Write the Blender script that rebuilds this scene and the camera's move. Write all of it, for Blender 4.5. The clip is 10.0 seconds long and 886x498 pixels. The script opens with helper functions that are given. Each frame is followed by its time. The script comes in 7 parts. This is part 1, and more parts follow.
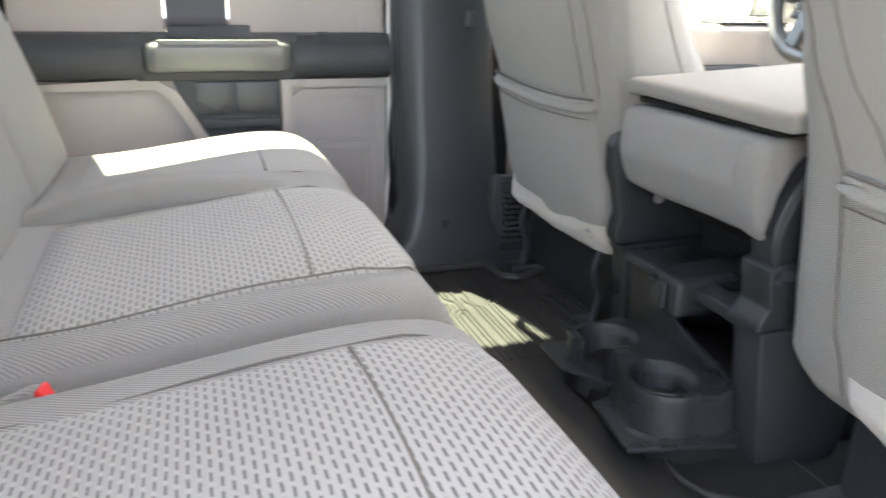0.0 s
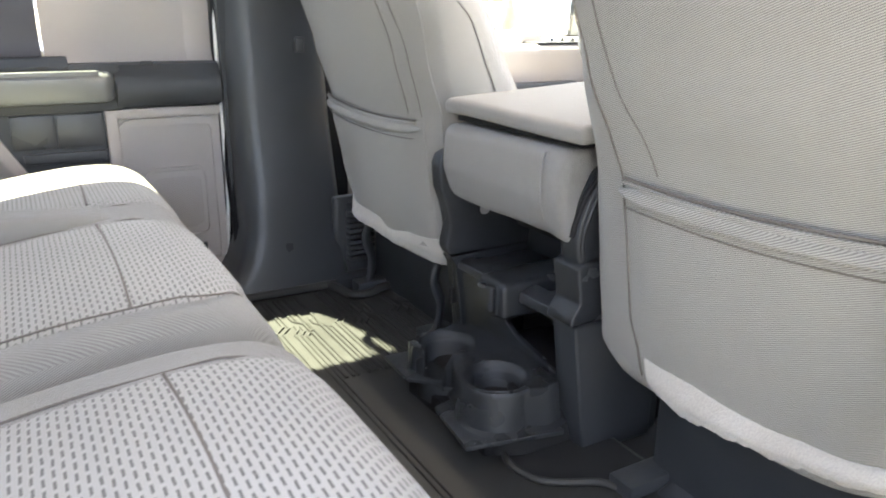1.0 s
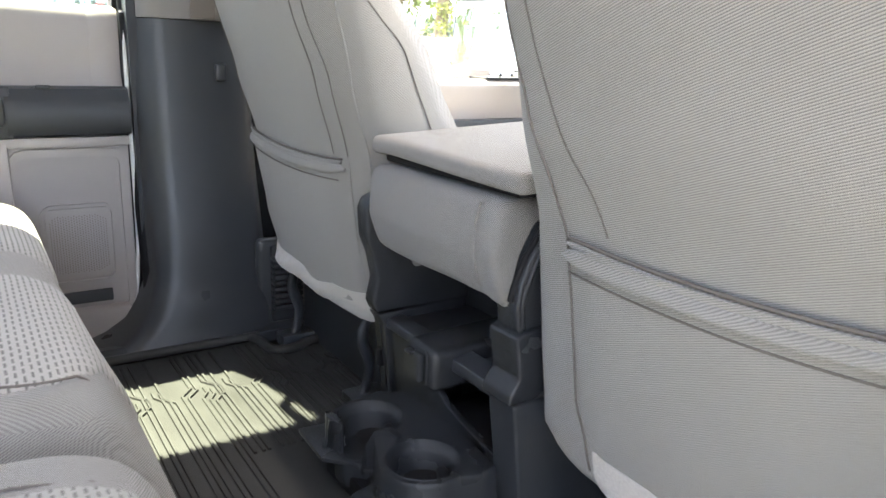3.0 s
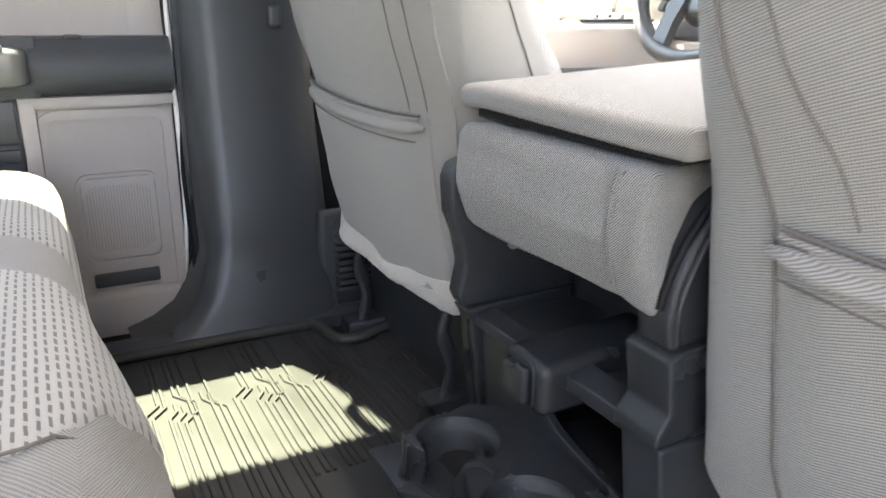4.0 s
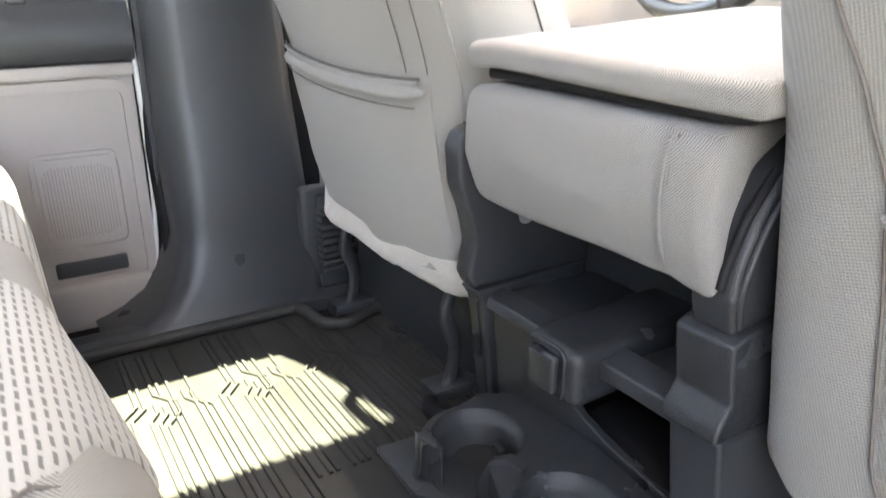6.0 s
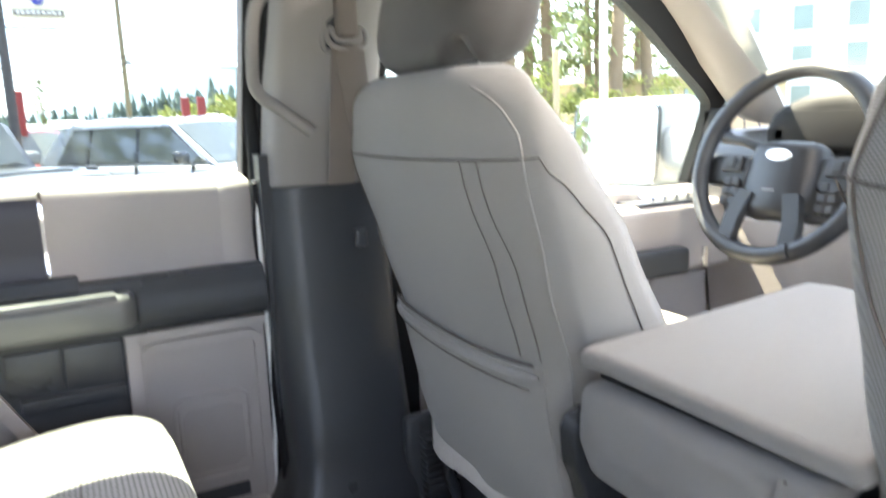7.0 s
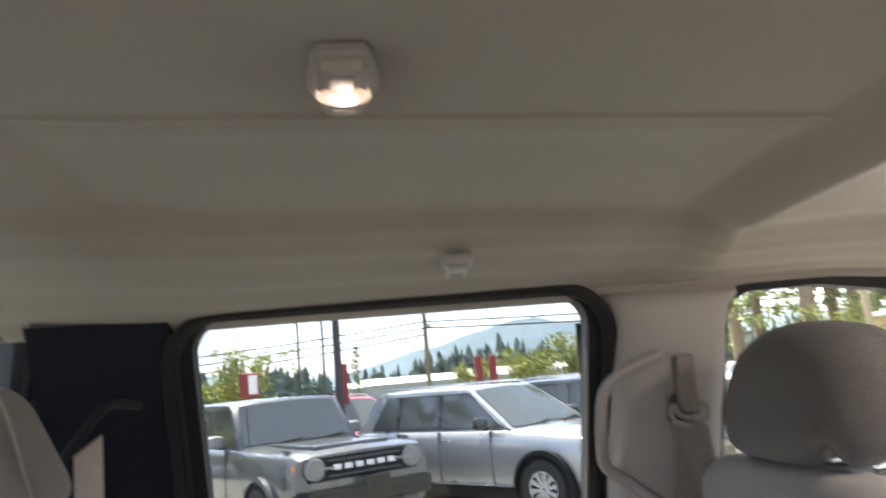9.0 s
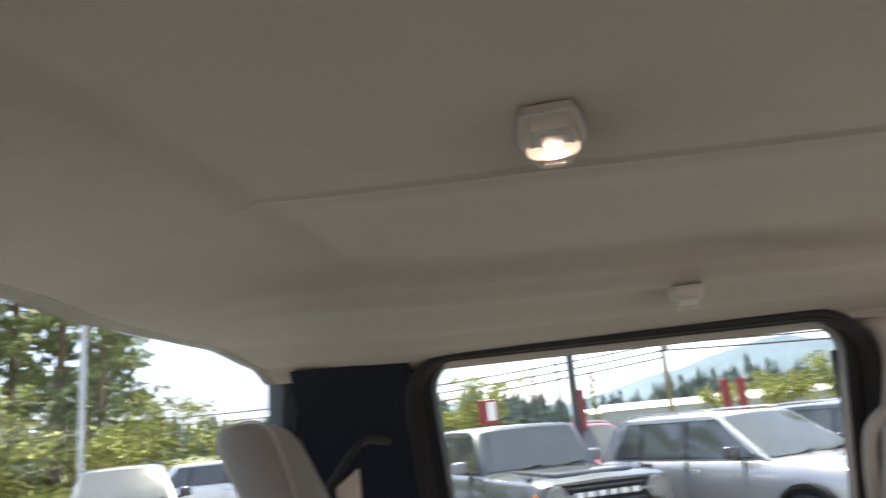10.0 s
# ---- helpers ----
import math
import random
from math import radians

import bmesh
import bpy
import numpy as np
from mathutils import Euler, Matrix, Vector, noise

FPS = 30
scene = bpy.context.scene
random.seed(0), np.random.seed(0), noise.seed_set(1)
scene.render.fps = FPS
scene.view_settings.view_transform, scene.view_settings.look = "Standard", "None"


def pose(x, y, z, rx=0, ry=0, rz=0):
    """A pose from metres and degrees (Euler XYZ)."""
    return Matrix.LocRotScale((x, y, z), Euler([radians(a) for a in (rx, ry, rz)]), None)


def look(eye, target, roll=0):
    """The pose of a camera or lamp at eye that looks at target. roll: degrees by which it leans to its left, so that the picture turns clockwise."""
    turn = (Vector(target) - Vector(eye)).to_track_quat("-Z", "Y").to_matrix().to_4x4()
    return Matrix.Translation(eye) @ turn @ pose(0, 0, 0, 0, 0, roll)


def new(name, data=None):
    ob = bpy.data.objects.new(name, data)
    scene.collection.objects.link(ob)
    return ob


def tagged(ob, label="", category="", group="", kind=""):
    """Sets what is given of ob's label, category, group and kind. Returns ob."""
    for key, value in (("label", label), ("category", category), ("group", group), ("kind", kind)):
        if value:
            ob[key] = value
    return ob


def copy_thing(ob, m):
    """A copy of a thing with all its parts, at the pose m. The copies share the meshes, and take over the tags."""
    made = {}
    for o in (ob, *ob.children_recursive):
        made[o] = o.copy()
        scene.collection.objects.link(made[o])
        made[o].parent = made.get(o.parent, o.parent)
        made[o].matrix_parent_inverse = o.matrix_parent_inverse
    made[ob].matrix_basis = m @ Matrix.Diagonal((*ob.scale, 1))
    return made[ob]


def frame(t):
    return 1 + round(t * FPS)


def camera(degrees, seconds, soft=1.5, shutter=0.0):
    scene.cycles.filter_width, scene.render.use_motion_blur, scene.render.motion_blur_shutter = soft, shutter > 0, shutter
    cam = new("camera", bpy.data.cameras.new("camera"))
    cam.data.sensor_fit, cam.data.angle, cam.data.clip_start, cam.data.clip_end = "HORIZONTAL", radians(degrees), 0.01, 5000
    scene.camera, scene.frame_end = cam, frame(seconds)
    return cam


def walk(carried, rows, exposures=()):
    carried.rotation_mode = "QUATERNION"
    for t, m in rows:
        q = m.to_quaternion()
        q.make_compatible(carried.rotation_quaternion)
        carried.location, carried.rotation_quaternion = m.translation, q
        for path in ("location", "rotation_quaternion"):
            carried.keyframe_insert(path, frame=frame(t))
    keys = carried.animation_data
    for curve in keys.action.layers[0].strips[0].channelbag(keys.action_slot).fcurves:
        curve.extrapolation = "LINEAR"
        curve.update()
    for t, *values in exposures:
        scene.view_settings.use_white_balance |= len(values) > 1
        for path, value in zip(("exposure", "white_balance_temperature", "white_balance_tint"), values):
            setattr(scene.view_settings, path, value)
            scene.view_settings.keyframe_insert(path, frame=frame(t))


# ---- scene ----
cam = camera(62.2, 10.0, shutter=0.5)
PATH = [
    (0, (-0.486, -0.833, 0.597), (0.135, 0.951, -0.061), 1.2),
    (0.5, (-0.474, -0.871, 0.596), (0.365, 0.825, -0.052), 0.6),
    (1, (-0.456, -0.888, 0.608), (0.499, 0.762, 0.003), 0.4),
    (1.5, (-0.452, -0.888, 0.625), (0.594, 0.724, 0.07), 0.3),
    (2, (-0.451, -0.882, 0.633), (0.659, 0.697, 0.108), 0.8),
    (2.2, (-0.447, -0.881, 0.632), (0.676, 0.689, 0.112), 1.2),
    (3.3, (-0.303, -0.716, 0.591), (0.709, 0.925, 0.059), 2.1),
    (3.5, (-0.29, -0.671, 0.589), (0.682, 0.986, 0.031), 1.8),
    (4, (-0.26, -0.567, 0.561), (0.645, 1.104, -0.062), 0.7),
    (4.5, (-0.242, -0.505, 0.535), (0.637, 1.152, -0.158), -0.5),
    (5, (-0.236, -0.473, 0.521), (0.653, 1.159, -0.219), -1.0),
    (5.2, (-0.239, -0.46, 0.521), (0.667, 1.157, -0.231), -1.0),
    (6.5, (-0.307, -0.487, 0.618), (0.701, 1.14, 0.037), -0.9),
    (7, (-0.365, -0.499, 0.753), (0.544, 1.247, 0.398), -2.4),
    (7.2, (-0.375, -0.501, 0.764), (0.497, 1.277, 0.488), -2.9),
    (7.5, (-0.382, -0.507, 0.771), (0.413, 1.32, 0.602), -3.6),
    (7.6, (-0.387, -0.511, 0.779), (0.383, 1.330, 0.644), -3.8),
    (8, (-0.412, -0.529, 0.841), (0.209, 1.372, 0.887), -4.7),
    (8.4, (-0.431, -0.541, 0.915), (0.041, 1.393, 1.111), -5.2),
    (8.5, (-0.442, -0.548, 0.93), (0.009, 1.389, 1.141), -5.2),
    (8.7, (-0.448, -0.536, 0.940), (-0.070, 1.409, 1.211), -5.1),
    (9, (-0.47, -0.557, 0.973), (-0.222, 1.396, 1.328), -5.1),
    (9.3, (-0.479, -0.553, 0.993), (-0.370, 1.400, 1.409), -5.0),
    (9.5, (-0.473, -0.558, 0.989), (-0.456, 1.391, 1.437), -5.1),
    (9.6, (-0.467, -0.553, 0.991), (-0.513, 1.393, 1.450), -5.1),
    (10, (-0.461, -0.578, 0.989), (-0.814, 1.332, 1.464), -5.3),
]
# exposures follow the clip's own camera
EXPO = [(0.0, 4.7, 6710, 12.0), (1.0, 4.72, 6680, 13), (2.2, 4.57, 6450, 14), (3.5, 4.65, 6580, 14), (4.5, 5.11, 6760, 14.5), (5.2, 5.37, 6840, 16), (6.5, 5.29, 6750, 14), (7.0, 4.26, 6250, 14), (7.5, 3.56, 6150, 16), (8.0, 3.06, 6200, 19), (8.5, 2.99, 6280, 24), (9.0, 3.18, 6450, 22), (10.0, 3.32, 6500, 23)]
walk(cam, [(t, look(eye, target, roll)) for t, eye, target, roll in PATH], EXPO)

# ---- world and sun ----
SUN_WAY = Vector((-0.17, 0.485, 1.0)).normalized()      # towards the sun
sun_elev = math.asin(SUN_WAY.z)
sun_azim = math.atan2(SUN_WAY.x, SUN_WAY.y)
world = bpy.data.worlds.new("sky")
scene.world = world
world.use_nodes = True
wn, wl = world.node_tree.nodes, world.node_tree.links
sky = wn.new("ShaderNodeTexSky")
sky.sky_type = "NISHITA"
sky.sun_disc = False
sky.sun_elevation, sky.sun_rotation = sun_elev, sun_azim
sky.air_density, sky.dust_density, sky.ozone_density = 1.0, 0.8, 1.2
bgd = wn["Background"]
tcw = wn.new("ShaderNodeTexCoord")
mpw = wn.new("ShaderNodeMapping")
mpw.inputs["Scale"].default_value = (1.0, 1.0, 3.5)
nzw = wn.new("ShaderNodeTexNoise")
nzw.inputs["Scale"].default_value, nzw.inputs["Detail"].default_value, nzw.inputs["Roughness"].default_value = 2.6, 8.0, 0.55
rpw = wn.new("ShaderNodeValToRGB")
rpw.color_ramp.elements[0].position, rpw.color_ramp.elements[1].position = 0.42, 0.62
rpw.color_ramp.elements[0].color = (0.58, 0.58, 0.58, 1)
mxw = wn.new("ShaderNodeMix")
mxw.data_type = "RGBA"
mxw.inputs["B"].default_value = (1.60, 1.66, 1.74, 1)
wl.new(tcw.outputs["Generated"], mpw.inputs["Vector"])
wl.new(mpw.outputs["Vector"], nzw.inputs["Vector"])
wl.new(nzw.outputs["Fac"], rpw.inputs["Fac"])
wl.new(rpw.outputs["Color"], mxw.inputs["Factor"])
wl.new(sky.outputs["Color"], mxw.inputs["A"])
wl.new(mxw.outputs["Result"], bgd.inputs["Color"])
bgd.inputs["Strength"].default_value = 0.15

sun = new("sun", bpy.data.lights.new("sun", "SUN"))
sun.data.energy, sun.data.angle, sun.data.color = 3.9, radians(0.6), (1.0, 0.925, 0.63)
sun.matrix_world = look(SUN_WAY * 40, (0, 0, 0))


# ---- materials ----
def rgba(c):
    return (c[0], c[1], c[2], 1.0)


def mat(name, base, rough=0.6, metal=0.0, vary=0.12, fine=900.0, bump=0.0, bump_scale=None, broad=6.0, spec=0.5, coat=0.0, sheen=0.0, per_object=0.0):
    """A surface with grain, broad mottling and fine relief."""
    m = bpy.data.materials.new(name)
    m.use_nodes = True
    n, l = m.node_tree.nodes, m.node_tree.links
    p = n["Principled BSDF"]
    p.inputs["Roughness"].default_value, p.inputs["Metallic"].default_value = rough, metal
    p.inputs["Specular IOR Level"].default_value = spec
    p.inputs["Coat Weight"].default_value, p.inputs["Coat Roughness"].default_value = coat, 0.04
    p.inputs["Sheen Weight"].default_value = sheen
    tc = n.new("ShaderNodeTexCoord")
    a, b = n.new("ShaderNodeTexNoise"), n.new("ShaderNodeTexNoise")
    a.inputs["Scale"].default_value, a.inputs["Detail"].default_value = broad, 4
    b.inputs["Scale"].default_value, b.inputs["Detail"].default_value = fine, 2
    for t in (a, b):
        l.new(tc.outputs["Object"], t.inputs["Vector"])
    add = n.new("ShaderNodeMath")
    l.new(a.outputs["Fac"], add.inputs[0])
    l.new(b.outputs["Fac"], add.inputs[1])
    val = add.outputs[0]
    if per_object:
        oi = n.new("ShaderNodeObjectInfo")
        k = n.new("ShaderNodeMath")
        k.operation = "MULTIPLY_ADD"
        k.inputs[1].default_value = per_object
        l.new(oi.outputs["Random"], k.inputs[0])
        l.new(val, k.inputs[2])
        val = k.outputs[0]
    mr = n.new("ShaderNodeMapRange")
    mr.inputs["From Min"].default_value, mr.inputs["From Max"].default_value = 0.6, 1.4
    mr.inputs["To Min"].default_value, mr.inputs["To Max"].default_value = 1 - vary, 1 + vary
    l.new(val, mr.inputs["Value"])
    mx = n.new("ShaderNodeMix")
    mx.data_type, mx.blend_type = "RGBA", "MULTIPLY"
    mx.inputs["Factor"].default_value = 1.0
    mx.inputs["A"].default_value = rgba(base)
    l.new(mr.outputs["Result"], mx.inputs["B"])
    l.new(mx.outputs["Result"], p.inputs["Base Color"])
    rr = n.new("ShaderNodeMapRange")
    rr.inputs["From Min"].default_value, rr.inputs["From Max"].default_value = 0.3, 0.7
    rr.inputs["To Min"].default_value, rr.inputs["To Max"].default_value = max(0.02, rough - 0.06), min(1, rough + 0.06)
    l.new(a.outputs["Fac"], rr.inputs["Value"])
    l.new(rr.outputs["Result"], p.inputs["Roughness"])
    if bump:
        bt = n.new("ShaderNodeTexNoise")
        bt.inputs["Scale"].default_value, bt.inputs["Detail"].default_value = bump_scale or fine, 3
        l.new(tc.outputs["Object"], bt.inputs["Vector"])
        bn = n.new("ShaderNodeBump")
        bn.inputs["Strength"].default_value, bn.inputs["Distance"].default_value = bump, 0.001
        l.new(bt.outputs["Fac"], bn.inputs["Height"])
        l.new(bn.outputs["Normal"], p.inputs["Normal"])
    return m


def twill(name, base, dark, pitch=0.0026, way=(0.25, 1.0), strength=0.55, low=-1.2, cross=0.35):
    """Ribbed upholstery cloth: fine slanting cords with a slight thread noise."""
    m = mat(name, base, 0.92, vary=0.10, fine=700, sheen=0.25, spec=0.2)
    n, l = m.node_tree.nodes, m.node_tree.links
    p = n["Principled BSDF"]
    tc = next(x for x in n if x.type == "TEX_COORD")
    def op(kind, a, b=0.0, c=0.0):
        k = n.new("ShaderNodeMath")
        k.operation = kind
        for i, v in enumerate((a, b, c)):
            if isinstance(v, (int, float)):
                k.inputs[i].default_value = v
            else:
                l.new(v, k.inputs[i])
        return k.outputs[0]

    # cloth lies flat on whichever way a face looks: across (h) and along (v)
    sp, sn = n.new("ShaderNodeSeparateXYZ"), n.new("ShaderNodeSeparateXYZ")
    l.new(tc.outputs["Object"], sp.inputs[0])
    l.new(tc.outputs["Normal"], sn.inputs[0])
    flat = op("GREATER_THAN", op("ABSOLUTE", sn.outputs["Z"]), 0.75)
    h = op("SUBTRACT", sp.outputs["Y"], sp.outputs["X"])
    v = op("ADD", op("MULTIPLY", op("SUBTRACT", 1.0, flat), sp.outputs["Z"]), op("MULTIPLY", flat, sp.outputs["X"]))
    s1 = n.new("ShaderNodeMath")
    s2 = n.new("ShaderNodeMath")
    s1.operation = s2.operation = "SINE"
    k1, k2 = 2 * math.pi / pitch / math.hypot(*way), 2 * math.pi / (pitch * 0.9)
    l.new(op("MULTIPLY_ADD", h, k1 * way[0], op("MULTIPLY", v, k1 * way[1])), s1.inputs[0])
    l.new(op("MULTIPLY_ADD", h, k2 * 0.85, op("MULTIPLY", v, -k2 * 0.35)), s2.inputs[0])
    sm = n.new("ShaderNodeMath")
    sm.operation = "MULTIPLY_ADD"
    sm.inputs[1].default_value = cross
    l.new(s2.outputs[0], sm.inputs[0])
    l.new(s1.outputs[0], sm.inputs[2])
    mr = n.new("ShaderNodeMapRange")
    mr.inputs["From Min"].default_value, mr.inputs["From Max"].default_value = low, 0.6
    l.new(sm.outputs[0], mr.inputs["Value"])
    old = p.inputs["Base Color"].links[0].from_socket
    mx = n.new("ShaderNodeMix")
    mx.data_type = "RGBA"
    mx.inputs["A"].default_value = rgba(dark)
    l.new(mr.outputs["Result"], mx.inputs["Factor"])
    l.new(old, mx.inputs["B"])
    l.new(mx.outputs["Result"], p.inputs["Base Color"])
    bn = n.new("ShaderNodeBump")
    bn.inputs["Strength"].default_value, bn.inputs["Distance"].default_value = strength, 0.0006
    l.new(sm.outputs[0], bn.inputs["Height"])
    l.new(bn.outputs["Normal"], p.inputs["Normal"])
    return m


def woven(name, base, dark, px=0.0062, py=0.0140):
    """Seat insert: pale knit with rows of short dark dashes set off by half a step."""
    m = mat(name, base, 0.93, vary=0.10, fine=900, sheen=0.2, spec=0.2)
    n, l = m.node_tree.nodes, m.node_tree.links
    p = n["Principled BSDF"]
    tc = next(x for x in n if x.type == "TEX_COORD")
    sp = n.new("ShaderNodeSeparateXYZ")
    l.new(tc.outputs["Object"], sp.inputs[0])

    def op(kind, a, b=0.0, c=0.0):
        k = n.new("ShaderNodeMath")
        k.operation = kind
        for i, v in enumerate((a, b, c)):
            if isinstance(v, (int, float)):
                k.inputs[i].default_value = v
            else:
                l.new(v, k.inputs[i])
        return k.outputs[0]

    nz = n.new("ShaderNodeTexNoise")
    nz.inputs["Scale"].default_value = 60
    l.new(tc.outputs["Object"], nz.inputs["Vector"])
    wob = op("MULTIPLY_ADD", nz.outputs["Fac"], 0.25, -0.12)
    u = op("ADD", op("DIVIDE", sp.outputs["X"], px), wob)
    col = op("FLOOR", u)
    half = op("MULTIPLY", op("MODULO", op("ABSOLUTE", col), 2.0), 0.5)
    # rows follow the cushion round its nose
    run = op("ADD", op("DIVIDE", op("MULTIPLY_ADD", sp.outputs["Z"], 0.0, sp.outputs["Y"]), py), half)
    fu, fv = op("FRACT", u), op("FRACT", run)
    du = op("ABSOLUTE", op("SUBTRACT", fu, 0.5))
    dv = op("ABSOLUTE", op("SUBTRACT", fv, 0.5))
    dash = op("MULTIPLY", op("LESS_THAN", du, 0.17), op("LESS_THAN", dv, 0.33))
    rib = op("SINE", op("MULTIPLY", u, 6.2832))
    old = p.inputs["Base Color"].links[0].from_socket
    mx = n.new("ShaderNodeMix")
    mx.data_type = "RGBA"
    mx.inputs["B"].default_value = rgba(dark)
    l.new(op("MULTIPLY", dash, 0.92), mx.inputs["Factor"])
    l.new(old, mx.inputs["A"])
    l.new(mx.outputs["Result"], p.inputs["Base Color"])
    bn = n.new("ShaderNodeBump")
    bn.inputs["Strength"].default_value, bn.inputs["Distance"].default_value = 0.6, 0.0012
    l.new(op("MULTIPLY_ADD", dash, -1.0, op("MULTIPLY", rib, 0.25)), bn.inputs["Height"])
    l.new(bn.outputs["Normal"], p.inputs["Normal"])
    return m


def clear_glass(name, tint=(0.93, 0.97, 0.95), gloss=1.0):
    m = bpy.data.materials.new(name)
    m.use_nodes = True
    n, l = m.node_tree.nodes, m.node_tree.links
    n.remove(n["Principled BSDF"])
    out = n["Material Output"]
    tr, gl, mx, fr = n.new("ShaderNodeBsdfTransparent"), n.new("ShaderNodeBsdfGlossy"), n.new("ShaderNodeMixShader"), n.new("ShaderNodeLayerWeight")
    tr.inputs["Color"].default_value = rgba(tint)
    gl.inputs["Roughness"].default_value = 0.01
    gl.inputs["Color"].default_value = (gloss, gloss, gloss, 1)
    fr.inputs["Blend"].default_value = 0.5
    pw, sc = n.new("ShaderNodeMath"), n.new("ShaderNodeMath")
    pw.operation, sc.operation = "POWER", "MULTIPLY_ADD"
    pw.inputs[1].default_value = 5.0
    sc.inputs[1].default_value, sc.inputs[2].default_value = 0.45, 0.035
    l.new(fr.outputs["Facing"], pw.inputs[0])
    l.new(pw.outputs[0], sc.inputs[0])
    l.new(sc.outputs[0], mx.inputs[0])
    l.new(tr.outputs[0], mx.inputs[1])
    l.new(gl.outputs[0], mx.inputs[2])
    l.new(mx.outputs[0], out.inputs["Surface"])
    return m


def glowing(name, colour, strength):
    m = bpy.data.materials.new(name)
    m.use_nodes = True
    p = m.node_tree.nodes["Principled BSDF"]
    p.inputs["Base Color"].default_value = rgba(colour)
    p.inputs["Emission Color"].default_value = rgba(colour)
    p.inputs["Emission Strength"].default_value = strength
    return m


CLOTH = (0.348, 0.330, 0.311)
M_TWILL = twill("seat_cloth", CLOTH, (0.145, 0.137, 0.129), 0.0021, (0.40, 1.0), 0.45, -1.15, 0.45)
M_BOLSTER = twill("bolster_cloth", (0.400, 0.380, 0.360), (0.115, 0.108, 0.102), 0.0019, (0.95, 1.0), 0.7, -0.75)
M_HEAD = twill("headrest_cloth", (0.112, 0.105, 0.100), (0.046, 0.043, 0.042), 0.0024, (-0.6, 1.0), 0.6, -0.8)
M_REAR = twill("rear_bolster_cloth", (0.285, 0.274, 0.261), (0.150, 0.143, 0.136), 0.0021, (0.6, 1.0), 0.5, -1.2, 0.6)
M_RHEAD = twill("rear_headrest_cloth", (0.185, 0.177, 0.168), (0.130, 0.124, 0.118), 0.0022, (0.6, 1.0), 0.4)
M_WOVEN = woven("woven_insert", (0.335, 0.325, 0.311), (0.108, 0.105, 0.101))
M_SEAM = mat("seam_thread", (0.13, 0.115, 0.105), 0.9)
M_STITCH = mat("stitch_thread", (0.29, 0.265, 0.24), 0.8)
M_FELT = mat("felt_hem", (0.4625, 0.4312, 0.3975), 0.98, vary=0.2, fine=500, bump=0.9, bump_scale=500, sheen=0.5)
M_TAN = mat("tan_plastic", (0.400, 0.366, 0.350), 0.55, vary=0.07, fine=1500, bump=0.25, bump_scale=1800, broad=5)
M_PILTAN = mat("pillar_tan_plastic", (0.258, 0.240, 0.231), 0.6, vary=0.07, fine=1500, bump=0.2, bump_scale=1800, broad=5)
M_BLACK = mat("black_plastic", (0.0375, 0.0405, 0.0465), 0.38, vary=0.25, fine=900, bump=0.7, bump_scale=800, broad=8)
M_SLATE = mat("slate_plastic", (0.052, 0.055, 0.061), 0.33, vary=0.15, fine=1600, bump=0.25, bump_scale=1500, broad=6)
M_GLOSSBLACK = mat("moulded_black_plastic", (0.030, 0.0325, 0.037), 0.25, vary=0.25, fine=800, bump=0.9, bump_scale=700, broad=8)
M_PANEL = mat("door_insert_dark", (0.039, 0.039, 0.052), 0.42, vary=0.12, fine=1600, bump=0.2, broad=6)
M_SILVER = mat("satin_grey_plastic", (0.161, 0.1652, 0.1652), 0.42, metal=0.25, vary=0.08, fine=1200, bump=0.1)
M_CHROME = mat("chrome", (0.75, 0.75, 0.76), 0.12, 1.0, vary=0.03)
M_RUBBER = mat("black_rubber", (0.012, 0.0122, 0.014), 0.6, spec=0.2, vary=0.25, fine=1200, bump=0.3, bump_scale=900, broad=10)
M_MAT = mat("mat_rubber", (0.037, 0.0365, 0.035), 0.55, spec=0.4, vary=0.3, fine=900, bump=0.3, bump_scale=1200, broad=14)
M_NAVY = mat("corner_panel_plastic", (0.0065, 0.0080, 0.0140), 0.75, spec=0.15, vary=0.2, fine=1200, bump=0.2, bump_scale=900, broad=6)
M_CARPET = mat("dark_carpet", (0.016, 0.016, 0.017), 0.98, vary=0.4, fine=700, bump=1.0, bump_scale=900)
M_LINER = mat("headliner_cloth", (0.208, 0.187, 0.168), 0.97, vary=0.06, fine=1400, bump=0.3, bump_scale=1600, broad=3, sheen=0.2)
M_GLASS = clear_glass("window_glass")
M_TINT = clear_glass("tinted_rear_glass", (0.64, 0.68, 0.69), 0.55)
M_LENS = glowing("lamp_lens", (1.0, 0.74, 0.52), 42.0)
# glow of the added front fill lamp
M_LENS_FILL = glowing("fill_lamp_lens", (1.0, 0.90, 0.76), 90.0)
M_RED = mat("red_plastic", (0.75, 0.03, 0.03), 0.4)
M_WEB = mat("belt_webbing", (0.195, 0.1664, 0.1456), 0.85, vary=0.12, fine=1400, bump=0.5, bump_scale=1600)
M_WEBPALE = mat("pale_belt_webbing", (0.39, 0.3315, 0.2925), 0.85, vary=0.12, fine=1400, bump=0.5, bump_scale=1600)
M_WHITE = mat("white_paint", (0.8, 0.8, 0.79), 0.4)
M_YELLOW = mat("yellow_print", (0.8, 0.55, 0.06), 0.5)
M_INK = mat("grey_print", (0.25, 0.25, 0.26), 0.6)
M_BLUE = mat("blue_print", (0.03, 0.045, 0.32), 0.5)
M_MIRROR = mat("mirror_glass", (0.9, 0.92, 0.93), 0.03, 1.0, vary=0.01)


# ---- mesh helpers ----
def V(*a):
    return Vector(a)


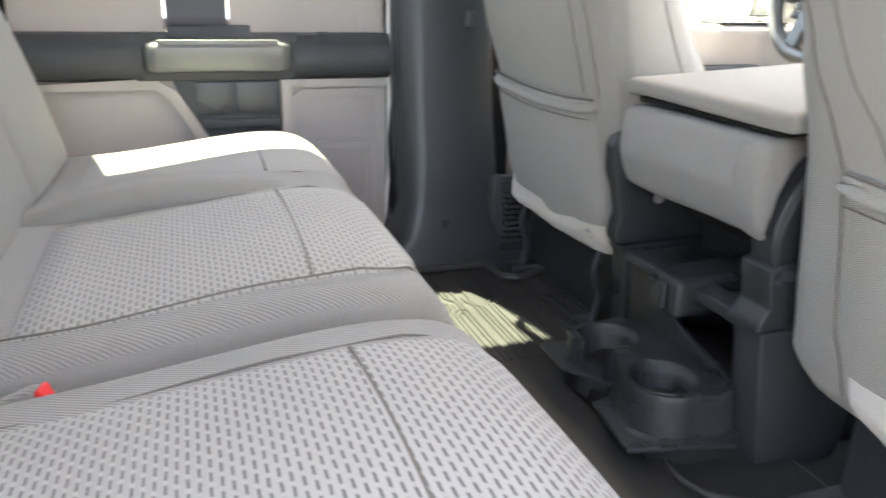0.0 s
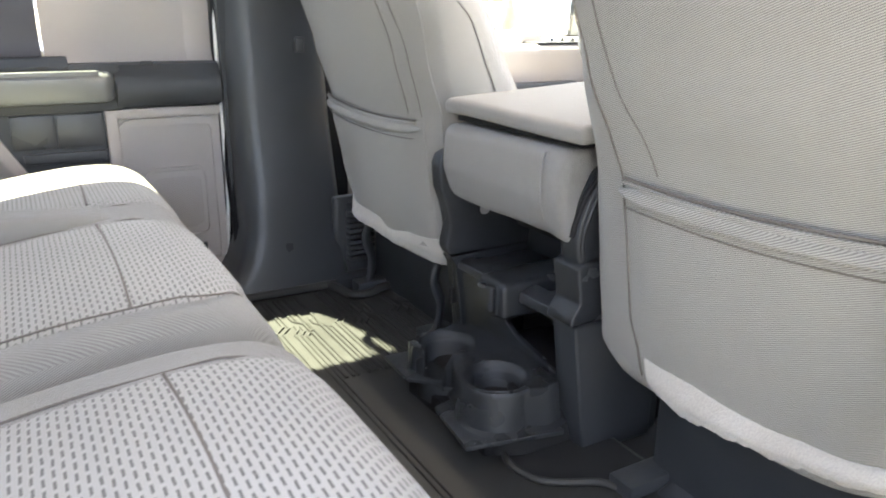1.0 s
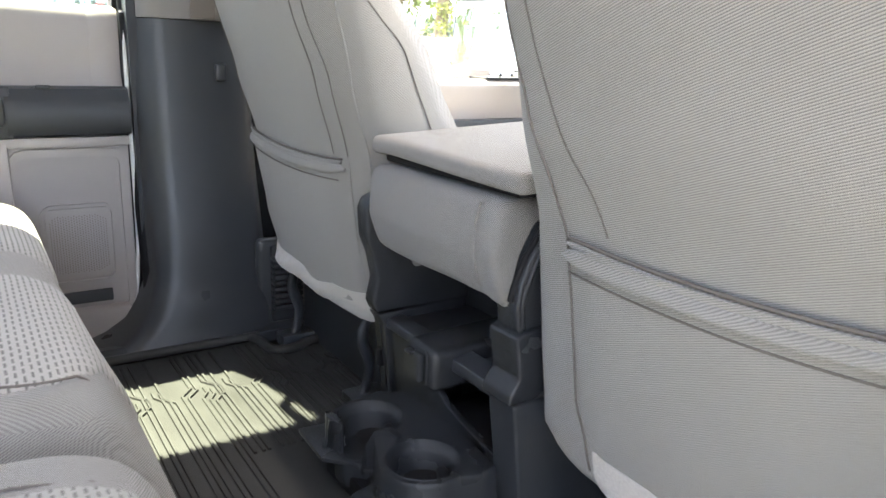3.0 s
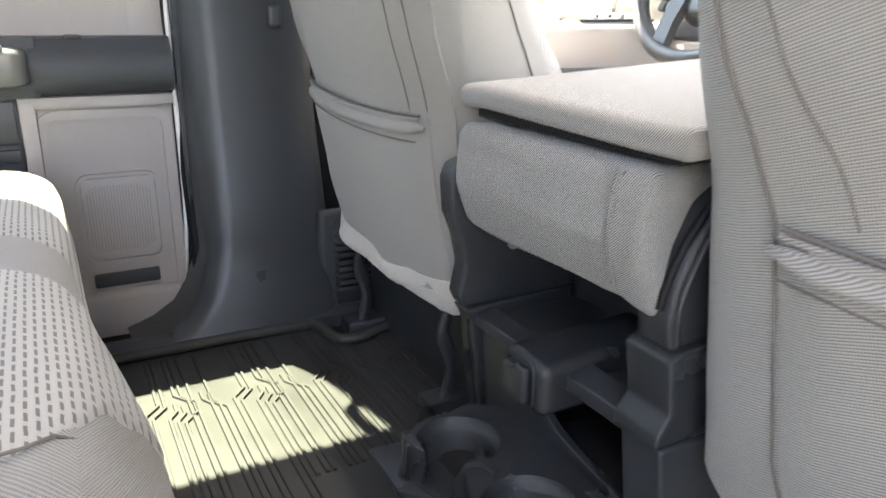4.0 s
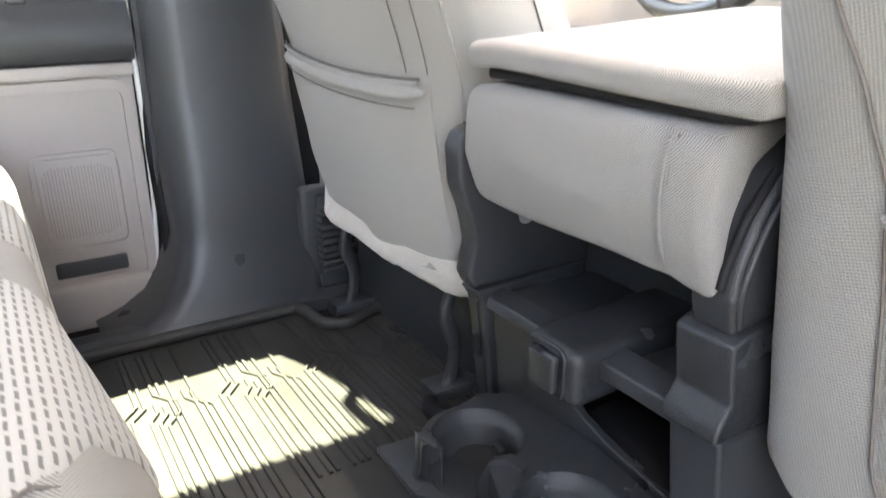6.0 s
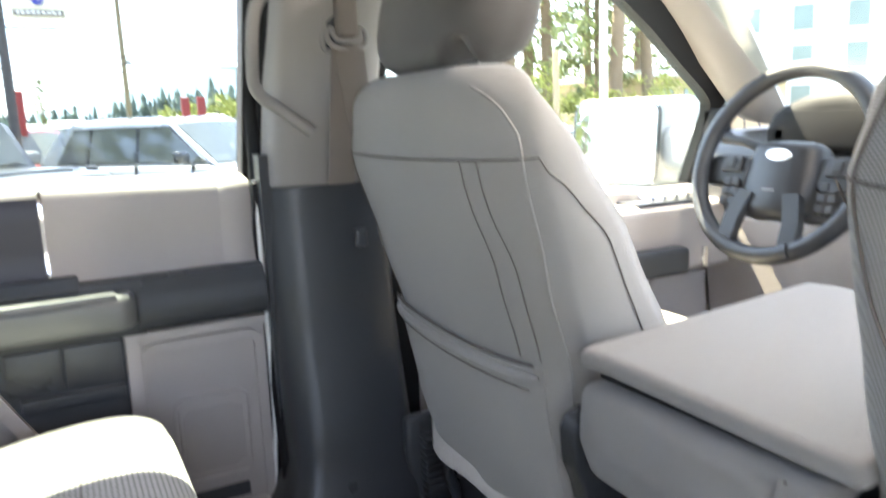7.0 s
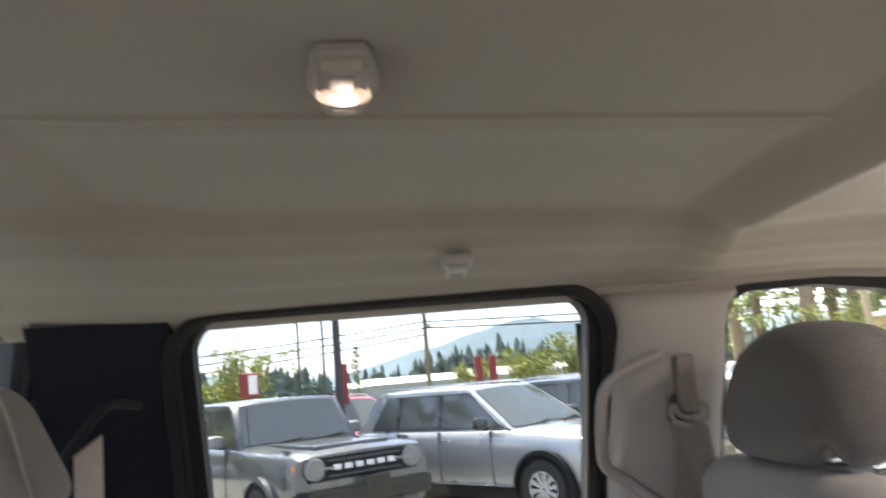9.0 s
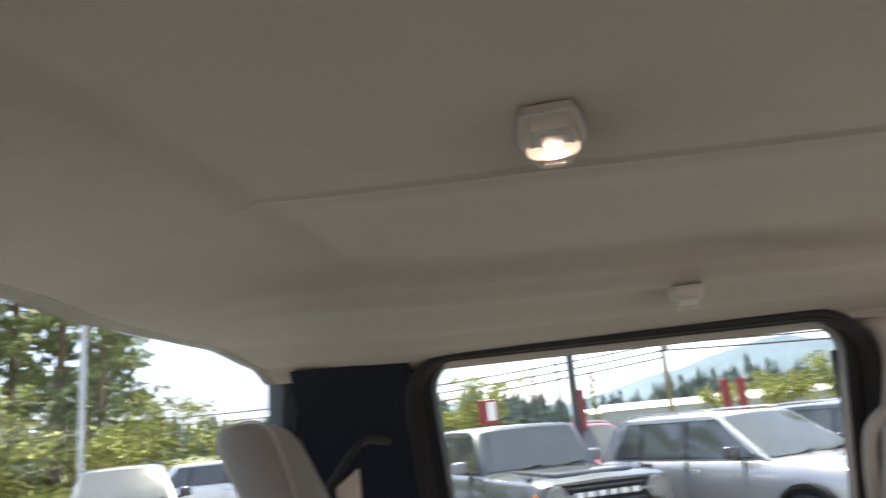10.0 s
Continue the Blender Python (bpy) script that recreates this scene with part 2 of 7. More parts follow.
def link(name, bm, material, sharp=38):
    bmesh.ops.recalc_face_normals(bm, faces=bm.faces)
    lim = radians(sharp)
    for f in bm.faces:
        f.smooth = True
    for e in bm.edges:
        if len(e.link_faces) == 2 and e.calc_face_angle(0) > lim:
            e.smooth = False
    me = bpy.data.meshes.new(name)
    bm.to_mesh(me)
    bm.free()
    me.materials.append(material)
    return new(name, me)


def thing(name, base, label, category, group="", kind=""):
    ob = new(name)
    ob.location = base
    ob.empty_display_size = 0.05
    return tagged(ob, label, category, group, kind)


def part(name, bm, material, parent, label="", sharp=38):
    """One mesh in world places under a thing or one of its parts."""
    ob = link(name, bm, material, sharp)
    ob.parent = parent
    if parent.type == "EMPTY":
        ob.matrix_parent_inverse = Matrix.Translation(-parent.location)
    if label:
        ob["label"] = label
    return ob


def solo(name, bm, material, label, category, group="", kind="", sharp=38):
    return tagged(link(name, bm, material, sharp), label, category, group, kind)


def B():
    return bmesh.new()


def rbox(bm, c, s, r, m=4, warp=None, rot=None):
    """A box of size s round c, with edges rounded by r, cut finely enough to be bent by warp."""
    h = [v / 2 for v in s]
    r = min(r, *[v * 0.999 for v in h])
    ax = []
    for v in h:
        edge = [0.0, 0.3 * r, 0.65 * r, r]
        inner = [(-v + r) + (2 * v - 2 * r) * k / m for k in range(1, m)]
        ax.append([-v + e for e in edge] + inner + [v - e for e in reversed(edge)])
    seen = {}

    def vert(p):
        key = tuple(round(q, 7) for q in p)
        if key not in seen:
            inn = Vector([max(-hv + r, min(hv - r, q)) for q, hv in zip(p, h)])
            d = Vector(p) - inn
            q = inn + d.normalized() * r if d.length > 1e-9 else Vector(p)
            if rot is not None:
                q = rot @ q
            q = q + Vector(c)
            if warp:
                q = Vector(warp(q))
            seen[key] = bm.verts.new(q)
        return seen[key]

    for a in range(3):
        b, d = (a + 1) % 3, (a + 2) % 3
        for side in (-1, 1):
            for i in range(len(ax[b]) - 1):
                for j in range(len(ax[d]) - 1):
                    quad = []
                    for ii, jj in ((i, j), (i + 1, j), (i + 1, j + 1), (i, j + 1)):
                        p = [0, 0, 0]
                        p[a], p[b], p[d] = side * h[a], ax[b][ii], ax[d][jj]
                        quad.append(vert(p))
                    if len(set(quad)) == 4:
                        bm.faces.new(quad)
    return bm


def box(bm, lo, hi, bevel=0.0, seg=2):
    """A plain block with bevelled edges."""
    r = bmesh.ops.create_cube(bm, size=1.0)
    for v in r["verts"]:
        v.co = Vector([lo[i] + (v.co[i] + 0.5) * (hi[i] - lo[i]) for i in range(3)])
    if bevel:
        es = list({e for v in r["verts"] for e in v.link_edges})
        bmesh.ops.bevel(bm, geom=es, offset=bevel, segments=seg, profile=0.6, affect="EDGES")
    return bm


def prism(bm, pts, axis, lo, hi, bevel=0.0, seg=2):
    """A polygon drawn in the two other axes, drawn out along axis from lo to hi."""
    def place(p, t):
        q = [p[0], p[1]]
        q.insert(axis, t)
        return q
    a = [bm.verts.new(place(p, lo)) for p in pts]
    b = [bm.verts.new(place(p, hi)) for p in pts]
    fs = [bm.faces.new(a), bm.faces.new(list(reversed(b)))]
    k = len(pts)
    for i in range(k):
        fs.append(bm.faces.new((a[i], b[i], b[(i + 1) % k], a[(i + 1) % k])))
    if bevel:
        bmesh.ops.recalc_face_normals(bm, faces=fs)
        es = list({e for f in fs for e in f.edges})
        bmesh.ops.bevel(bm, geom=es, offset=bevel, segments=seg, profile=0.6, affect="EDGES", clamp_overlap=True)
    return bm


def rings(bm, rs, cap=True, closed=False):
    """Faces between rings of as many points each."""
    vs = [[bm.verts.new(p) for p in r] for r in rs]
    k = len(vs[0])
    last = len(vs) if closed else len(vs) - 1
    for i in range(last):
        a, b = vs[i], vs[(i + 1) % len(vs)]
        for j in range(k):
            bm.faces.new((a[j], a[(j + 1) % k], b[(j + 1) % k], b[j]))
    if cap and not closed:
        bm.faces.new(vs[0])
        bm.faces.new(list(reversed(vs[-1])))
    return bm


def tube(bm, pts, r, seg=8, closed=False, flat=1.0):
    """A round bar along a line; r may be a list."""
    pts = [Vector(p) for p in pts]
    rs = r if isinstance(r, (list, tuple)) else [r] * len(pts)
    out, side = [], None
    k = len(pts)
    for i, p in enumerate(pts):
        a = pts[(i - 1) % k] if closed or i > 0 else p
        b = pts[(i + 1) % k] if closed or i < k - 1 else p
        d = (b - a).normalized()
        if side is None:
            side = d.orthogonal().normalized()
        side = (side - d * side.dot(d)).normalized()
        up = d.cross(side)
        out.append([p + (side * math.cos(t) + up * math.sin(t) * flat) * rs[i] for t in (2 * math.pi * j / seg for j in range(seg))])
    return rings(bm, out, cap=not closed, closed=closed)


def curve(pts, n=6, closed=False):
    """A smooth line through the points."""
    pts = [Vector(p) for p in pts]
    k, out = len(pts), []
    for i in range(k if closed else k - 1):
        p0 = pts[(i - 1) % k] if closed or i else pts[0]
        p1, p2 = pts[i], pts[(i + 1) % k]
        p3 = pts[(i + 2) % k] if closed or i + 2 < k else pts[-1]
        for j in range(n):
            t = j / n
            out.append(0.5 * ((2 * p1) + (p2 - p0) * t + (2 * p0 - 5 * p1 + 4 * p2 - p3) * t * t + (3 * p1 - p0 - 3 * p2 + p3) * t ** 3))
    if not closed:
        out.append(pts[-1])
    return out


def sheet(bm, fn, us, vs, thick):
    """A surface fn(u, v) with its back shifted by thick."""
    g = [[Vector(fn(u, v)) for v in vs] for u in us]
    t = Vector(thick)
    top = [[bm.verts.new(p) for p in row] for row in g]
    bot = [[bm.verts.new(p + t) for p in row] for row in g]
    nu, nv = len(us), len(vs)
    for i in range(nu - 1):
        for j in range(nv - 1):
            bm.faces.new((top[i][j], top[i + 1][j], top[i + 1][j + 1], top[i][j + 1]))
            bm.faces.new((bot[i][j], bot[i][j + 1], bot[i + 1][j + 1], bot[i + 1][j]))
    for i in range(nu - 1):
        bm.faces.new((top[i][0], bot[i][0], bot[i + 1][0], top[i + 1][0]))
        bm.faces.new((top[i][-1], top[i + 1][-1], bot[i + 1][-1], bot[i][-1]))
    for j in range(nv - 1):
        bm.faces.new((top[0][j], top[0][j + 1], bot[0][j + 1], bot[0][j]))
        bm.faces.new((top[-1][j], bot[-1][j], bot[-1][j + 1], top[-1][j + 1]))
    return bm


def lathe(bm, prof, c, axis=2, seg=28, cap=True):
    """A ring profile of (radius, height) turned round an axis."""
    out = []
    for j in range(seg):
        a = 2 * math.pi * j / seg
        ring = []
        for r, h in prof:
            q = [r * math.cos(a), r * math.sin(a)]
            q.insert(axis, h)
            ring.append(Vector(q) + Vector(c))
        out.append(ring)
    vs = [[bm.verts.new(p) for p in r] for r in out]
    k = len(prof)
    for j in range(seg):
        a, b = vs[j], vs[(j + 1) % seg]
        for i in range(k - 1):
            bm.faces.new((a[i], b[i], b[i + 1], a[i + 1]))
    for i in (0, k - 1):
        if cap and prof[i][0] > 1e-6:
            bm.faces.new([v[i] for v in vs])
    bmesh.ops.remove_doubles(bm, verts=bm.verts, dist=1e-6)
    return bm


def lin(a, b, n):
    return [a + (b - a) * i / (n - 1) for i in range(n)]


def interp(x, pts):
    if x <= pts[0][0]:
        return pts[0][1]
    for (a, va), (b, vb) in zip(pts, pts[1:]):
        if x <= b:
            t = (x - a) / (b - a)
            t = t * t * (3 - 2 * t) * 0.5 + t * 0.5
            return va + (vb - va) * t
    return pts[-1][1]


def rrect(x0, x1, z0, z1, r, n=4):
    """A rectangle with rounded corners, as a list of points."""
    out = []
    for cx, cz, a0 in ((x1 - r, z1 - r, 0), (x0 + r, z1 - r, 90), (x0 + r, z0 + r, 180), (x1 - r, z0 + r, 270)):
        for k in range(n + 1):
            a = radians(a0 + 90 * k / n)
            out.append((cx + r * math.cos(a), cz + r * math.sin(a)))
    return out

# ---- the cab: x ahead, y to the driver's side, z up from the rear floor mat ----
GROUND = -0.90


def yw(z):
    """Inside face of the side glass."""
    return 0.875 - 0.40 * (z - 0.66)


def ring_frame(bm, path, width, yfun, y0, y1, sg=1):
    """A flat frame of some width round a closed path of (x, z), between two depths behind yfun."""
    c = Vector((sum(p[0] for p in path) / len(path), sum(p[1] for p in path) / len(path)))
    k = len(path)
    rs = []
    for i, p in enumerate(path):
        a, b = Vector(path[i - 1]), Vector(path[(i + 1) % k])
        d = (b - a).normalized()
        n = Vector((d.y, -d.x))
        if n.dot(Vector(p) - c) < 0:
            n = -n
        o = Vector(p) + n * width
        rs.append([V(p[0], sg * (yfun(p[1]) + y0), p[1]), V(o.x, sg * (yfun(o.y) + y0), o.y),
                   V(o.x, sg * (yfun(o.y) + y1), o.y), V(p[0], sg * (yfun(p[1]) + y1), p[1])])
    return rings(bm, rs, closed=True)


def pane(bm, path, yfun, off, thick, sg=1):
    a = [bm.verts.new((p[0], sg * (yfun(p[1]) + off), p[1])) for p in path]
    b = [bm.verts.new((p[0], sg * (yfun(p[1]) + off + thick), p[1])) for p in path]
    bm.faces.new(a)
    bm.faces.new(list(reversed(b)))
    for i in range(len(path)):
        j = (i + 1) % len(path)
        bm.faces.new((a[i], b[i], b[j], a[j]))
    return bm


def see_through(ob):
    ob.visible_shadow = False
    return ob


# floor pan, tunnel and sills
bm = box(B(), (-1.02, -0.80, -0.09), (1.45, 0.80, -0.012), 0.01)
floor = solo("floor", bm, M_CARPET, "dark charcoal carpeted cab floor", "floor", kind="structure")
bm = B()
rbox(bm, (0.62, 0, 0.0), (1.10, 0.30, 0.12), 0.05)
solo("floor_tunnel", bm, M_CARPET, "dark carpeted hump along the cab floor", "floor", kind="structure")
for sg in (1, -1):
    bm = prism(B(), [(0.645 * sg, 0.012), (0.665 * sg, 0.022), (0.70 * sg, 0.015), (0.78 * sg, -0.02), (0.80 * sg, -0.09), (0.645 * sg, -0.09)], 0, -1.0, 1.35, 0.004)
    solo("door_sill", bm, M_BLACK, "black plastic door sill trim beside the floor mat", "sill", kind="structure")


# headliner
def zceil(x, y):
    a = abs(y)
    # flat middle, then a sloping side band down to the doors
    foot = interp(x, [(-0.84, 0.20), (-0.74, 0.285), (-0.66, 0.345), (-0.55, 0.372), (-0.30, 0.415), (-0.12, 0.452), (0.02, 0.510), (0.30, 0.545)])
    e = a - foot
    e = 0.5 * (e + math.sqrt(e * e + 0.022 ** 2))
    z = 1.2125 - 0.006 * min(1.0, a / foot) ** 3 - interp(e / (0.72 - foot), [(0.0, 0.0), (0.15, 0.028), (0.295, 0.046), (0.607, 0.071), (0.80, 0.088), (1.0, 0.114)])
    # crease beside the lamp
    yc = 0.0685 + 0.105 * (x + 0.47)
    fade = interp(x, [(-0.80, 0.0), (-0.66, 1.0), (0.0, 1.0), (0.06, 0.0)])
    z -= fade * (0.0028 * math.exp(-((y - yc) / 0.0045) ** 2) + 0.0030 * math.exp(-((y - yc - 0.03) / 0.035) ** 2) * (1 if y > yc else math.exp(-((y - yc) / 0.006) ** 2)))
    # down to the rear glass
    w = min(1.0, max(0.0, (-0.745 - x) / 0.315))
    w = 0.5 * (w + math.sqrt(w)) * min(1.0, w / 0.05)
    z += w * (interp(a, [(0.0, 1.168), (0.10, 1.164), (0.20, 1.152), (0.50, 1.146), (0.66, 1.124), (0.72, 1.098)]) - z)
    # dark step down to the lower front roof, with a soft rolled edge
    side = interp(a, [(0.0, 1.0), (0.46, 1.0), (0.60, 0.45), (0.70, 0.0)])
    k = min(1.0, max(0.0, (x - 0.012 - 0.05 * a) / 0.096))
    z -= side * (0.042 * k * k * (3 - 2 * k) + 0.0035 * math.exp(-((x - 0.112 - 0.05 * a) / 0.012) ** 2) - 0.012 * min(1.0, max(0.0, x - 0.13) / 0.2))
    z += interp(x, [(0.40, 0.0), (0.55, -0.010), (0.74, -0.030)])
    # dimple round the lamp
    z += 0.007 * math.exp(-(((x + 0.470) / 0.055) ** 4 + ((y + 0.035) / 0.085) ** 4))
    return z


bm = sheet(B(), lambda u, v: (u, v, zceil(u, v)), lin(-1.06, -0.02, 84) + lin(-0.014, 0.20, 40) + lin(0.21, 0.74, 36), lin(-0.72, -0.01, 60) + lin(0.0, 0.150, 70) + lin(0.156, 0.72, 72), (0, 0, 0.02))
ceiling = solo("ceiling", bm, M_LINER, "beige woven headliner with a soft crease along the roof", "headliner", kind="structure", sharp=60)
bm = sheet(B(), lambda u, v: (u, v, 1.27 - 0.06 * (abs(v) / 0.8) ** 3 - (0.05 if u < -1.0 else 0)), lin(-1.12, 0.78, 9), lin(-0.80, 0.80, 17), (0, 0, 0.006))
solo("roof", bm, M_SLATE, "dark painted roof skin of the truck cab", "roof", kind="structure")

for sg in (1, -1):
    side = "left" if sg > 0 else "right"
    # cant rail between headliner and the door frames
    bm = B()
    rs = []
    for x in lin(-0.92, 0.72, 38):
        z0 = interp(x, [(-1.06, 1.07), (-0.80, 1.10), (-0.70, 1.112), (-0.10, 1.108), (0.25, 1.092), (0.55, 1.072), (0.72, 1.035)])
        zb = z0
        z0 += (max(z0, zceil(x, 0.685) + 0.001) - z0) * min(1.0, max(0.0, (x - 0.12) / 0.10))
        zb = max(zb, z0 - 0.012)
        rs.append([V(x, sg * 0.715, z0 + 0.02), V(x, sg * 0.685, z0 + 0.008), V(x, sg * 0.69, zb - 0.004), V(x, sg * 0.72, zb - 0.006), V(x, sg * 0.80, zb + 0.01), V(x, sg * 0.80, z0 + 0.15), V(x, sg * 0.715, z0 + 0.12)])
    rings(bm, rs)
    solo("trim", bm, M_LINER, "beige rounded headliner edge over the doors", "trim", kind="structure", sharp=60)

    # B pillar: tan upper trim
    bm = B()
    rs = []
    for z in lin(0.644, 1.106, 24):
        y = interp(z, [(0.644, 0.752), (0.80, 0.722), (1.0, 0.672), (1.06, 0.664), (1.085, 0.670), (1.106, 0.705)])
        x0 = interp(z, [(0.644, -0.034), (0.95, -0.022), (1.05, -0.014), (1.106, -0.04)])
        x1 = interp(z, [(0.644, 0.150), (0.85, 0.168), (1.02, 0.183), (1.06, 0.192), (1.106, 0.235)])
        pts = [(x0 - 0.006, y + 0.07), (x0, y + 0.02), (x0 + 0.015, y + 0.004), (x0 + 0.04, y), (0.05, y - 0.006), (x1 - 0.045, y), (x1 - 0.012, y + 0.008), (x1, y + 0.028), (x1 + 0.004, y + 0.08), (x1 - 0.02, y + 0.12), (x0 + 0.02, y + 0.12)]
        rs.append([V(px, sg * py, z) for px, py in pts])
    rings(bm, rs)
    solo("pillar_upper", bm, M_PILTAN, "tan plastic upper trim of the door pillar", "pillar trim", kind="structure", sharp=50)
    # dark lower trim, flaring in to the sill
    bm = B()
    rs = []
    for z in [0.0, 0.008, 0.016, 0.026, 0.04, 0.055, 0.07, 0.09, 0.115] + lin(0.14, 0.642, 20):
        y = interp(z, [(0.0, 0.640), (0.05, 0.655), (0.15, 0.685), (0.40, 0.730), (0.642, 0.756)])
        f = interp(z, [(0.0, -0.150), (0.015, -0.105), (0.04, -0.066), (0.08, -0.036), (0.14, -0.016), (0.24, -0.007), (0.642, -0.004)])
        x1 = interp(z, [(0.0, 0.186), (0.642, 0.178)])
        pts = [(min(-0.046, f - 0.03), 0.795), (min(-0.044, f - 0.028), y + 0.040), (f - 0.022, y + 0.016), (f - 0.004, y + 0.002), (f + 0.014, y - 0.001), (0.06, y + 0.002), (x1 - 0.02, y + 0.012), (x1, y + 0.03), (x1, 0.83)]
        rs.append([V(px, sg * py, z) for px, py in pts])
    rings(bm, rs)
    solo("pillar_lower", bm, M_SLATE, "dark slate plastic lower trim of the door pillar", "pillar trim", kind="structure", sharp=60)
    # body behind it
    bm = prism(B(), [(-0.052, 0.78), (0.19, 0.80), (0.19, 0.93), (-0.052, 0.93)] if sg > 0 else [(-0.052, -0.78), (0.19, -0.80), (0.19, -0.93), (-0.052, -0.93)], 2, -0.1, 0.70)
    solo("pillar_body", bm, M_BLACK, "black pillar body between the doors", "pillar", kind="structure")

    bm = sheet(B(), lambda u, v: (u, sg * (yw(v) + 0.012), v), lin(-0.052, 0.213, 3), lin(0.66, 1.16, 6), (0, sg * 0.05, 0))
    solo("pillar_body", bm, M_BLACK, "black pillar body between the windows", "pillar", kind="structure")
    bm = sheet(B(), lambda u, v: (u, sg * (yw(v) - 0.0), v), lin(-1.06, 0.60, 9), lin(1.112, 1.24, 4), (0, sg * 0.05, 0))
    solo("roof_rail", bm, M_BLACK, "black roof rail over the doors", "roof", kind="structure")

    # C pillar: near-black panel beside the rear glass
    bm = sheet(B(), lambda u, v: (u, sg * (yw(v) - 0.02 - 0.03 * max(0, (-0.86 - u) / 0.2)), v), lin(-0.985, -0.772, 8), lin(0.30, 1.112, 10), (0, sg * 0.05, 0))
    solo("pillar_rear", bm, M_NAVY, "black plastic rear corner panel of the cab", "pillar trim", kind="structure")

    # A pillar and its sail panel
    bm = B()
    rs = []
    for t in lin(-0.12, 1.1, 16):
        o = V(0.60, 0.742, 1.098).lerp(V(1.13, 0.81, 0.752), t) + V(0, 0, 0.035 * math.sin(math.pi * min(1, max(0, t))))
        i_ = V(0.73, 0.60, 1.125).lerp(V(1.215, 0.72, 0.748), t) + V(0, 0, 0.035 * math.sin(math.pi * min(1, max(0, t))))
        mid = o.lerp(i_, 0.5) + V(-0.010, -0.016, -0.012)
        rs.append([o, o.lerp(i_, 0.22) + V(-0.006, -0.010, -0.008), mid, o.lerp(i_, 0.80) + V(-0.004, -0.008, -0.004), i_, i_ + V(0.03, 0.03, 0.03), o + V(0.03, 0.05, 0.05)])
    if sg < 0:
        rs = [[V(q.x, -q.y, q.z) for q in r] for r in rs]
    rings(bm, rs)
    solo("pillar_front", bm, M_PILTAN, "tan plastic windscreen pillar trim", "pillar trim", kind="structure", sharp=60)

# back wall, rear glass
bm = prism(B(), [(-0.80, 0.0), (0.80, 0.0), (0.80, 0.80), (-0.80, 0.80)], 0, -1.10, -1.0, 0.01)
for v in bm.verts:
    v.co.x -= 0.05 * max(0, (v.co.z - 0.4) / 0.4) if v.co.x > -1.05 else 0
solo("wall_rear", bm, M_SLATE, "dark trimmed rear wall of the cab", "wall", kind="structure")
rg = rrect(-0.79, 0.79, 0.80, 1.182, 0.06)
bm = B()
pth = [(p[0], p[1]) for p in rg]
vs = [[], []]
for k, (e0, e1) in enumerate(((0.0, -0.03),)):
    rs = []
    cx, cz = 0.0, 0.96
    for (y, z) in pth:
        o = (y * 1.05, cz + (z - cz) * 1.07)
        xg = -1.055 + 0.10 * (z - 0.8) - 0.0
        rs.append([V(xg, y, z), V(xg, *o), V(xg - 0.03, *o), V(xg - 0.03, y, z)])
    rings(bm, rs, closed=True)
win3 = thing("window_3", (-1.05, 0, 0.8), "wide rear cab window with a black seal", "window", kind="structure")
part("window_frame", bm, M_RUBBER, win3)
bm = B()
a = [bm.verts.new((-1.065 + 0.10 * (z - 0.8), y, z)) for y, z in pth]
b = [bm.verts.new((-1.069 + 0.10 * (z - 0.8), y, z)) for y, z in pth]
bm.faces.new(a), bm.faces.new(list(reversed(b)))
for i in range(len(a)):
    bm.faces.new((a[i], b[i], b[(i + 1) % len(a)], a[(i + 1) % len(a)]))
part("pane", bm, M_TINT, win3)
bm = B()
for yy in (-0.87, 0.87):
    box(bm, (-1.10, yy - 0.06, 0.70), (-0.90, yy + 0.06, 1.16), 0.01)
solo("pillar_corner", bm, M_BLACK, "black rear cab corner beside the back glass", "pillar", kind="structure")

# windscreen, scuttle and firewall
win4 = thing("window_4", (1.3, 0, 0.66), "large raked windscreen", "window", kind="structure")
bm = sheet(B(), lambda u, v: (0.735 + 0.66 * u - 0.05 * abs(v) ** 2, v * (0.64 + 0.10 * u), 1.128 - 0.44 * u - 0.02 * v * v), lin(0, 1, 8), lin(-1, 1, 9), (0.004, 0, 0.005))
see_through(part("pane", bm, M_GLASS, win4))
bm = box(B(), (1.38, -0.86, -0.09), (1.50, 0.86, 0.70), 0.02)
solo("wall_front", bm, M_BLACK, "black firewall under the windscreen", "wall", kind="structure")
bm = sheet(B(), lambda u, v: (0.735 + 0.05 * u, v, 1.135 - 0.05 * u + 0.05 * (1 - u)), lin(0, 1, 3), lin(-0.66, 0.66, 5), (0.02, 0, 0.02))
solo("trim", bm, M_LINER, "beige header strip over the windscreen", "trim", kind="structure")


# ---- rear door, driver's side ----
def door_face(bm, prof, x0, x1, n=10):
    """A (y, z) profile drawn out along x in several steps."""
    return rings(bm, [[V(x, y, z) for y, z in prof] for x in lin(x0, x1, n)])


rdoor = thing("rear_door", (-0.43, 0.85, -0.06), "closed rear door with tan panels, black armrest band and grey pull", "car door")
XA, XB = -0.80, -0.060
body = [(XA, 0.51), (XA, 0.0), (XA + 0.05, -0.05), (-0.215, -0.055), (-0.16, -0.045), (-0.115, -0.012), (-0.085, 0.035), (-0.068, 0.09), (-0.062, 0.15), (XB, 0.42), (XB, 0.51)]
bm = prism(B(), body, 1, 0.803, 0.92, 0.006)
part("door_panel", bm, M_TAN, rdoor, "tan moulded lower door panel")
part("door_skin", box(B(), (XA, 0.925, -0.16), (XB + 0.012, 0.955, 0.655), 0.006), M_SLATE, rdoor)
